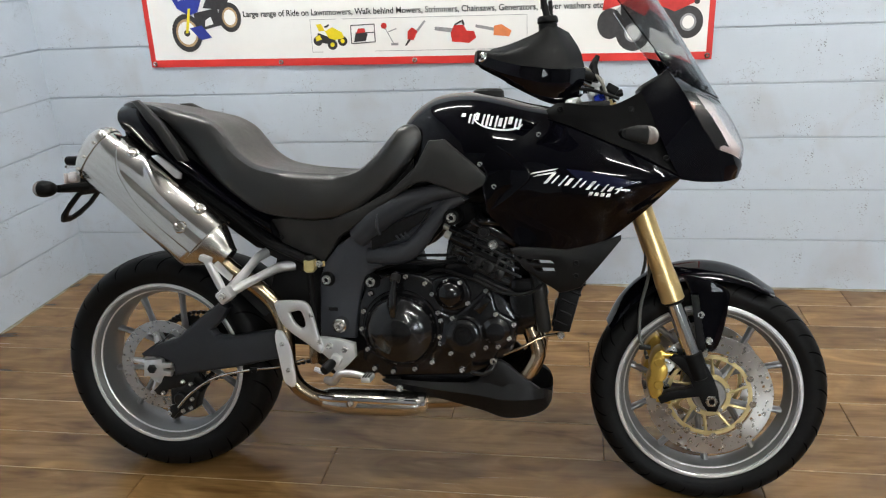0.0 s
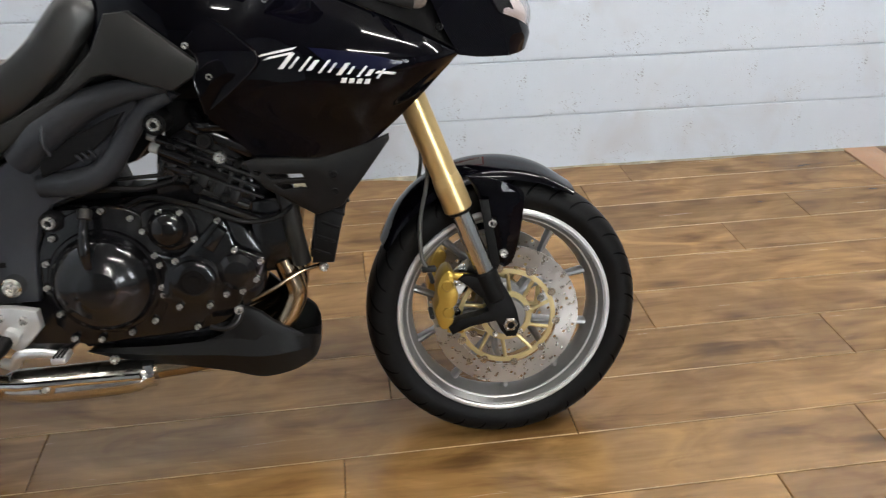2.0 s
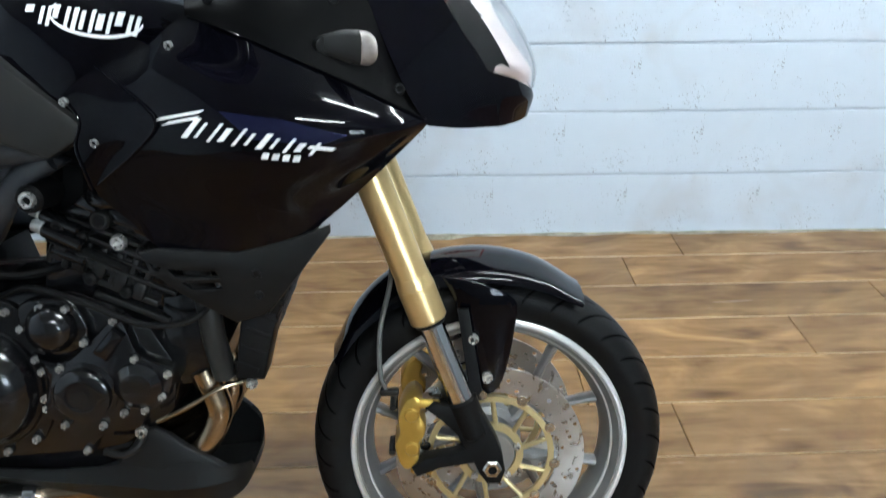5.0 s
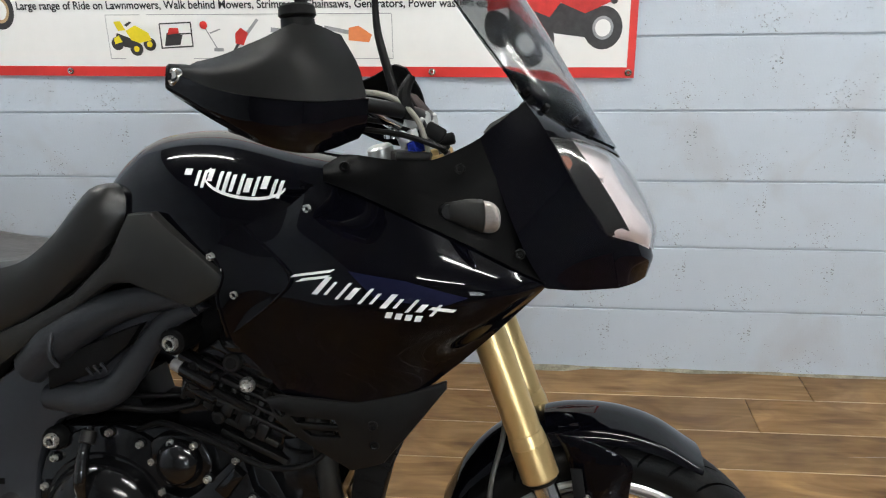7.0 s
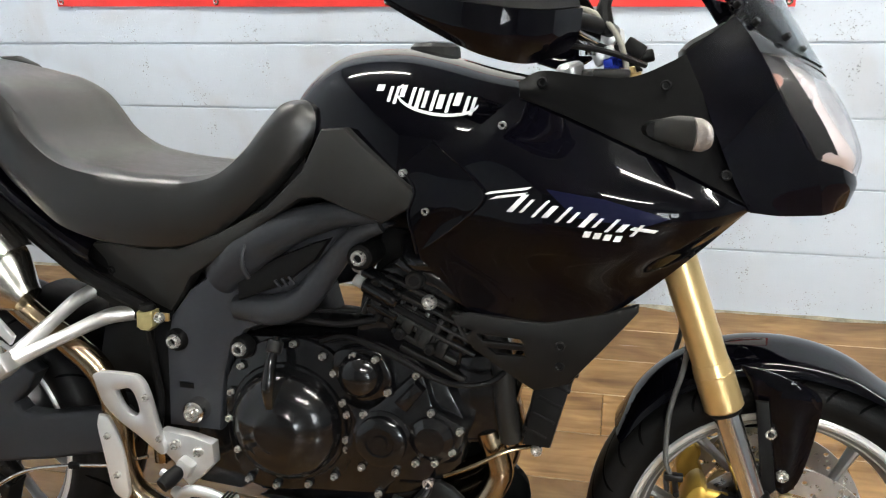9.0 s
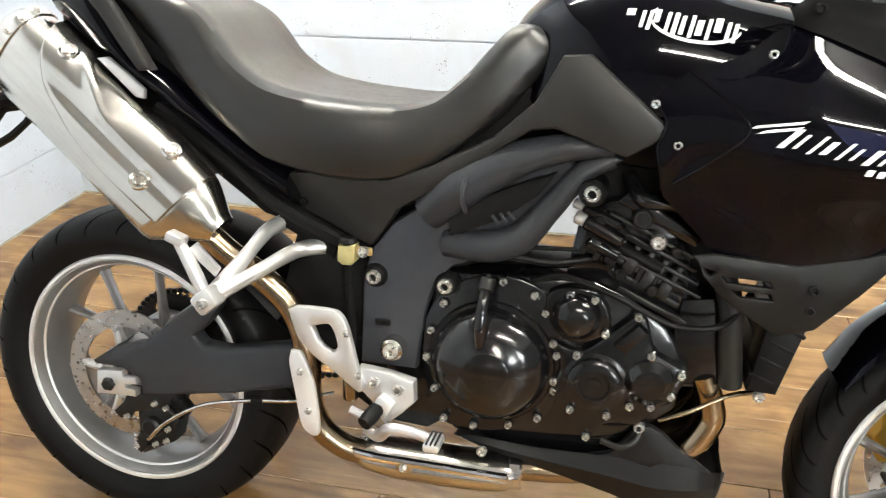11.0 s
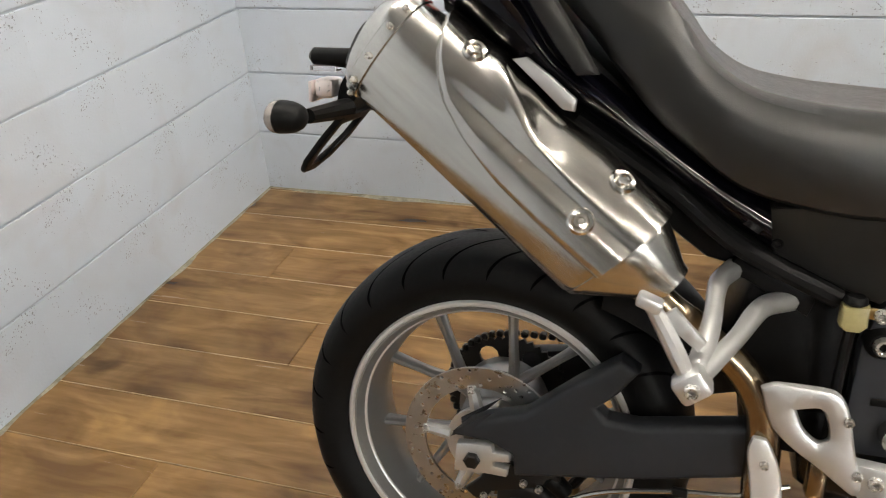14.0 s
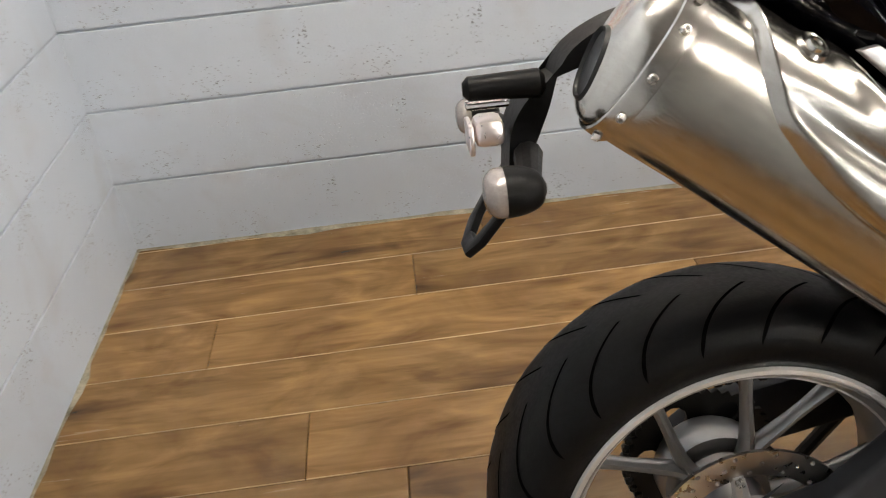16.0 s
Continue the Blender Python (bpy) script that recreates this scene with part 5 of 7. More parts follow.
# ---- belly pan ----
def pan_section(x, t, b, w):
    m = min(t - 0.006, b + 0.012)
    return [(x, y, z) for y, z in ((-w, t), (-w * 1.05, (t + b) / 2 + 0.008), (-w * 0.82, b), (0, b - 0.004), (w * 0.82, b), (w * 1.05, (t + b) / 2 + 0.008), (w, t), (w * 0.90, t - 0.006), (w * 0.70, m), (-w * 0.70, m), (-w * 0.90, t - 0.006))]


belly = part("belly_pan", loft([pan_section(*r) for r in ((0.655, 0.314, 0.298, 0.122), (0.70, 0.316, 0.284, 0.126), (0.80, 0.314, 0.263, 0.130), (0.92, 0.318, 0.236, 0.130), (0.985, 0.318, 0.216, 0.128), (1.04, 0.314, 0.220, 0.122), (1.072, 0.306, 0.228, 0.110), (1.095, 0.294, 0.238, 0.088), (1.106, 0.280, 0.252, 0.055))], 56, True, 0), SATIN, bike, "matt black belly pan", sharp=25)
both("belly_ear", slab([(0.880, 0.312), (0.916, 0.324), (0.940, 0.356), (0.957, 0.378), (0.976, 0.381), (0.998, 0.368), (1.020, 0.346), (1.052, 0.322), (1.078, 0.302), (0.98, 0.290)], -0.130, -0.114, 0.005, bulge=lambda x, z: 0.018 * max(0.0, (x - 0.98) / 0.11)), SATIN, "", belly)
bolt(belly, 0.706, -0.132, 0.294, BOLT_M)
bolt(belly, 0.957, -0.130, 0.378, BOLT_M)

# ---- engine ----
engine = part("engine", slab([(0.600, 0.365), (0.606, 0.575), (0.640, 0.600), (0.735, 0.606), (0.872, 0.609), (0.930, 0.585), (0.985, 0.545), (1.020, 0.480), (1.010, 0.410), (0.955, 0.355), (0.880, 0.333), (0.654, 0.315)], -0.118, 0.020, 0.012), ENGINE, bike, "black painted engine case")
part("generator_case", slab([(0.600, 0.365), (0.606, 0.520), (0.640, 0.535), (0.900, 0.535), (0.985, 0.520), (1.010, 0.410), (0.955, 0.355), (0.880, 0.333), (0.654, 0.315)], 0.022, 0.118, 0.012), ENGINE, engine)
part("sump", slab([(0.68, 0.33), (0.95, 0.36), (0.93, 0.28), (0.72, 0.27)], -0.10, 0.10, 0.02), ENGINE, engine)
part("clutch_cover", lathe([(0.0, -0.058), (0.034, -0.058), (0.039, -0.0565), (0.042, -0.0535), (0.060, -0.050), (0.078, -0.042), (0.091, -0.029), (0.0965, -0.014), (0.097, -0.008), (0.103, -0.0075), (0.106, -0.003), (0.107, 0.012), (0.0, 0.012)], (0.712, -0.124, 0.456), "y", 64, closed=False), ENGINE, engine, "round black clutch cover")
lever = part("clutch_lever", tube([(0.706, -0.148, 0.612), (0.703, -0.168, 0.575), (0.701, -0.176, 0.530), (0.701, -0.172, 0.500)], [0.006, 0.011, 0.012, 0.009], 12, 18), ENGINE, engine, "black clutch lever housing")
part("lever_collar", cyl((0.706, -0.150, 0.606), (0.704, -0.160, 0.588), 0.013, 14, None, 0.002), IRON, lever)
part("clutch_flange", slab([(0.600, 0.520), (0.622, 0.562), (0.665, 0.592), (0.722, 0.606), (0.782, 0.592), (0.815, 0.555), (0.826, 0.500), (0.826, 0.420), (0.800, 0.362), (0.750, 0.338), (0.690, 0.328), (0.634, 0.336), (0.606, 0.390), (0.596, 0.455)], -0.127, -0.112, 0.004, smooth=60), ENGINE, engine)
part("crank_cover", lathe([(0.0, -0.030), (0.012, -0.030), (0.013, -0.026), (0.022, -0.026), (0.024, -0.030), (0.036, -0.030), (0.042, -0.026), (0.043, -0.016), (0.050, -0.014), (0.052, 0.01), (0.0, 0.01)], (0.882, -0.128, 0.450), "y", 48, closed=False), ENGINE, engine)
CRANK = [(0.815, 0.510), (0.825, 0.470), (0.815, 0.415), (0.842, 0.392), (0.872, 0.350), (0.905, 0.378), (0.955, 0.385), (0.975, 0.412), (1.004, 0.436), (1.018, 0.480), (0.990, 0.500), (0.968, 0.512), (0.945, 0.570), (0.900, 0.535), (0.856, 0.500)]
part("crankcase_cover", slab(CRANK, -0.140, -0.110, 0.008, smooth=60), ENGINE, engine)
WATER = [(0.795, 0.560), (0.800, 0.590), (0.835, 0.602), (0.875, 0.598), (0.898, 0.560), (0.893, 0.530), (0.858, 0.510), (0.818, 0.522)]
part("starter_cover", slab(WATER, -0.138, -0.110, 0.006, smooth=40, segments=3), ENGINE, engine)
part("starter_dome", lathe([(0.0, -0.030), (0.012, -0.030), (0.024, -0.026), (0.033, -0.018), (0.038, -0.006), (0.039, 0.004), (0.0, 0.004)], (0.845, -0.134, 0.556), "y", 36, closed=False), ENGINE, engine)
part("nose_cover", lathe([(0.0, -0.036), (0.024, -0.034), (0.036, -0.024), (0.042, 0.0), (0.0, 0.0)], (0.965, -0.122, 0.462), "y", 40, closed=False), ENGINE, engine)
part("blade_rib", slab([(0.905, 0.520), (0.940, 0.560), (0.955, 0.545), (0.925, 0.505)], -0.156, -0.12, 0.008), ENGINE, engine)
for x, z in ((0.631, 0.550), (0.611, 0.501), (0.605, 0.453), (0.620, 0.398), (0.638, 0.345), (0.689, 0.339), (0.748, 0.349), (0.795, 0.369), (0.818, 0.422), (0.817, 0.438), (0.819, 0.483), (0.812, 0.503), (0.797, 0.553), (0.778, 0.580), (0.727, 0.597)):
    part("bolt_boss", cyl((x, -0.112, z), (x, -0.132, z), 0.0095, 12, 0.0085, 0.002), ENGINE, engine)
    bolt(engine, x, -0.132, z)
for x, z in ((0.834, 0.589), (0.872, 0.587), (0.892, 0.533), (0.851, 0.492), (0.939, 0.567), (0.964, 0.506), (1.011, 0.480), (0.999, 0.443), (0.971, 0.421), (0.939, 0.417), (0.905, 0.396), (0.847, 0.398), (0.876, 0.354)):
    part("bolt_boss", cyl((x, -0.112, z), (x, -0.142, z), 0.0095, 12, 0.0085, 0.002), ENGINE, engine)
    bolt(engine, x, -0.142, z)
# cylinder block leaning forward: fins, covers, injector rail
part("cylinder_block", slab([(0.820, 0.605), (0.835, 0.700), (0.880, 0.735), (0.935, 0.745), (1.010, 0.660), (1.012, 0.560), (0.930, 0.580)], -0.095, 0.095, 0.010), ENGINE, engine)
for k in range(5):
    a = Vector((0.848 + 0.014 * k, 0, 0.712 - 0.028 * k))
    b = a + Vector((0.105, 0, -0.048))
    bm = box((0.118, 0.022, 0.011), (0, 0, 0), 0.003)
    ob = part("cooling_rib", bm, IRON, engine)
    ob.matrix_basis = Matrix.Translation((a + b) / 2 + Vector((0.0, -0.100, 0))) @ pose(0, 0, 0, 0, 24, 0)
for k, (x, z) in enumerate(((0.862, 0.668), (0.890, 0.652), (0.918, 0.640), (0.946, 0.620), (0.972, 0.604))):
    part("rib_block", box((0.020, 0.034, 0.030), (x, -0.102, z), 0.005, pose(0, 0, 0, 0, 24, 0)), IRON, engine)
for a, b in (((0.838, -0.095, 0.722), (0.905, -0.11, 0.690)), ((0.845, -0.105, 0.700), (0.882, -0.112, 0.684)), ((0.850, -0.108, 0.672), (0.900, -0.112, 0.650))):
    part("breather_stub", cyl(a, b, 0.011, 14, 0.010, 0.003), ENGINE, engine)
for a, b, r in (((0.842, -0.112, 0.724), (0.900, -0.122, 0.700), 0.010), ((0.846, -0.118, 0.704), (0.905, -0.128, 0.678), 0.013)):
    stub = part("coil_stub", cyl(a, b, r, 16, r * 0.9, 0.003), ENGINE, engine)
    part("stub_cap", cyl(Vector(a) - Vector((0.016, -0.003, -0.006)), a, r * 0.8, 14, None, 0.002), ALLOY, stub, "bright metal cap")
part("head_cover", slab([(0.890, 0.738), (0.905, 0.752), (0.990, 0.712), (1.020, 0.690), (1.010, 0.676)], -0.116, -0.09, 0.005), ENGINE, engine)
for k in range(4):
    part("head_rib", box((0.140, 0.012, 0.006), (0.945 + 0.006 * k, -0.112, 0.690 - 0.021 * k), 0.002, pose(0, 0, 0, 0, 24, 0)), IRON, engine)
for x, z, r in ((0.868, 0.706, 0.012), (0.900, 0.690, 0.010), (0.930, 0.716, 0.017), (0.985, 0.668, 0.009), (0.905, 0.626, 0.011), (0.955, 0.604, 0.010)):
    plug = part("engine_plug", cyl((x, -0.090, z), (x, -0.128, z), r, 16, r * 0.9, 0.003), IRON, engine)
    part("plug_face", lathe([(0.0, -0.002), (r * 0.5, -0.002), (r * 0.55, 0.0), (0.0, 0.001)], (x, -0.1275, z), "y", 12, closed=False), PLASTIC, plug)
for k in range(7):
    part("casting_rib", box((0.010, 0.020, 0.052), (0.852 + 0.022 * k, -0.104, 0.674 - 0.009 * k), 0.003, pose(0, 0, 0, 0, 24, 0)), IRON, engine)
part("injector_rail", tube([(0.850, -0.118, 0.690), (0.905, -0.124, 0.668), (0.965, -0.124, 0.640)], 0.007, 10), PLASTIC, engine)
part("mount_boss", cyl((0.855, -0.10, 0.757), (0.855, -0.170, 0.757), 0.022, 24, 0.020, 0.004), PLASTIC, engine)
bolt(engine, 0.855, -0.168, 0.757, BOLT_L)
bolt(engine, 0.956, -0.126, 0.684, BOLT_L)
part("water_hose", tube([(0.905, -0.07, 0.770), (0.925, -0.115, 0.745), (0.960, -0.115, 0.742), (1.000, -0.10, 0.735)], 0.013, 14), ENGINE, engine)
part("radiator_hose", tube([(1.055, -0.105, 0.640), (1.072, -0.115, 0.590), (1.078, -0.115, 0.530), (1.088, -0.105, 0.460)], 0.0185, 16), GREY_PLASTIC, engine)
part("radiator", box((0.034, 0.25, 0.27), (1.172, 0, 0.592), 0.006, pose(0, 0, 0, 0, 23, 0)), PLASTIC, bike)
for k in range(9):
    part("radiator_rib", box((0.040, 0.258, 0.006), (1.172 + 0.0113 * (k - 4), 0, 0.592 + 0.0266 * (k - 4)), 0.001, pose(0, 0, 0, 0, 23, 0)), PLASTIC, bike)
part("radiator_foot", slab([(1.125, 0.575), (1.180, 0.570), (1.152, 0.460), (1.108, 0.462)], -0.128, -0.060, 0.006), PLASTIC, bike)
part("tie_bar", tube([(1.125, -0.095, 0.448), (1.085, -0.115, 0.444), (1.030, -0.132, 0.418), (0.985, -0.138, 0.398)], [0.0045, 0.0036, 0.004, 0.0034], 10), BRONZED, bike, "small steel tie bar")
bolt(bike, 1.130, -0.112, 0.450, BOLT_M)
part("cooling_pipe", tube([(0.900, -0.140, 0.350), (0.930, -0.145, 0.346), (0.955, -0.140, 0.360), (0.962, -0.125, 0.385)], 0.0055, 10), IRON, bike, "thin dark coolant pipe")
# vented shroud under the fairing
slots = [[(1.045, 0.659), (1.108, 0.656), (1.112, 0.648), (1.052, 0.650)], [(1.062, 0.638), (1.112, 0.637), (1.115, 0.629), (1.072, 0.629)], [(1.020, 0.668), (1.036, 0.664), (1.030, 0.659), (1.022, 0.661)]]
shroud = both("radiator_shroud", slab([(1.004, 0.684), (1.030, 0.690), (1.143, 0.684), (1.230, 0.706), (1.272, 0.722), (1.272, 0.710), (1.178, 0.588), (1.150, 0.578), (1.128, 0.572), (1.085, 0.600), (1.040, 0.632)], -0.192, -0.180, 0.004, holes=slots,
                                     bulge=lambda x, z: 0.018 * max(0.0, (0.66 - z) / 0.08)), SATIN, "vented matt black radiator shroud")
bolt(shroud, 1.166, -0.192, 0.652, BOLT_D)
bolt(shroud, 1.166, -0.182, 0.618, BOLT_D)
part("clutch_cable", tube([(0.770, -0.12, 0.600), (0.820, -0.135, 0.618), (0.900, -0.150, 0.600), (0.990, -0.155, 0.565), (1.060, -0.145, 0.570), (1.100, -0.10, 0.610)], 0.0050, 8), PLASTIC, bike)
part("wiring", tube([(0.64, -0.105, 0.610), (0.72, -0.12, 0.635), (0.80, -0.11, 0.630), (0.86, -0.10, 0.640)], 0.006, 8), PLASTIC, bike)
part("wiring", tube([(0.66, -0.100, 0.625), (0.74, -0.11, 0.648), (0.84, -0.09, 0.650)], 0.004, 8), PLASTIC, bike)

# ---- frame and footrests ----
PLATE = [(0.492, 0.577), (0.504, 0.626), (0.542, 0.676), (0.591, 0.710), (0.644, 0.748), (0.694, 0.780), (0.791, 0.828), (0.847, 0.828), (0.897, 0.803), (0.844, 0.770), (0.813, 0.742), (0.785, 0.690), (0.744, 0.645), (0.692, 0.632),
         (0.642, 0.612), (0.614, 0.581), (0.600, 0.531), (0.594, 0.491), (0.586, 0.425), (0.488, 0.425)]
frame_plate = both("frame_plate", slab(PLATE, -0.132, -0.100, 0.008), FRAME, "graphite frame side plate")
both("frame_spar", tube([(0.600, -0.128, 0.698), (0.660, -0.138, 0.750), (0.730, -0.146, 0.792), (0.810, -0.148, 0.818), (0.880, -0.142, 0.822)], [0.030, 0.036, 0.034, 0.024, 0.016], 18, 40), SPAR, "dark graphite frame spar")
both("frame_spar", tube([(0.630, -0.128, 0.652), (0.700, -0.142, 0.656), (0.752, -0.148, 0.676), (0.792, -0.148, 0.725), (0.840, -0.144, 0.785), (0.880, -0.140, 0.806)], [0.022, 0.025, 0.026, 0.025, 0.020, 0.014], 18, 40), SPAR, "dark graphite frame spar")
both("spar_web", slab([(0.640, 0.668), (0.720, 0.700), (0.775, 0.745), (0.800, 0.780), (0.770, 0.770), (0.690, 0.735), (0.640, 0.700)], -0.150, -0.120, 0.004), PLASTIC)
part("spar_band", tube([(0.668, -0.164, 0.712), (0.664, -0.176, 0.735), (0.668, -0.170, 0.765), (0.680, -0.150, 0.778)], 0.004, 8), FRAME, bike)
for k in range(3):
    part("vent_mark", box((0.016, 0.004, 0.005), (0.712 + 0.012 * k, -0.1515, 0.702 + 0.004 * k), 0.001, pose(0, 0, 0, 0, 50, 0)), FRAME, bike)
for x, y, z, me in ((0.515, -0.142, 0.586, BOLT_L), (0.634, -0.139, 0.582, BOLT_L), (0.550, -0.158, 0.465, BOLT_L)):
    part("bolt_boss", cyl((x, -0.118, z), (x, y - 0.001, z), 0.022, 24, 0.019, 0.004), PLASTIC if z > 0.5 else STEEL, frame_plate)
    bolt(frame_plate, x, y, z, me)
part("frame_mark", box((0.026, 0.002, 0.010), (0.528, -0.1335, 0.505), 0.0005), PLASTIC, frame_plate)

part("swingarm", slab([(-0.040, 0.345), (-0.015, 0.372), (0.012, 0.388), (0.073, 0.408), (0.147, 0.472), (0.205, 0.515), (0.232, 0.500), (0.205, 0.462), (0.178, 0.436), (0.192, 0.420), (0.235, 0.418), (0.375, 0.445), (0.398, 0.444), (0.408, 0.430), (0.408, 0.388), (0.398, 0.372), (0.383, 0.366),
                               (0.247, 0.333), (0.062, 0.300), (0.058, 0.335), (0.020, 0.352), (-0.030, 0.352)], -0.142, -0.100, 0.010, segments=3), SPAR, bike, "black cast swingarm")
part("swingarm", slab([(-0.040, 0.345), (0.012, 0.388), (0.30, 0.440), (0.540, 0.492), (0.560, 0.455), (0.540, 0.415), (0.30, 0.345), (0.062, 0.295), (-0.04, 0.295)], 0.105, 0.142, 0.010), SPAR, bike, "black cast swingarm")
part("swingarm_bridge", box((0.16, 0.21, 0.08), (0.45, 0, 0.43), 0.02), PLASTIC, bike)
part("gearbox", slab([(0.43, 0.47), (0.63, 0.47), (0.65, 0.33), (0.60, 0.295), (0.52, 0.300), (0.45, 0.345)], -0.095, 0.095, 0.015), ENGINE, bike, "dark gearbox end behind the footrest")
part("rear_shock", tube([(0.44, 0.0, 0.40), (0.47, 0.0, 0.60), (0.50, 0.0, 0.72)], 0.035, 16), IRON, bike)
both("axle_block", slab([(-0.030, 0.296), (-0.026, 0.344), (0.028, 0.350), (0.030, 0.338), (0.055, 0.340), (0.056, 0.326), (0.032, 0.322), (0.032, 0.316), (0.054, 0.314), (0.052, 0.300), (0.024, 0.300)], -0.146, -0.128, 0.003), ALLOY, "silver axle adjuster block")
part("axle_end", lathe([(0.0, -0.012), (0.010, -0.012), (0.013, -0.009), (0.013, 0.0), (0.0, 0.0)], (-0.001, -0.144, 0.321), "y", 6, closed=False), IRON, bike)
part("wheel_axle", cyl((0, -0.14, 0.318), (0, 0.14, 0.318), 0.0125, 16), STEEL, bike)
rcal = part("brake_caliper", slab([(0.030, 0.252), (0.062, 0.272), (0.105, 0.268), (0.122, 0.246), (0.113, 0.230), (0.104, 0.196), (0.066, 0.176), (0.036, 0.160), (0.027, 0.176), (0.030, 0.215)], -0.116, -0.062, 0.010, segments=3), IRON, bike, "black rear brake caliper")
part("piston_housing", lathe([(0.0, -0.014), (0.015, -0.014), (0.020, -0.010), (0.021, 0.0), (0.021, 0.010), (0.0, 0.010)], (0.066, -0.116, 0.228), "y", 28, closed=False), IRON, rcal, "black round piston housing")
part("caliper_bridge", slab([(0.030, 0.206), (0.050, 0.212), (0.056, 0.186), (0.038, 0.168), (0.030, 0.174)], -0.124, -0.112, 0.004), IRON, rcal)
part("slide_boot", cyl((0.108, -0.104, 0.290), (0.140, -0.104, 0.262), 0.017, 20, 0.014, 0.004), RUBBER, rcal, "rubber slide pin boot")
for z in (0.186, 0.194, 0.202):
    part("pad_spring", tube([(0.022, -0.112, z), (0.028, -0.122, z + 0.002), (0.036, -0.120, z + 0.003)], 0.0028, 8), CHROME, rcal, "bright pad spring")
for x, z in ((0.074, 0.278), (0.098, 0.273), (0.012, 0.242), (0.099, 0.228), (0.070, 0.192), (0.094, 0.202), (0.031, 0.182)):
    bolt(rcal, x, -0.119, z, BOLT_S)
part("caliper_carrier", slab([(-0.020, 0.246), (0.004, 0.270), (0.020, 0.304), (0.120, 0.306), (0.130, 0.290), (0.068, 0.262), (0.024, 0.250), (0.012, 0.232), (-0.006, 0.234)], -0.118, -0.104, 0.004), IRON, rcal, "black caliper carrier")
part("brake_line", tube([(0.060, -0.128, 0.205), (0.110, -0.140, 0.255), (0.190, -0.146, 0.305), (0.290, -0.146, 0.330), (0.375, -0.145, 0.342), (0.44, -0.13, 0.36)], 0.0038, 8), STEEL, bike, "braided brake line")
part("line_clip", box((0.022, 0.010, 0.012), (0.300, -0.148, 0.332), 0.003), PLASTIC, bike)
part("hugger", patch([
    [(0.17, -0.100, 0.572), (0.21, -0.102, 0.557), (0.25, -0.102, 0.535), (0.32, -0.10, 0.470)],
    [(0.17, -0.060, 0.620), (0.22, -0.065, 0.603), (0.27, -0.065, 0.575), (0.345, -0.06, 0.50)],
    [(0.17, 0.0, 0.632), (0.22, 0.0, 0.617), (0.28, 0.0, 0.585), (0.35, 0.0, 0.505)],
    [(0.17, 0.060, 0.620), (0.22, 0.065, 0.603), (0.27, 0.065, 0.575), (0.345, 0.06, 0.50)],
    [(0.17, 0.100, 0.572), (0.21, 0.102, 0.557), (0.25, 0.102, 0.535), (0.32, 0.10, 0.470)]], 20, 16, 0.003, (0, 0, -1)), PLASTIC, bike, "black rear hugger")

# pillion footrest hanger: two cast arms meeting at the folded peg
hang = part("pillion_hanger", tube([(0.308, -0.282, 0.580), (0.322, -0.205, 0.618), (0.328, -0.13, 0.647), (0.347, -0.1, 0.66)], [0.015, 0.0115, 0.012, 0.014], 12, 30), ALLOY, bike, "cast alloy pillion footrest hanger")
part("hanger_arm", tube([(0.308, -0.282, 0.580), (0.352, -0.205, 0.604), (0.384, -0.13, 0.62), (0.42, -0.1, 0.624)], [0.014, 0.0115, 0.013, 0.015], 12, 24), ALLOY, hang)
part("hanger_bracket", slab([(0.327, 0.655), (0.347, 0.678), (0.451, 0.635), (0.441, 0.605), (0.359, 0.648)], -0.112, -0.090, 0.006), PLASTIC, hang, "black hanger bracket")
part("hanger_knuckle", box((0.040, 0.036, 0.034), (0.306, -0.288, 0.577), 0.007, pose(0, 0, 0, 0, -38, 0)), ALLOY, hang)
part("pillion_peg", tube([(0.299, -0.286, 0.585), (0.275, -0.281, 0.627), (0.251, -0.276, 0.665)], [0.010, 0.011, 0.009], 10, 12), ALLOY, hang, "folded alloy pillion peg")
part("peg_end", box((0.030, 0.024, 0.016), (0.250, -0.276, 0.666), 0.004, pose(0, 0, 0, 0, 20, 0)), ALLOY, hang)
part("peg_plate", slab([(0.262, 0.646), (0.279, 0.660), (0.317, 0.622), (0.309, 0.608)], -0.272, -0.262, 0.003), ALLOY, hang)
bolt(hang, 0.306, -0.306, 0.577, BOLT_M)
hang.location = (-0.010, 0.004, -0.008)
# rider's footrest plate, heel guard, pedal and peg
heel = part("heel_guard", slab([(0.388, 0.540), (0.405, 0.548), (0.470, 0.548), (0.486, 0.535), (0.496, 0.510), (0.508, 0.462), (0.520, 0.420), (0.512, 0.408), (0.470, 0.438), (0.430, 0.465), (0.405, 0.492)], -0.176, -0.160, 0.006, smooth=66,
                               holes=[[(0.432, 0.516), (0.458, 0.522), (0.468, 0.510), (0.474, 0.484), (0.464, 0.476), (0.445, 0.490)]]), ALLOY, bike, "cast alloy heel guard")
rest = part("footrest_plate", slab([(0.508, 0.450), (0.560, 0.446), (0.604, 0.436), (0.606, 0.400), (0.580, 0.372), (0.556, 0.352), (0.540, 0.368), (0.530, 0.392), (0.512, 0.408)], -0.166, -0.142, 0.006), ALLOY, bike, "cast alloy footrest plate")
for x, z in ((0.536, 0.428), (0.578, 0.420)):
    bolt(rest, x, -0.166, z, BOLT_M)
for x, z in ((0.492, 0.512), (0.512, 0.440)):
    bolt(heel, x, -0.176, z, BOLT_S)
foot_set = [heel, rest]
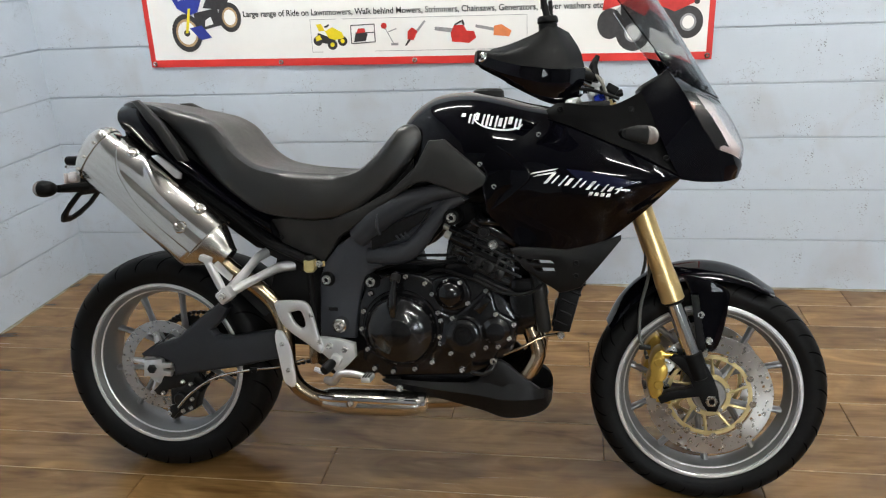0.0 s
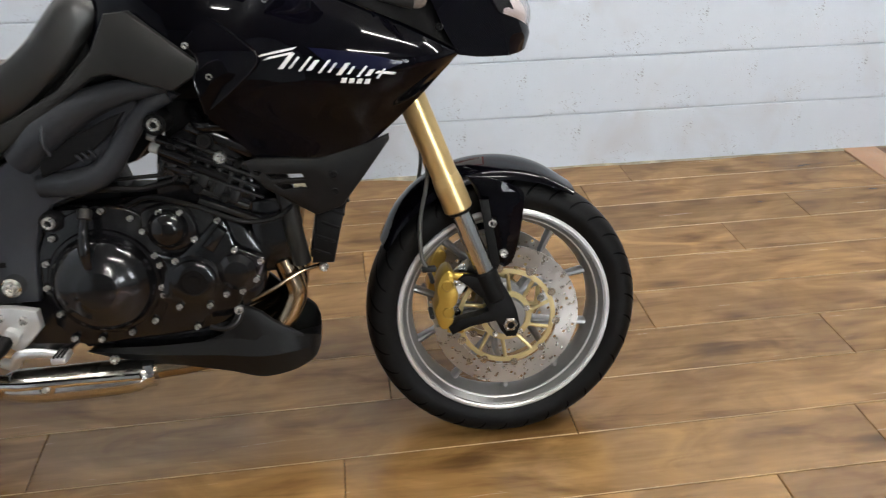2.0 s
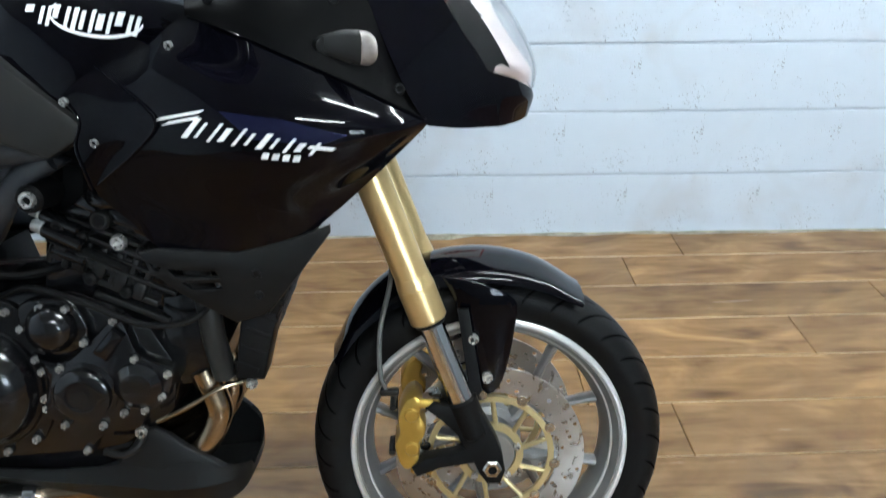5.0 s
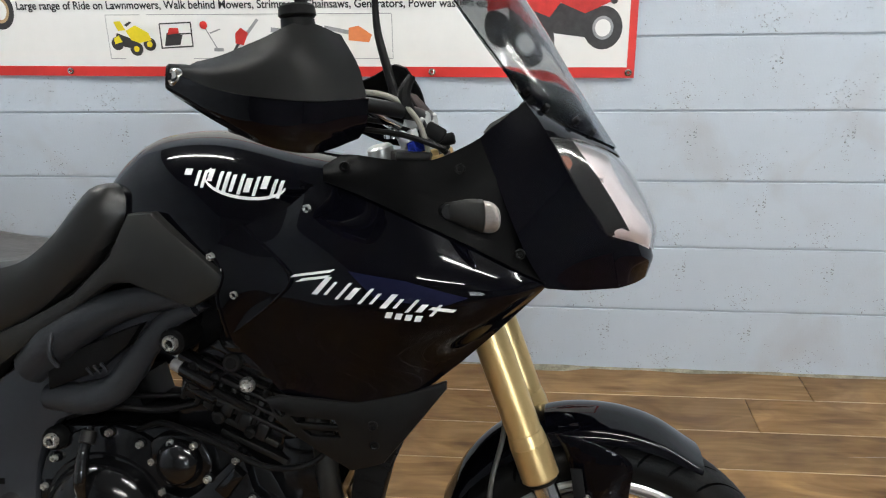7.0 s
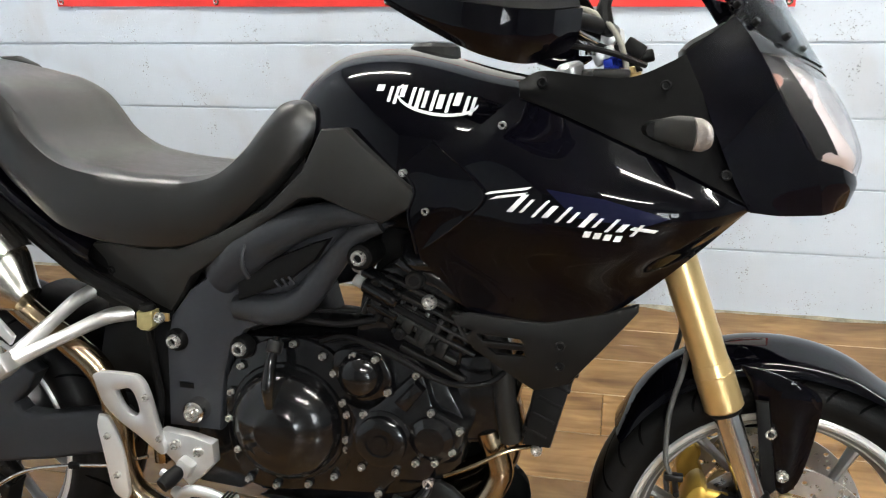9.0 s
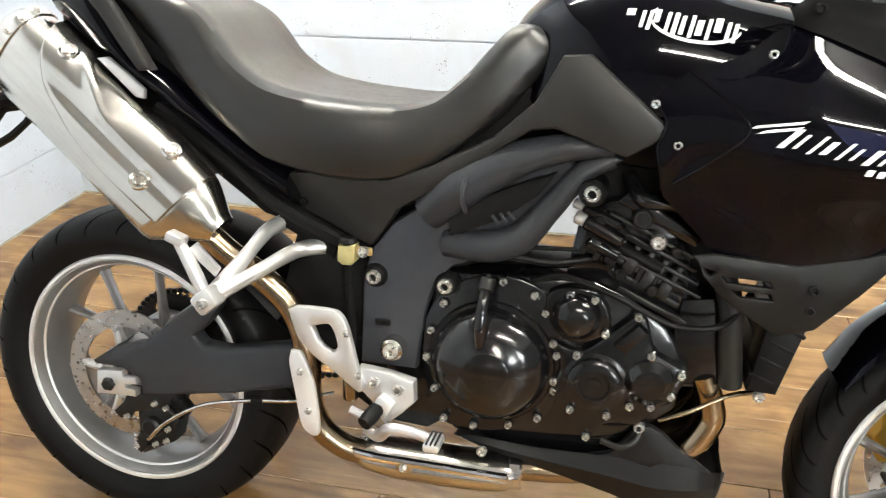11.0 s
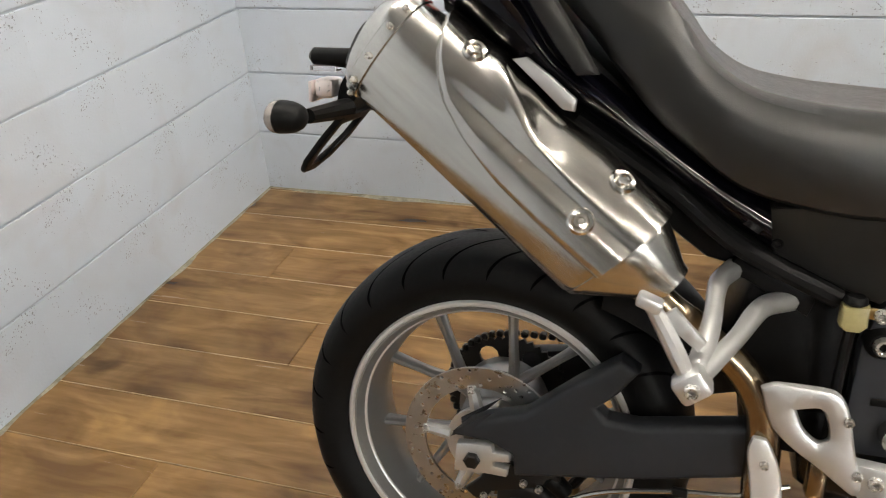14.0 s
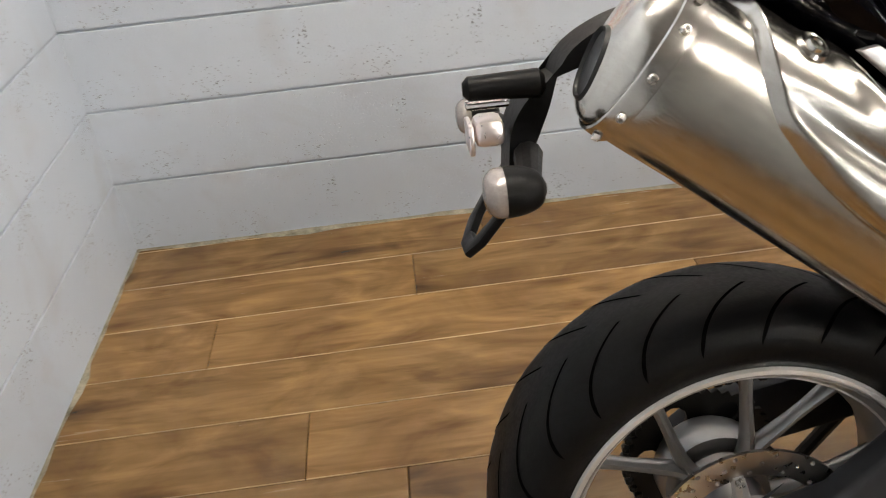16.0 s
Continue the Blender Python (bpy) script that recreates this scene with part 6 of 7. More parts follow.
foot_set.append(part("foot_peg", tube([(0.552, -0.165, 0.393), (0.545, -0.185, 0.385), (0.534, -0.212, 0.374)], [0.010, 0.014, 0.012], 12, 10), RUBBER, bike, "ribbed rubber foot peg"))
foot_set.append(part("peg_joint", box((0.030, 0.024, 0.030), (0.555, -0.172, 0.392), 0.006, pose(0, 0, 0, 0, 30, 0)), ALLOY, bike))
foot_set.append(part("brake_pedal", tube([(0.520, -0.150, 0.330), (0.548, -0.175, 0.336), (0.572, -0.195, 0.362), (0.610, -0.200, 0.366), (0.650, -0.205, 0.360)], [0.010, 0.011, 0.010, 0.008, 0.008], 12, 24), ALLOY, bike, "alloy brake pedal"))
foot_set.append(part("pedal_pad", box((0.026, 0.045, 0.014), (0.652, -0.215, 0.362), 0.004), ALLOY, bike))
for k in range(3):
    foot_set.append(part("pedal_rib", box((0.003, 0.044, 0.004), (0.645 + 0.007 * k, -0.215, 0.370), 0.001), IRON, bike))
for ob in foot_set:
    ob.location = (-0.008, -0.010, -0.013)
part("master_cylinder", box((0.026, 0.026, 0.070), (0.470, -0.128, 0.385), 0.008), BRONZED, bike, "brass-toned brake master cylinder")
part("pushrod", tube([(0.474, -0.142, 0.340), (0.500, -0.145, 0.332)], 0.007, 8), ALLOY, bike)
res = part("fluid_reservoir", slab([(0.459, 0.613), (0.460, 0.639), (0.489, 0.642), (0.490, 0.615), (0.482, 0.607), (0.467, 0.607)], -0.166, -0.138, 0.005), RESERVOIR, bike, "milky brake fluid reservoir")
part("reservoir_cap", cyl((0.474, -0.152, 0.640), (0.474, -0.152, 0.651), 0.0145, 20, 0.0135, 0.003), PLASTIC, res)
bolt(res, 0.503, -0.160, 0.632, BOLT_M)
part("reservoir_bracket", box((0.028, 0.006, 0.014), (0.502, -0.154, 0.631), 0.002), GOLD, res)
part("reservoir_hose", tube([(0.474, -0.150, 0.610), (0.473, -0.140, 0.540), (0.474, -0.130, 0.470), (0.472, -0.140, 0.412)], 0.007, 8), PLASTIC, res)
part("airbox", slab([(0.48, 0.66), (0.60, 0.72), (0.86, 0.84), (1.05, 0.86), (1.05, 0.72), (0.95, 0.78), (0.86, 0.79), (0.78, 0.77), (0.70, 0.70), (0.62, 0.64), (0.48, 0.58)], -0.090, 0.090, 0.02), PLASTIC, bike)
part("inner_guard", slab([(0.33, 0.52), (0.36, 0.64), (0.50, 0.66), (0.50, 0.46), (0.46, 0.40)], -0.10, 0.10, 0.01), PLASTIC, bike)
part("engine_core", slab([(0.62, 0.56), (0.66, 0.655), (0.735, 0.660), (0.748, 0.614), (0.836, 0.610), (0.842, 0.70), (0.86, 0.80), (1.05, 0.80), (1.05, 0.56)], -0.060, 0.060, 0.006), PLASTIC, bike)
part("steering_core", slab([(1.10, 0.72), (1.10, 0.98), (1.25, 1.02), (1.34, 0.96), (1.37, 0.88), (1.24, 0.76)], -0.075, 0.075, 0.02), PLASTIC, bike)
# side stand on the far side
part("side_stand", tube([(0.26, 0.135, 0.36), (0.16, 0.20, 0.15), (0.06, 0.265, -0.036)], 0.011, 10), IRON, bike)
part("stand_foot", box((0.07, 0.045, 0.008), (0.055, 0.272, -0.056), 0.003, pose(0, 0, 0, 12, 0, 0)), IRON, bike)

# ---- handlebar, guards, controls ----
bars = part("handlebar", tube([(0.952, -0.312, 1.134), (1.050, -0.288, 1.122), (1.150, -0.190, 1.108), (1.205, -0.090, 1.098), (1.212, 0.0, 1.094), (1.205, 0.090, 1.098), (1.150, 0.190, 1.108), (1.050, 0.288, 1.122), (0.952, 0.312, 1.134)], 0.011, 12, 64), IRON, bike, "black handlebar")
for s in (-1, 1):
    m = lambda pts: [(x, y * -s, z) for x, y, z in pts]
    part("grip", tube(m([(0.962, -0.312, 1.133), (1.050, -0.288, 1.122), (1.090, -0.252, 1.117)]), 0.0165, 14), RUBBER, bars)
    guard = part("hand_guard", patch([m(r) for r in (
        [(0.958, -0.300, 1.150), (1.005, -0.312, 1.158), (1.060, -0.315, 1.178), (1.105, -0.298, 1.200), (1.140, -0.250, 1.190)],
        [(0.953, -0.318, 1.146), (1.010, -0.340, 1.140), (1.065, -0.345, 1.146), (1.120, -0.325, 1.152), (1.165, -0.262, 1.150)],
        [(0.950, -0.322, 1.138), (1.015, -0.350, 1.118), (1.075, -0.358, 1.108), (1.130, -0.335, 1.104), (1.176, -0.268, 1.112)])], 28, 16, 0.003, (0, 1, -0.3)) if s > 0 else
        patch([m(r) for r in (
        [(0.958, -0.300, 1.150), (1.005, -0.312, 1.158), (1.060, -0.315, 1.178), (1.105, -0.298, 1.200), (1.140, -0.250, 1.190)],
        [(0.953, -0.318, 1.146), (1.010, -0.340, 1.140), (1.065, -0.345, 1.146), (1.120, -0.325, 1.152), (1.165, -0.262, 1.150)],
        [(0.950, -0.322, 1.138), (1.015, -0.350, 1.118), (1.075, -0.358, 1.108), (1.130, -0.335, 1.104), (1.176, -0.268, 1.112)])], 28, 16, 0.003, (0, -1, -0.3)), PLASTIC, bike, "matt black hand guard")
    part("guard_bar", patch([m(r) for r in (
        [(0.946, -0.322, 1.142), (1.015, -0.353, 1.119), (1.075, -0.361, 1.108), (1.132, -0.338, 1.104), (1.178, -0.268, 1.112)],
        [(0.944, -0.324, 1.126), (1.010, -0.350, 1.096), (1.072, -0.356, 1.074), (1.128, -0.332, 1.066), (1.174, -0.264, 1.080)],
        [(0.950, -0.314, 1.115), (1.015, -0.336, 1.081), (1.070, -0.340, 1.056), (1.122, -0.318, 1.046), (1.162, -0.254, 1.064)])], 28, 10, 0.004, (0, 1 if s > 0 else -1, 0)), GLOSS, guard, "glossy black guard bar")
    part("bar_end", cyl((0.962, -s * 0.308, 1.1335), (0.938, -s * 0.318, 1.1355), 0.0175, 20, 0.0165, 0.003), PLASTIC, guard)
    ob = part("bar_screw", lathe([(0.0, 0.004), (0.005, 0.004), (0.008, 0.006), (0.011, 0.004), (0.012, 0.0), (0.0, 0.0)], (0, 0, 0), "z", 18, closed=False), STEEL, guard)
    ob.matrix_basis = Matrix.Translation((0.955, -s * 0.3275, 1.134)) @ Vector((-0.30, -s * 0.95, 0.12)).to_track_quat("Z", "Y").to_matrix().to_4x4()
    part("fork_cap", cyl((1.222, s * 0.098, 1.028), (1.219, s * 0.098, 1.040), 0.0285, 24, None, 0.002), GOLD, bike)
    part("preload_nut", cyl((1.219, s * 0.098, 1.040), (1.213, s * 0.098, 1.058), 0.016, 6, 0.0145, 0.002), BLUE, bike, "blue preload adjuster")
    part("adjuster", cyl((1.213, s * 0.098, 1.058), (1.208, s * 0.098, 1.074), 0.0075, 14, 0.007, 0.001), ALLOY, bike)
    part("bar_riser", cyl((1.222, s * 0.040, 1.02), (1.210, s * 0.040, 1.10), 0.018, 16, 0.017, 0.004), ALLOY, bars)
    part("mirror_stem", tube(m([(1.125, -0.240, 1.125), (1.105, -0.250, 1.19), (1.085, -0.258, 1.26), (1.078, -0.262, 1.34)]), [0.010, 0.009, 0.006, 0.006], 10), PLASTIC, bars, "black mirror stem")
part("reservoir", cyl((1.098, -0.285, 1.165), (1.096, -0.285, 1.208), 0.020, 20, 0.021, 0.002), PLASTIC, bars, "front brake fluid reservoir")
part("reservoir_cap", cyl((1.096, -0.285, 1.208), (1.095, -0.285, 1.224), 0.0235, 24, 0.0225, 0.003), PLASTIC, bars)
part("switch_gear", box((0.05, 0.06, 0.05), (1.135, -0.205, 1.110), 0.012), PLASTIC, bars)
part("switch_gear", box((0.05, 0.06, 0.05), (1.135, 0.205, 1.110), 0.012), PLASTIC, bars)
part("top_yoke", slab([(1.150, 0.0), (1.190, -0.130), (1.240, -0.130), (1.255, 0.0), (1.240, 0.130), (1.190, 0.130)], -0.008, 0.008, 0.004), IRON, bike, "dark top yoke").matrix_basis = Matrix.Translation((0, 0, 1.034)) @ pose(0, 0, 0, -90, 0, 0)
part("ignition_lock", cyl((1.235, 0, 1.04), (1.230, 0, 1.065), 0.02, 18, None, 0.003), PLASTIC, bike)
for p in ([(1.125, -0.20, 1.122), (1.153, -0.12, 1.126), (1.180, -0.12, 1.120), (1.201, -0.12, 1.108), (1.220, -0.12, 1.087), (1.231, -0.12, 1.060), (1.237, -0.115, 1.027), (1.23, -0.06, 0.98)],):
    part("control_cable", tube(p, 0.0042, 10, 48), HOSE_PALE, bike, "pale grey control cable")
for p in ([(1.130, -0.16, 1.076), (1.158, -0.14, 1.072), (1.196, -0.14, 1.067), (1.226, -0.14, 1.059), (1.262, -0.13, 1.046)],
          [(1.135, -0.15, 1.090), (1.175, -0.10, 1.082), (1.215, -0.09, 1.066), (1.255, -0.06, 1.040)]):
    part("control_cable", tube(p, 0.0042, 8), PLASTIC, bike, "black control cable")
clamp = part("bar_clamp", box((0.050, 0.040, 0.030), (1.196, -0.060, 1.092), 0.008, pose(0, 0, 0, 0, 35, 0)), ALLOY, bars, "polished alloy bar clamp")
part("clamp_bolt", cyl((1.182, -0.085, 1.103), (1.176, -0.086, 1.112), 0.0075, 12, None, 0.0015), CHROME, clamp)
part("clamp_bolt", cyl((1.200, -0.085, 1.090), (1.194, -0.086, 1.099), 0.0075, 12, None, 0.0015), CHROME, clamp)
part("clamp_foot", box((0.020, 0.030, 0.045), (1.192, -0.082, 1.068), 0.004, pose(0, 0, 0, 0, -25, 0)), ALLOY, clamp)
part("bar_sleeve", tube([(1.146, -0.120, 1.110), (1.172, -0.105, 1.090), (1.190, -0.095, 1.080)], 0.0115, 16), CHROME, bars, "bright bar sleeve")
part("lever_pivot", lathe([(0.0, 0.008), (0.006, 0.008), (0.009, 0.004), (0.013, 0.003), (0.013, -0.006), (0.0, -0.006)], (1.180, -0.100, 1.066), "z", 16, closed=False), CHROME, bars)
part("lock_barrel", cyl((1.156, -0.05, 1.024), (1.150, -0.055, 1.050), 0.022, 20, 0.020, 0.004), ALLOY, bike, "silver ignition barrel")
part("instrument_back", slab([(1.190, 1.132), (1.211, 1.110), (1.236, 1.057), (1.227, 1.046), (1.192, 1.098)], -0.070, 0.070, 0.005), PLASTIC, bike, "black instrument housing")
part("cable_plug", cyl((1.250, -0.10, 1.057), (1.272, -0.10, 1.062), 0.009, 12, None, 0.002), PLASTIC, bike)
part("cable_clip", box((0.03, 0.012, 0.022), (1.245, -0.115, 1.070), 0.004, pose(0, 0, 0, 0, 30, 0)), PLASTIC, bike)
part("brake_lever", tube([(1.150, -0.215, 1.112), (1.150, -0.262, 1.105), (1.090, -0.318, 1.106), (1.010, -0.338, 1.116)], [0.010, 0.008, 0.006, 0.006], 10), ALLOY, bike, "alloy brake lever")
part("spare_lever", tube([(1.205, -0.11, 1.09), (1.200, -0.115, 1.125), (1.210, -0.11, 1.150)], [0.010, 0.012, 0.006], 10), PLASTIC, bike)


# ---- marks on the bodywork: plain shapes laid on the paint ----
from mathutils.bvhtree import BVHTree

DEEP_BLUE = material("deep_blue_print", (0.006, 0.007, 0.022), 0.12, ior=1.3)


def decal(name, on, polygons, mat, parent, label, lift=0.0006, cut=0.006):
    """Flat outlines in x and z laid on the outer side of a body."""
    tree = BVHTree.FromPolygons([v.co.copy() for v in on.data.vertices], [tuple(p.vertices) for p in on.data.polygons])
    bm = bmesh.new()
    for poly in polygons:
        vs = [bm.verts.new((x, 0, z)) for x, z in poly]
        bmesh.ops.triangle_fill(bm, edges=[bm.edges.new((vs[i], vs[(i + 1) % len(vs)])) for i in range(len(vs))], use_beauty=True)
    for _ in range(4):
        long = [e for e in bm.edges if e.calc_length() > cut]
        if long:
            bmesh.ops.subdivide_edges(bm, edges=long, cuts=1)
            bmesh.ops.triangulate(bm, faces=bm.faces[:])
    for v in bm.verts:
        p, n, _, _ = tree.ray_cast(Vector((v.co.x, -1, v.co.z)), Vector((0, 1, 0)))
        if p:
            v.co = p + (n if n.y < 0 else -n) * lift
    return part(name, bm, mat, parent, label)


def slanted(x, z, w, h, lean=0.25):
    return [(x + lean * 0 - w / 2, z - h / 2), (x + w / 2, z - h / 2), (x + w / 2 + lean * h, z + h / 2), (x - w / 2 + lean * h, z + h / 2)]


bars = []
at = 0.879
for i in range(13):
    wide = (0.009, 0.004, 0.004, 0.006, 0.004, 0.005, 0.0045, 0.004, 0.007, 0.004, 0.0075, 0.0042, 0.0042)[i]
    tall = (0.009, 0.022, 0.025, 0.017, 0.028, 0.029, 0.024, 0.029, 0.020, 0.027, 0.018, 0.026, 0.025)[i]
    wide *= 1.28
    at += wide / 2
    lift = 0.007 if i in (0, 3, 10) else 0.0
    bars.append(slanted(at, 1.005 - 0.128 * (at - 0.879) + lift, wide, tall, 0.22))
    at += wide / 2 + (0.0042 if i % 3 else 0.0062)
arc = []
for k in range(15):
    a = radians(150 + 200 * k / 14)
    arc.append((0.972 + 0.060 * math.cos(a), 0.996 + 0.0235 * math.sin(a) - 0.06 * 0.11 * math.cos(a)))
arc += [(x + 0.0015 * 0, z + 0.0045) for x, z in arc[::-1]]
for bar in bars:
    decal("emblem_bar", tank, [bar], WHITE, tank, "white emblem bar")
decal("emblem_arc", tank, [arc], WHITE, tank, "white emblem arc")
streaks = [[(1.052, 0.868), (1.060, 0.873), (1.122, 0.884), (1.114, 0.879)], [(1.060, 0.862), (1.072, 0.868), (1.116, 0.876), (1.108, 0.871)]]
for i in range(11):
    streaks.append(slanted(1.090 + 0.0165 * i, 0.860 - 0.0027 * i, 0.0050 if i % 3 else 0.009, 0.026 - 0.0010 * i - 0.006 * (i % 2), 0.9))
streaks.append([(1.252, 0.834), (1.258, 0.838), (1.290, 0.834), (1.284, 0.830)])
for bar in streaks:
    decal("graphic_bar", side_fairing, [bar], WHITE, side_fairing, "white slanted graphic bar")
decal("fairing_wedge", side_fairing, [[(1.140, 0.882), (1.220, 0.872), (1.305, 0.850), (1.270, 0.838), (1.180, 0.846)]], DEEP_BLUE, side_fairing, "deep blue graphic wedge", 0.0003)
for i in range(4):
    decal("small_bar", side_fairing, [slanted(1.196 + 0.0135 * i, 0.8245 - 0.0012 * i, 0.009, 0.0085, 0.4)], WHITE, side_fairing, "small white graphic bar")


# ---- the banner ----
BX0, BX1, BZ0, BZ1, BY = -1.560, 0.768, 0.959, 1.72, NORTH - 0.016
banner = empty("banner", pose(-0.012, 0, 0.010, 0, 0.65, 0), "white vinyl advertising banner with red border and steel eyelets", "banner")


def sag(x, z):
    """The sheet's gentle waves off the wall."""
    return 0.004 * math.sin(x * 5.1 + z * 2) + 0.003 * math.sin(x * 11.3 + 1) * max(0.0, 1.2 - z)


def sheet(name, x0, x1, z0, z1, mat, y, nx=60, nz=12, label="", thick=0.0012):
    bm = bmesh.new()
    a = add_grid(bm, [[(x0 + (x1 - x0) * i / nx, y + sag(x0 + (x1 - x0) * i / nx, z0 + (z1 - z0) * j / nz), z0 + (z1 - z0) * j / nz) for i in range(nx + 1)] for j in range(nz + 1)])
    ext = bmesh.ops.extrude_face_region(bm, geom=bm.faces[:])
    for v in [g for g in ext["geom"] if isinstance(g, bmesh.types.BMVert)]:
        v.co.y += thick
    return part(name, bm, mat, banner, label, sharp=60)


sheet("sheet", BX0, BX1, BZ0, BZ1, BANNER, BY, 60, 20, "white vinyl sheet")
for nm, x0, x1, z0, z1 in (("border", BX0, BX1, BZ0, BZ0 + 0.030), ("border", BX0, BX1, BZ1 - 0.030, BZ1), ("border", BX0, BX0 + 0.022, BZ0 + 0.030, BZ1 - 0.030), ("border", BX1 - 0.022, BX1, BZ0 + 0.030, BZ1 - 0.030)):
    sheet(nm, x0, x1, z0, z1, BANNER_RED, BY - 0.0008, 60 if x1 - x0 > 1 else 2, 20 if z1 - z0 > 0.1 else 2, "printed red border", 0.0005)
for k in range(5):
    x = 0.751 - 0.5735 * k
    for z in (0.974, 1.704):
        part("eyelet", lathe([(0.004, -0.002), (0.0065, -0.0035), (0.0105, -0.002), (0.011, 0.001), (0.004, 0.001)], (x, BY - 0.001 + sag(x, z), z), "y", 18), STEEL, banner, "steel eyelet")


def flat(name, polys, mat, layer, label=""):
    """Printed shapes on the sheet."""
    for poly in polys:
        bm = bmesh.new()
        vs = [bm.verts.new((x, BY - 0.0005 - 0.0004 * layer + sag(x, z), z)) for x, z in poly]
        bmesh.ops.triangle_fill(bm, edges=[bm.edges.new((vs[i], vs[(i + 1) % len(vs)])) for i in range(len(vs))], use_beauty=True)
        part(name, bm, mat, banner, label, smooth=False)


def ring2(x, z, r, n=22, k=1.0):
    return [(x + r * math.cos(2 * math.pi * i / n), z + k * r * math.sin(2 * math.pi * i / n)) for i in range(n)]


PRINT_YELLOW = material("print_yellow", (0.75, 0.60, 0.02), 0.45)
PRINT_RED = material("print_red", (0.50, 0.03, 0.025), 0.45, var=0.2, scale=40)
PRINT_BLUE = material("print_blue", (0.025, 0.04, 0.28), 0.45, var=0.2, scale=40)
PRINT_GREY = material("print_grey", (0.28, 0.28, 0.29), 0.45, var=0.25, scale=60)
PRINT_DARK = material("print_dark", (0.035, 0.033, 0.035), 0.45, var=0.3, scale=60)
PRINT_TAN = material("print_tan", (0.45, 0.30, 0.16), 0.45)
PRINT_ORANGE = material("print_orange", (0.70, 0.22, 0.08), 0.45)

# frame of the small pictures
x0, x1, z0, z1 = -0.827, 0.060, 1.012, 1.142
flat("printed_frame", [[(x0, z0), (x1, z0), (x1, z0 + 0.0018), (x0, z0 + 0.0018)], [(x0, z1), (x1, z1), (x1, z1 + 0.0018), (x0, z1 + 0.0018)],
                       [(x0, z0), (x0 + 0.0018, z0), (x0 + 0.0018, z1), (x0, z1)], [(x1, z0), (x1 + 0.0018, z0), (x1 + 0.0018, z1), (x1, z1)]], PRINT_GREY, 1, "thin grey printed frame")
# ride-on mower
X, Z = -0.746, 1.078
flat("printed_mower", [[(X - 0.06, Z - 0.012), (X - 0.03, Z - 0.03), (X + 0.02, Z - 0.038), (X + 0.02, Z - 0.015), (X - 0.05, Z + 0.012)], [(X - 0.024, Z + 0.035), (X - 0.004, Z + 0.046), (X + 0.002, Z + 0.042), (X - 0.015, Z + 0.030)]] +
     [ring2(X - 0.052, Z - 0.020, 0.020), ring2(X + 0.052, Z - 0.022, 0.020), ring2(X + 0.008, Z - 0.036, 0.021)], PRINT_DARK, 1, "small printed picture of a ride-on mower")
flat("printed_mower", [[(X - 0.056, Z + 0.045), (X - 0.034, Z + 0.047), (X - 0.020, Z + 0.020), (X - 0.045, Z + 0.018)], [(X - 0.020, Z + 0.018), (X + 0.012, Z + 0.034), (X + 0.052, Z + 0.012), (X + 0.060, Z - 0.010), (X + 0.020, Z - 0.018), (X - 0.005, Z - 0.010)],
                       [(X - 0.062, Z - 0.005), (X - 0.045, Z + 0.004), (X - 0.035, Z - 0.015), (X - 0.060, Z - 0.022)]], PRINT_YELLOW, 2)
flat("printed_mower", [ring2(X + 0.052, Z - 0.022, 0.009), ring2(X + 0.008, Z - 0.036, 0.009)], PRINT_YELLOW, 3)
# generator
X = -0.606
bars2 = [[(X - 0.05, Z - 0.036), (X + 0.05, Z - 0.030), (X + 0.05, Z - 0.026), (X - 0.05, Z - 0.032)], [(X - 0.05, Z + 0.036), (X + 0.05, Z + 0.040), (X + 0.05, Z + 0.044), (X - 0.05, Z + 0.040)],
         [(X - 0.052, Z - 0.036), (X - 0.048, Z - 0.036), (X - 0.048, Z + 0.038), (X - 0.052, Z + 0.038)], [(X + 0.047, Z - 0.030), (X + 0.051, Z - 0.030), (X + 0.051, Z + 0.042), (X + 0.047, Z + 0.042)],
         [(X - 0.04, Z - 0.028), (X + 0.01, Z - 0.024), (X + 0.02, Z + 0.005), (X - 0.03, Z + 0.012)], [(X - 0.02, Z + 0.004), (X + 0.05, Z + 0.008), (X + 0.05, Z + 0.012), (X - 0.02, Z + 0.009)]]
flat("printed_generator", bars2, PRINT_DARK, 1, "small printed picture of a generator")
flat("printed_generator", [[(X - 0.028, Z + 0.006), (X + 0.010, Z + 0.010), (X + 0.008, Z + 0.026), (X - 0.020, Z + 0.026)]], PRINT_RED, 2)
# strimmer
X = -0.495
flat("printed_strimmer", [[(X - 0.022, Z + 0.030), (X - 0.018, Z + 0.030), (X + 0.016, Z - 0.035), (X + 0.012, Z - 0.035)], [(X - 0.005, Z + 0.012), (X + 0.028, Z + 0.024), (X + 0.030, Z + 0.020), (X - 0.004, Z + 0.008)], [(X + 0.004, Z - 0.034), (X + 0.034, Z - 0.034), (X + 0.034, Z - 0.044), (X + 0.004, Z - 0.044)]], PRINT_GREY, 1, "small printed picture of a strimmer")
flat("printed_strimmer", [ring2(X - 0.022, Z + 0.034, 0.012)], PRINT_RED, 2)
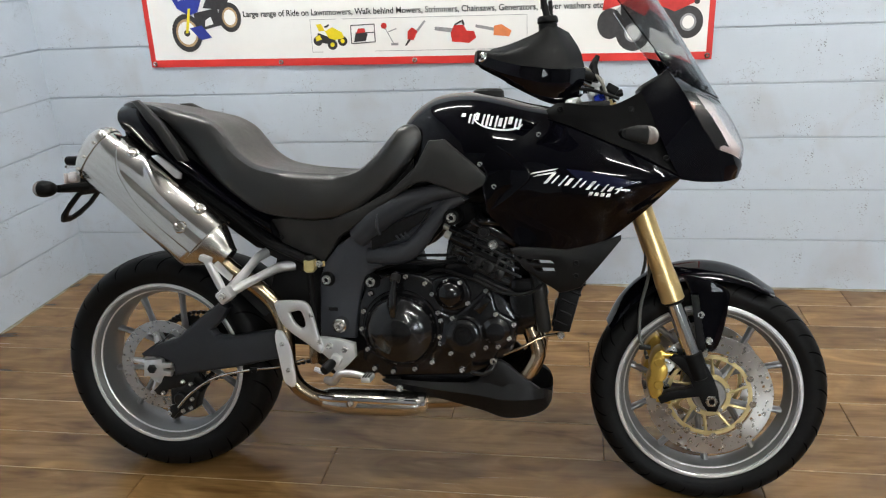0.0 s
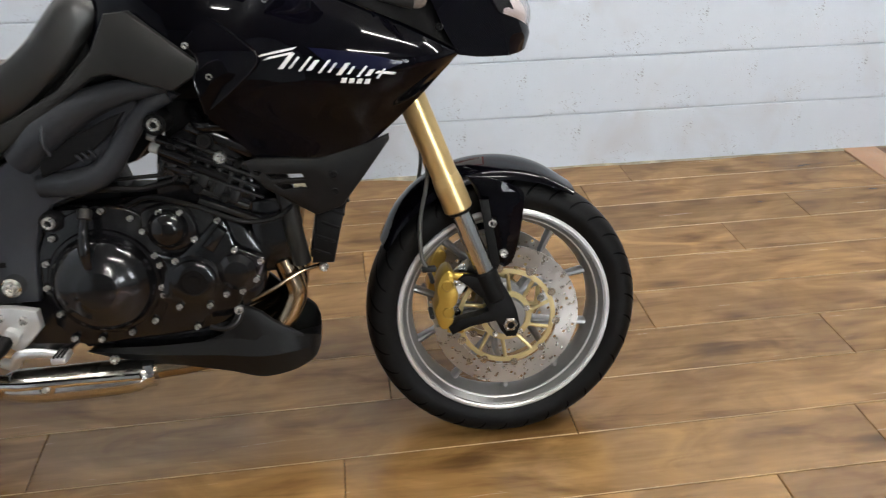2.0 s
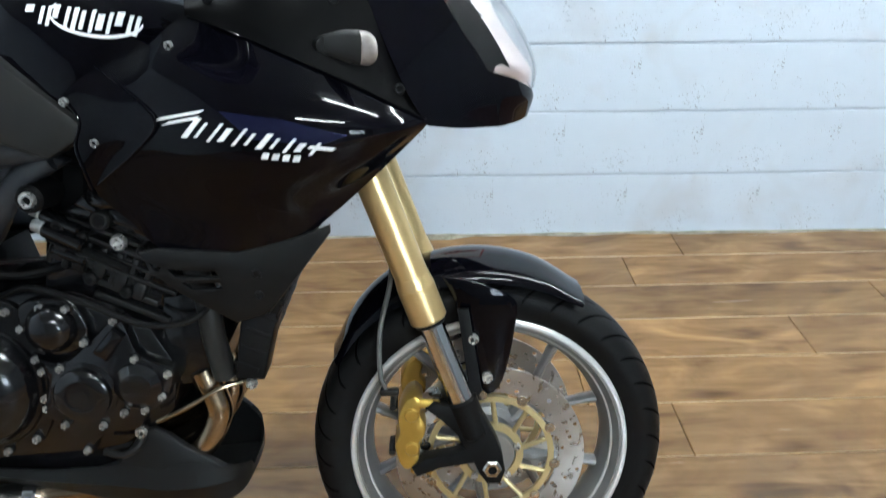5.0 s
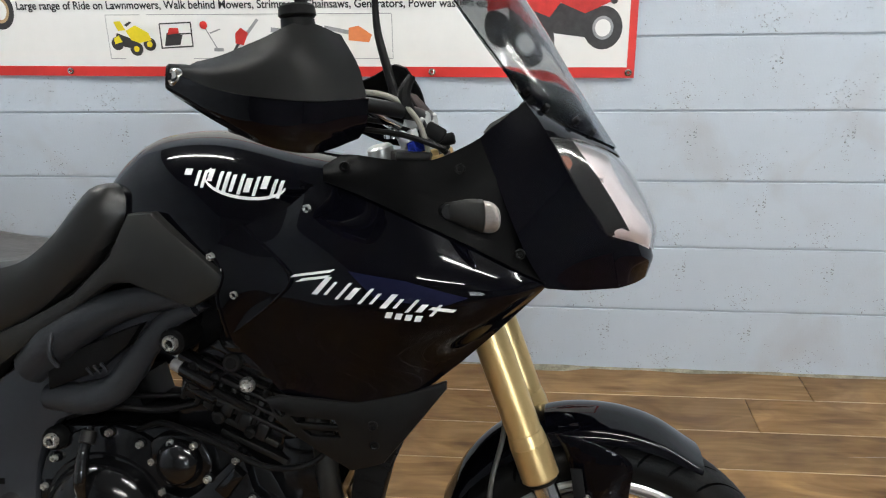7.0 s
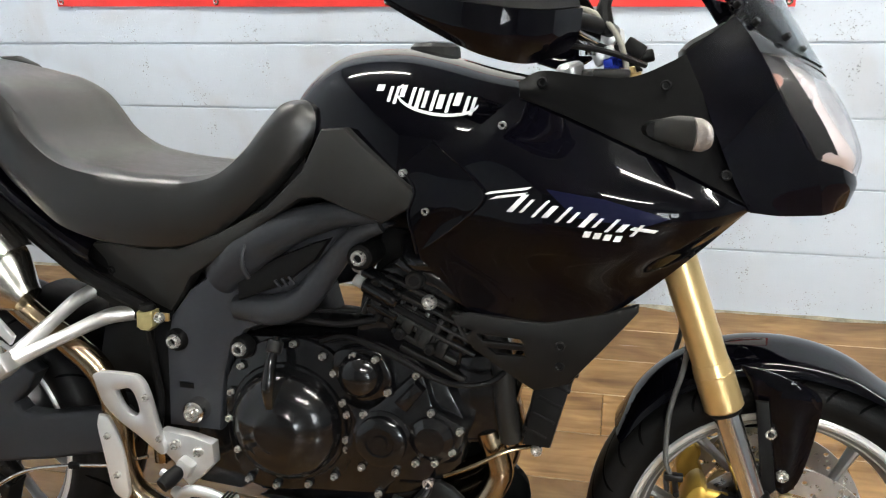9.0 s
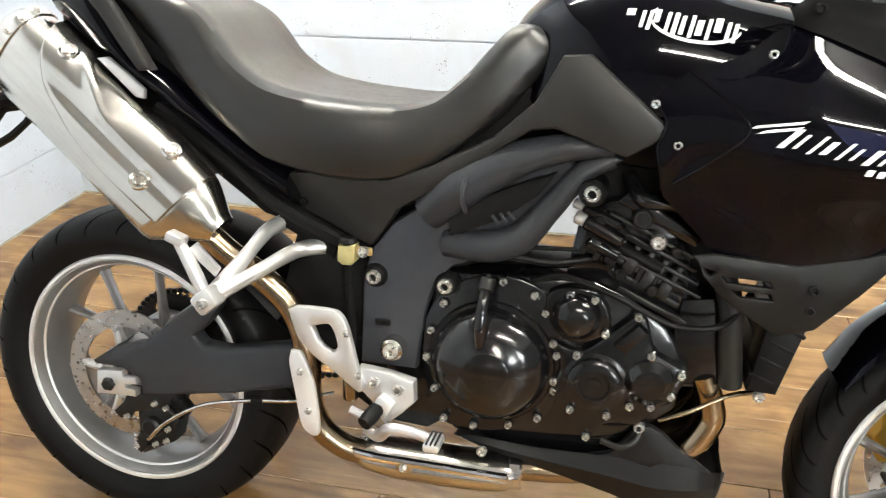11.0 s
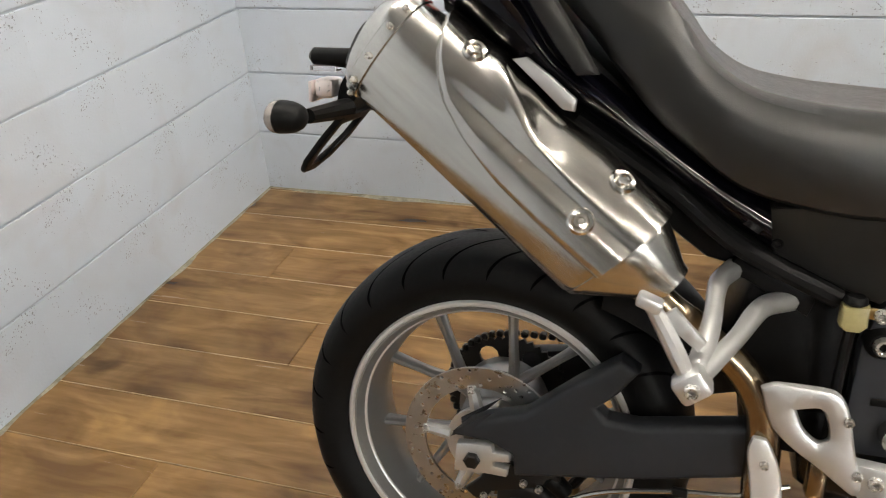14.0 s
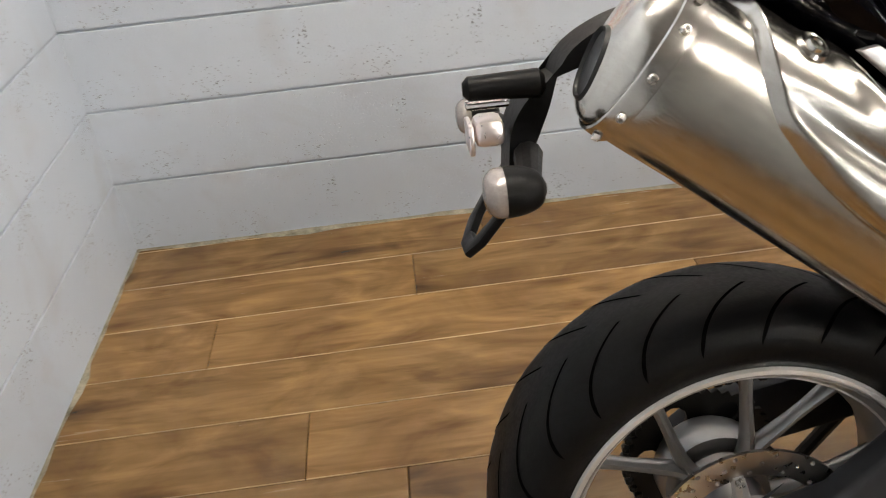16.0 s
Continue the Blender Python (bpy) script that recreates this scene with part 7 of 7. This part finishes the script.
# chain saws
X = -0.392
flat("printed_chainsaw", [[(X + 0.0, Z + 0.006), (X + 0.008, Z + 0.0), (X + 0.048, Z + 0.048), (X + 0.040, Z + 0.052)]], PRINT_GREY, 1, "small printed picture of a chainsaw")
flat("printed_chainsaw", [[(X - 0.030, Z - 0.020), (X - 0.005, Z - 0.026), (X + 0.012, Z + 0.010), (X - 0.010, Z + 0.026), (X - 0.028, Z + 0.010)]], PRINT_RED, 2)
flat("printed_chainsaw", [[(X - 0.042, Z - 0.046), (X - 0.034, Z - 0.046), (X - 0.012, Z - 0.018), (X - 0.022, Z - 0.014)]], PRINT_DARK, 2)
X = -0.200
flat("printed_chainsaw", [[(X - 0.110, Z + 0.012), (X - 0.108, Z + 0.026), (X - 0.030, Z + 0.018), (X - 0.030, Z + 0.000)]], PRINT_GREY, 1)
flat("printed_chainsaw", [[(X - 0.040, Z - 0.034), (X + 0.030, Z - 0.040), (X + 0.058, Z - 0.020), (X + 0.050, Z + 0.006), (X + 0.020, Z + 0.008), (X + 0.008, Z + 0.030), (X - 0.030, Z + 0.030), (X - 0.045, Z + 0.0)]], PRINT_RED, 2, "small printed picture of a chainsaw")
flat("printed_chainsaw", [[(X - 0.03, Z + 0.034), (X + 0.006, Z + 0.052), (X + 0.014, Z + 0.030), (X + 0.006, Z + 0.028), (X, Z + 0.042), (X - 0.026, Z + 0.028)]], PRINT_DARK, 3)
X = -0.060
flat("printed_chainsaw", [[(X - 0.085, Z + 0.020), (X - 0.083, Z + 0.031), (X - 0.005, Z + 0.016), (X - 0.008, Z + 0.004)]], PRINT_GREY, 1)
flat("printed_chainsaw", [[(X - 0.012, Z - 0.012), (X + 0.050, Z - 0.018), (X + 0.060, Z + 0.004), (X + 0.020, Z + 0.030), (X - 0.010, Z + 0.024)]], PRINT_ORANGE, 2, "small printed picture of an orange chainsaw")
# sports motorcycle
X, Z = -1.375, 1.100
flat("printed_motorcycle", [ring2(X, Z, 0.068, 28, 1.15), ring2(X + 0.200, Z + 0.060, 0.050, 24, 1.2)], PRINT_DARK, 1, "printed picture of a blue sports motorcycle")
flat("printed_motorcycle", [ring2(X, Z, 0.050, 28, 1.15), ring2(X + 0.200, Z + 0.060, 0.034, 24, 1.2)], PRINT_TAN, 2)
flat("printed_motorcycle", [ring2(X, Z, 0.041, 28, 1.15), ring2(X + 0.200, Z + 0.060, 0.026, 24, 1.2)], BANNER, 3)
flat("printed_motorcycle", [ring2(X, Z, 0.014, 12), [(X + 0.05, Z + 0.005), (X + 0.16, Z + 0.03), (X + 0.15, Z + 0.10), (X + 0.04, Z + 0.08)]], PRINT_DARK, 4)
flat("printed_motorcycle", [[(X - 0.030, Z + 0.100), (X + 0.02, Z + 0.070), (X + 0.060, Z + 0.085), (X + 0.085, Z + 0.14), (X + 0.06, Z + 0.22), (X - 0.02, Z + 0.20), (X - 0.05, Z + 0.14)], [(X + 0.10, Z + 0.16), (X + 0.22, Z + 0.23), (X + 0.17, Z + 0.15)], [(X + 0.015, Z + 0.020), (X + 0.060, Z - 0.030), (X + 0.110, Z - 0.020), (X + 0.070, Z + 0.030)]], PRINT_BLUE, 5)
flat("printed_motorcycle", [[(X + 0.085, Z + 0.100), (X + 0.180, Z + 0.090), (X + 0.215, Z + 0.150), (X + 0.120, Z + 0.165)], [(X + 0.050, Z + 0.010), (X + 0.110, Z + 0.020), (X + 0.130, Z + 0.070), (X + 0.075, Z + 0.075)]], PRINT_DARK, 4)
flat("printed_motorcycle", [[(X + 0.085, Z + 0.025), (X + 0.125, Z + 0.035), (X + 0.115, Z + 0.065), (X + 0.090, Z + 0.050)], [(X - 0.022, Z + 0.130), (X + 0.04, Z + 0.145), (X + 0.05, Z + 0.165), (X - 0.015, Z + 0.155)]], BANNER, 6)
flat("printed_motorcycle", [[(X - 0.006, Z), (X + 0.006, Z), (X + 0.03, Z + 0.10), (X + 0.018, Z + 0.10)]], PRINT_YELLOW, 6)
# quad bike
X, Z = 0.500, 1.100
flat("printed_quad", [ring2(X - 0.030, Z - 0.035, 0.066, 26, 1.05), ring2(X + 0.172, Z + 0.000, 0.055, 24, 1.1), ring2(X - 0.120, Z + 0.000, 0.048, 24, 1.2), [(X - 0.08, Z), (X + 0.15, Z - 0.03), (X + 0.15, Z + 0.06), (X - 0.08, Z + 0.08)]], PRINT_DARK, 1, "printed picture of a red quad bike")
flat("printed_quad", [ring2(X - 0.030, Z - 0.035, 0.034, 22, 1.05), ring2(X + 0.172, Z + 0.000, 0.030, 20, 1.1)], PRINT_GREY, 2)
flat("printed_quad", [ring2(X - 0.030, Z - 0.035, 0.026, 22, 1.05), ring2(X + 0.172, Z + 0.000, 0.022, 20, 1.1)], BANNER, 3)
flat("printed_quad", [[(X - 0.15, Z + 0.050), (X - 0.08, Z + 0.070), (X + 0.02, Z + 0.030), (X + 0.05, Z + 0.070), (X + 0.12, Z + 0.040), (X + 0.20, Z + 0.075), (X + 0.17, Z + 0.14), (X + 0.05, Z + 0.11), (X - 0.04, Z + 0.17), (X - 0.14, Z + 0.12)]], PRINT_RED, 4)
flat("printed_quad", [ring2(X + 0.200, Z + 0.075, 0.010), [(X + 0.03, Z + 0.11), (X + 0.10, Z + 0.12), (X + 0.09, Z + 0.15), (X + 0.03, Z + 0.15)]], PRINT_DARK, 5)

txt = bpy.data.curves.new("printed_line", "FONT")
txt.body = "Large range of Ride on Lawnmowers, Walk behind Mowers, Strimmers, Chainsaws, Generators, Power washers etc."
txt.size, txt.extrude, txt.offset = 0.034, 0.0002, 0.0006
tmp = new("tmp_text", txt)
bpy.context.view_layer.update()
me = bpy.data.meshes.new_from_object(tmp.evaluated_get(bpy.context.evaluated_depsgraph_get()))
bpy.data.objects.remove(tmp)
wide = max(v.co.x for v in me.vertices)
for v in me.vertices:
    x, z = -1.116 + v.co.x * 1.475 / wide, 1.160 + v.co.y
    v.co = (x, BY - 0.0012 + sag(x, z) - v.co.z, z)
me.materials.clear()
me.materials.append(INK)
line = new("printed_line", me)
line.parent = banner
tagged(line, "line of black printed advertising text")


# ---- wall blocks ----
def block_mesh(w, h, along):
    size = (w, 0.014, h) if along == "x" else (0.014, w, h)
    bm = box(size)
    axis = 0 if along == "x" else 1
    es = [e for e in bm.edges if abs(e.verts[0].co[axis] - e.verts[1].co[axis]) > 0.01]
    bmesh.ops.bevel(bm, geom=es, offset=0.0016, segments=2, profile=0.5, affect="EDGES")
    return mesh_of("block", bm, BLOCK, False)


def lay_blocks(wall, along, start, end, plane, inward, first_joint):
    cache = {}
    z0 = 0.0
    course = 0
    while z0 < CEIL - 0.01:
        z1 = min(FIRST + COURSE * course, CEIL)
        j = first_joint + (0.0 if course % 2 == 0 else 0.225)
        cuts = [start]
        p = j - math.ceil((j - start) / BLOCK_L) * BLOCK_L
        while p < end:
            if p > start + 0.04 and p < end - 0.04:
                cuts.append(p)
            p += BLOCK_L
        cuts.append(end)
        for a, b in zip(cuts, cuts[1:]):
            w, h = round(b - a - 0.0003, 3), round(z1 - z0 - JOINT, 3)
            if (w, h) not in cache:
                cache[(w, h)] = block_mesh(w, h, along)
            ob = new("block", cache[(w, h)])
            ob.parent = wall
            rnd = random.Random(hash((round(a * 100), course)))
            off = plane + inward * 0.0015 - inward * 0.0030
            c = (a + b) / 2
            ob.location = (c, off, (z0 + z1) / 2) if along == "x" else (off, c, (z0 + z1) / 2)
        z0, course = z1, course + 1


lay_blocks(wall_north, "x", WEST, EAST, NORTH, -1, -1.935)
lay_blocks(wall_west, "y", SOUTH, NORTH - 0.006, WEST, 1, NORTH - 0.22)

# ---- floor planks, running east with a slight skew ----
ROW, LONG, SKEW = 0.1841, 1.22, radians(0.66)
JOINTS = {-1: 0.0, 0: 0.505, -3: 0.25, -2: 2.114, -7: 2.027, -6: 2.566}
planks = {}
turn = Matrix.Translation((-1.8, 2.958, 0)) @ Matrix.Rotation(SKEW, 4, "Z")
rest_bm = bmesh.new()
for k in range(-33, 3):
    rnd = random.Random(100 + k)
    u0 = JOINTS.get(k, rnd.random() * LONG)
    lo, hi = WEST + 1.8 - 0.02, STRIP + 1.8
    p = u0 - math.ceil((u0 - lo) / LONG) * LONG
    cuts = [lo]
    while p < hi:
        if lo + 0.06 < p < hi - 0.06:
            cuts.append(p)
        p += LONG
    cuts.append(hi)
    for a, b in zip(cuts, cuts[1:]):
        w = round(b - a, 3)
        v = (k + 0.5) * ROW
        if k >= -22:
            if w not in planks:
                planks[w] = mesh_of("plank", box((w - 0.0012, ROW - 0.0012, 0.012), (0, 0, -0.006), 0.0018, None, None, 1), WOOD, False)
                # paler colour on the bevel of each plank's south edge
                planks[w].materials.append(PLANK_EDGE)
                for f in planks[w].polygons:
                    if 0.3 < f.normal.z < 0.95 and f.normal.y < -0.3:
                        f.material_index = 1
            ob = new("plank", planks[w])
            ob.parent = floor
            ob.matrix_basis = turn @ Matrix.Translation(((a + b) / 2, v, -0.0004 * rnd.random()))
        else:
            box((w - 0.0012, ROW - 0.0012, 0.012), turn @ Vector(((a + b) / 2, v, -0.006)), 0.0, None, rest_bm)
tagged(part("planks", rest_bm, WOOD, floor, "", smooth=False), "brown laminate planks further off", "", "", "stuff")
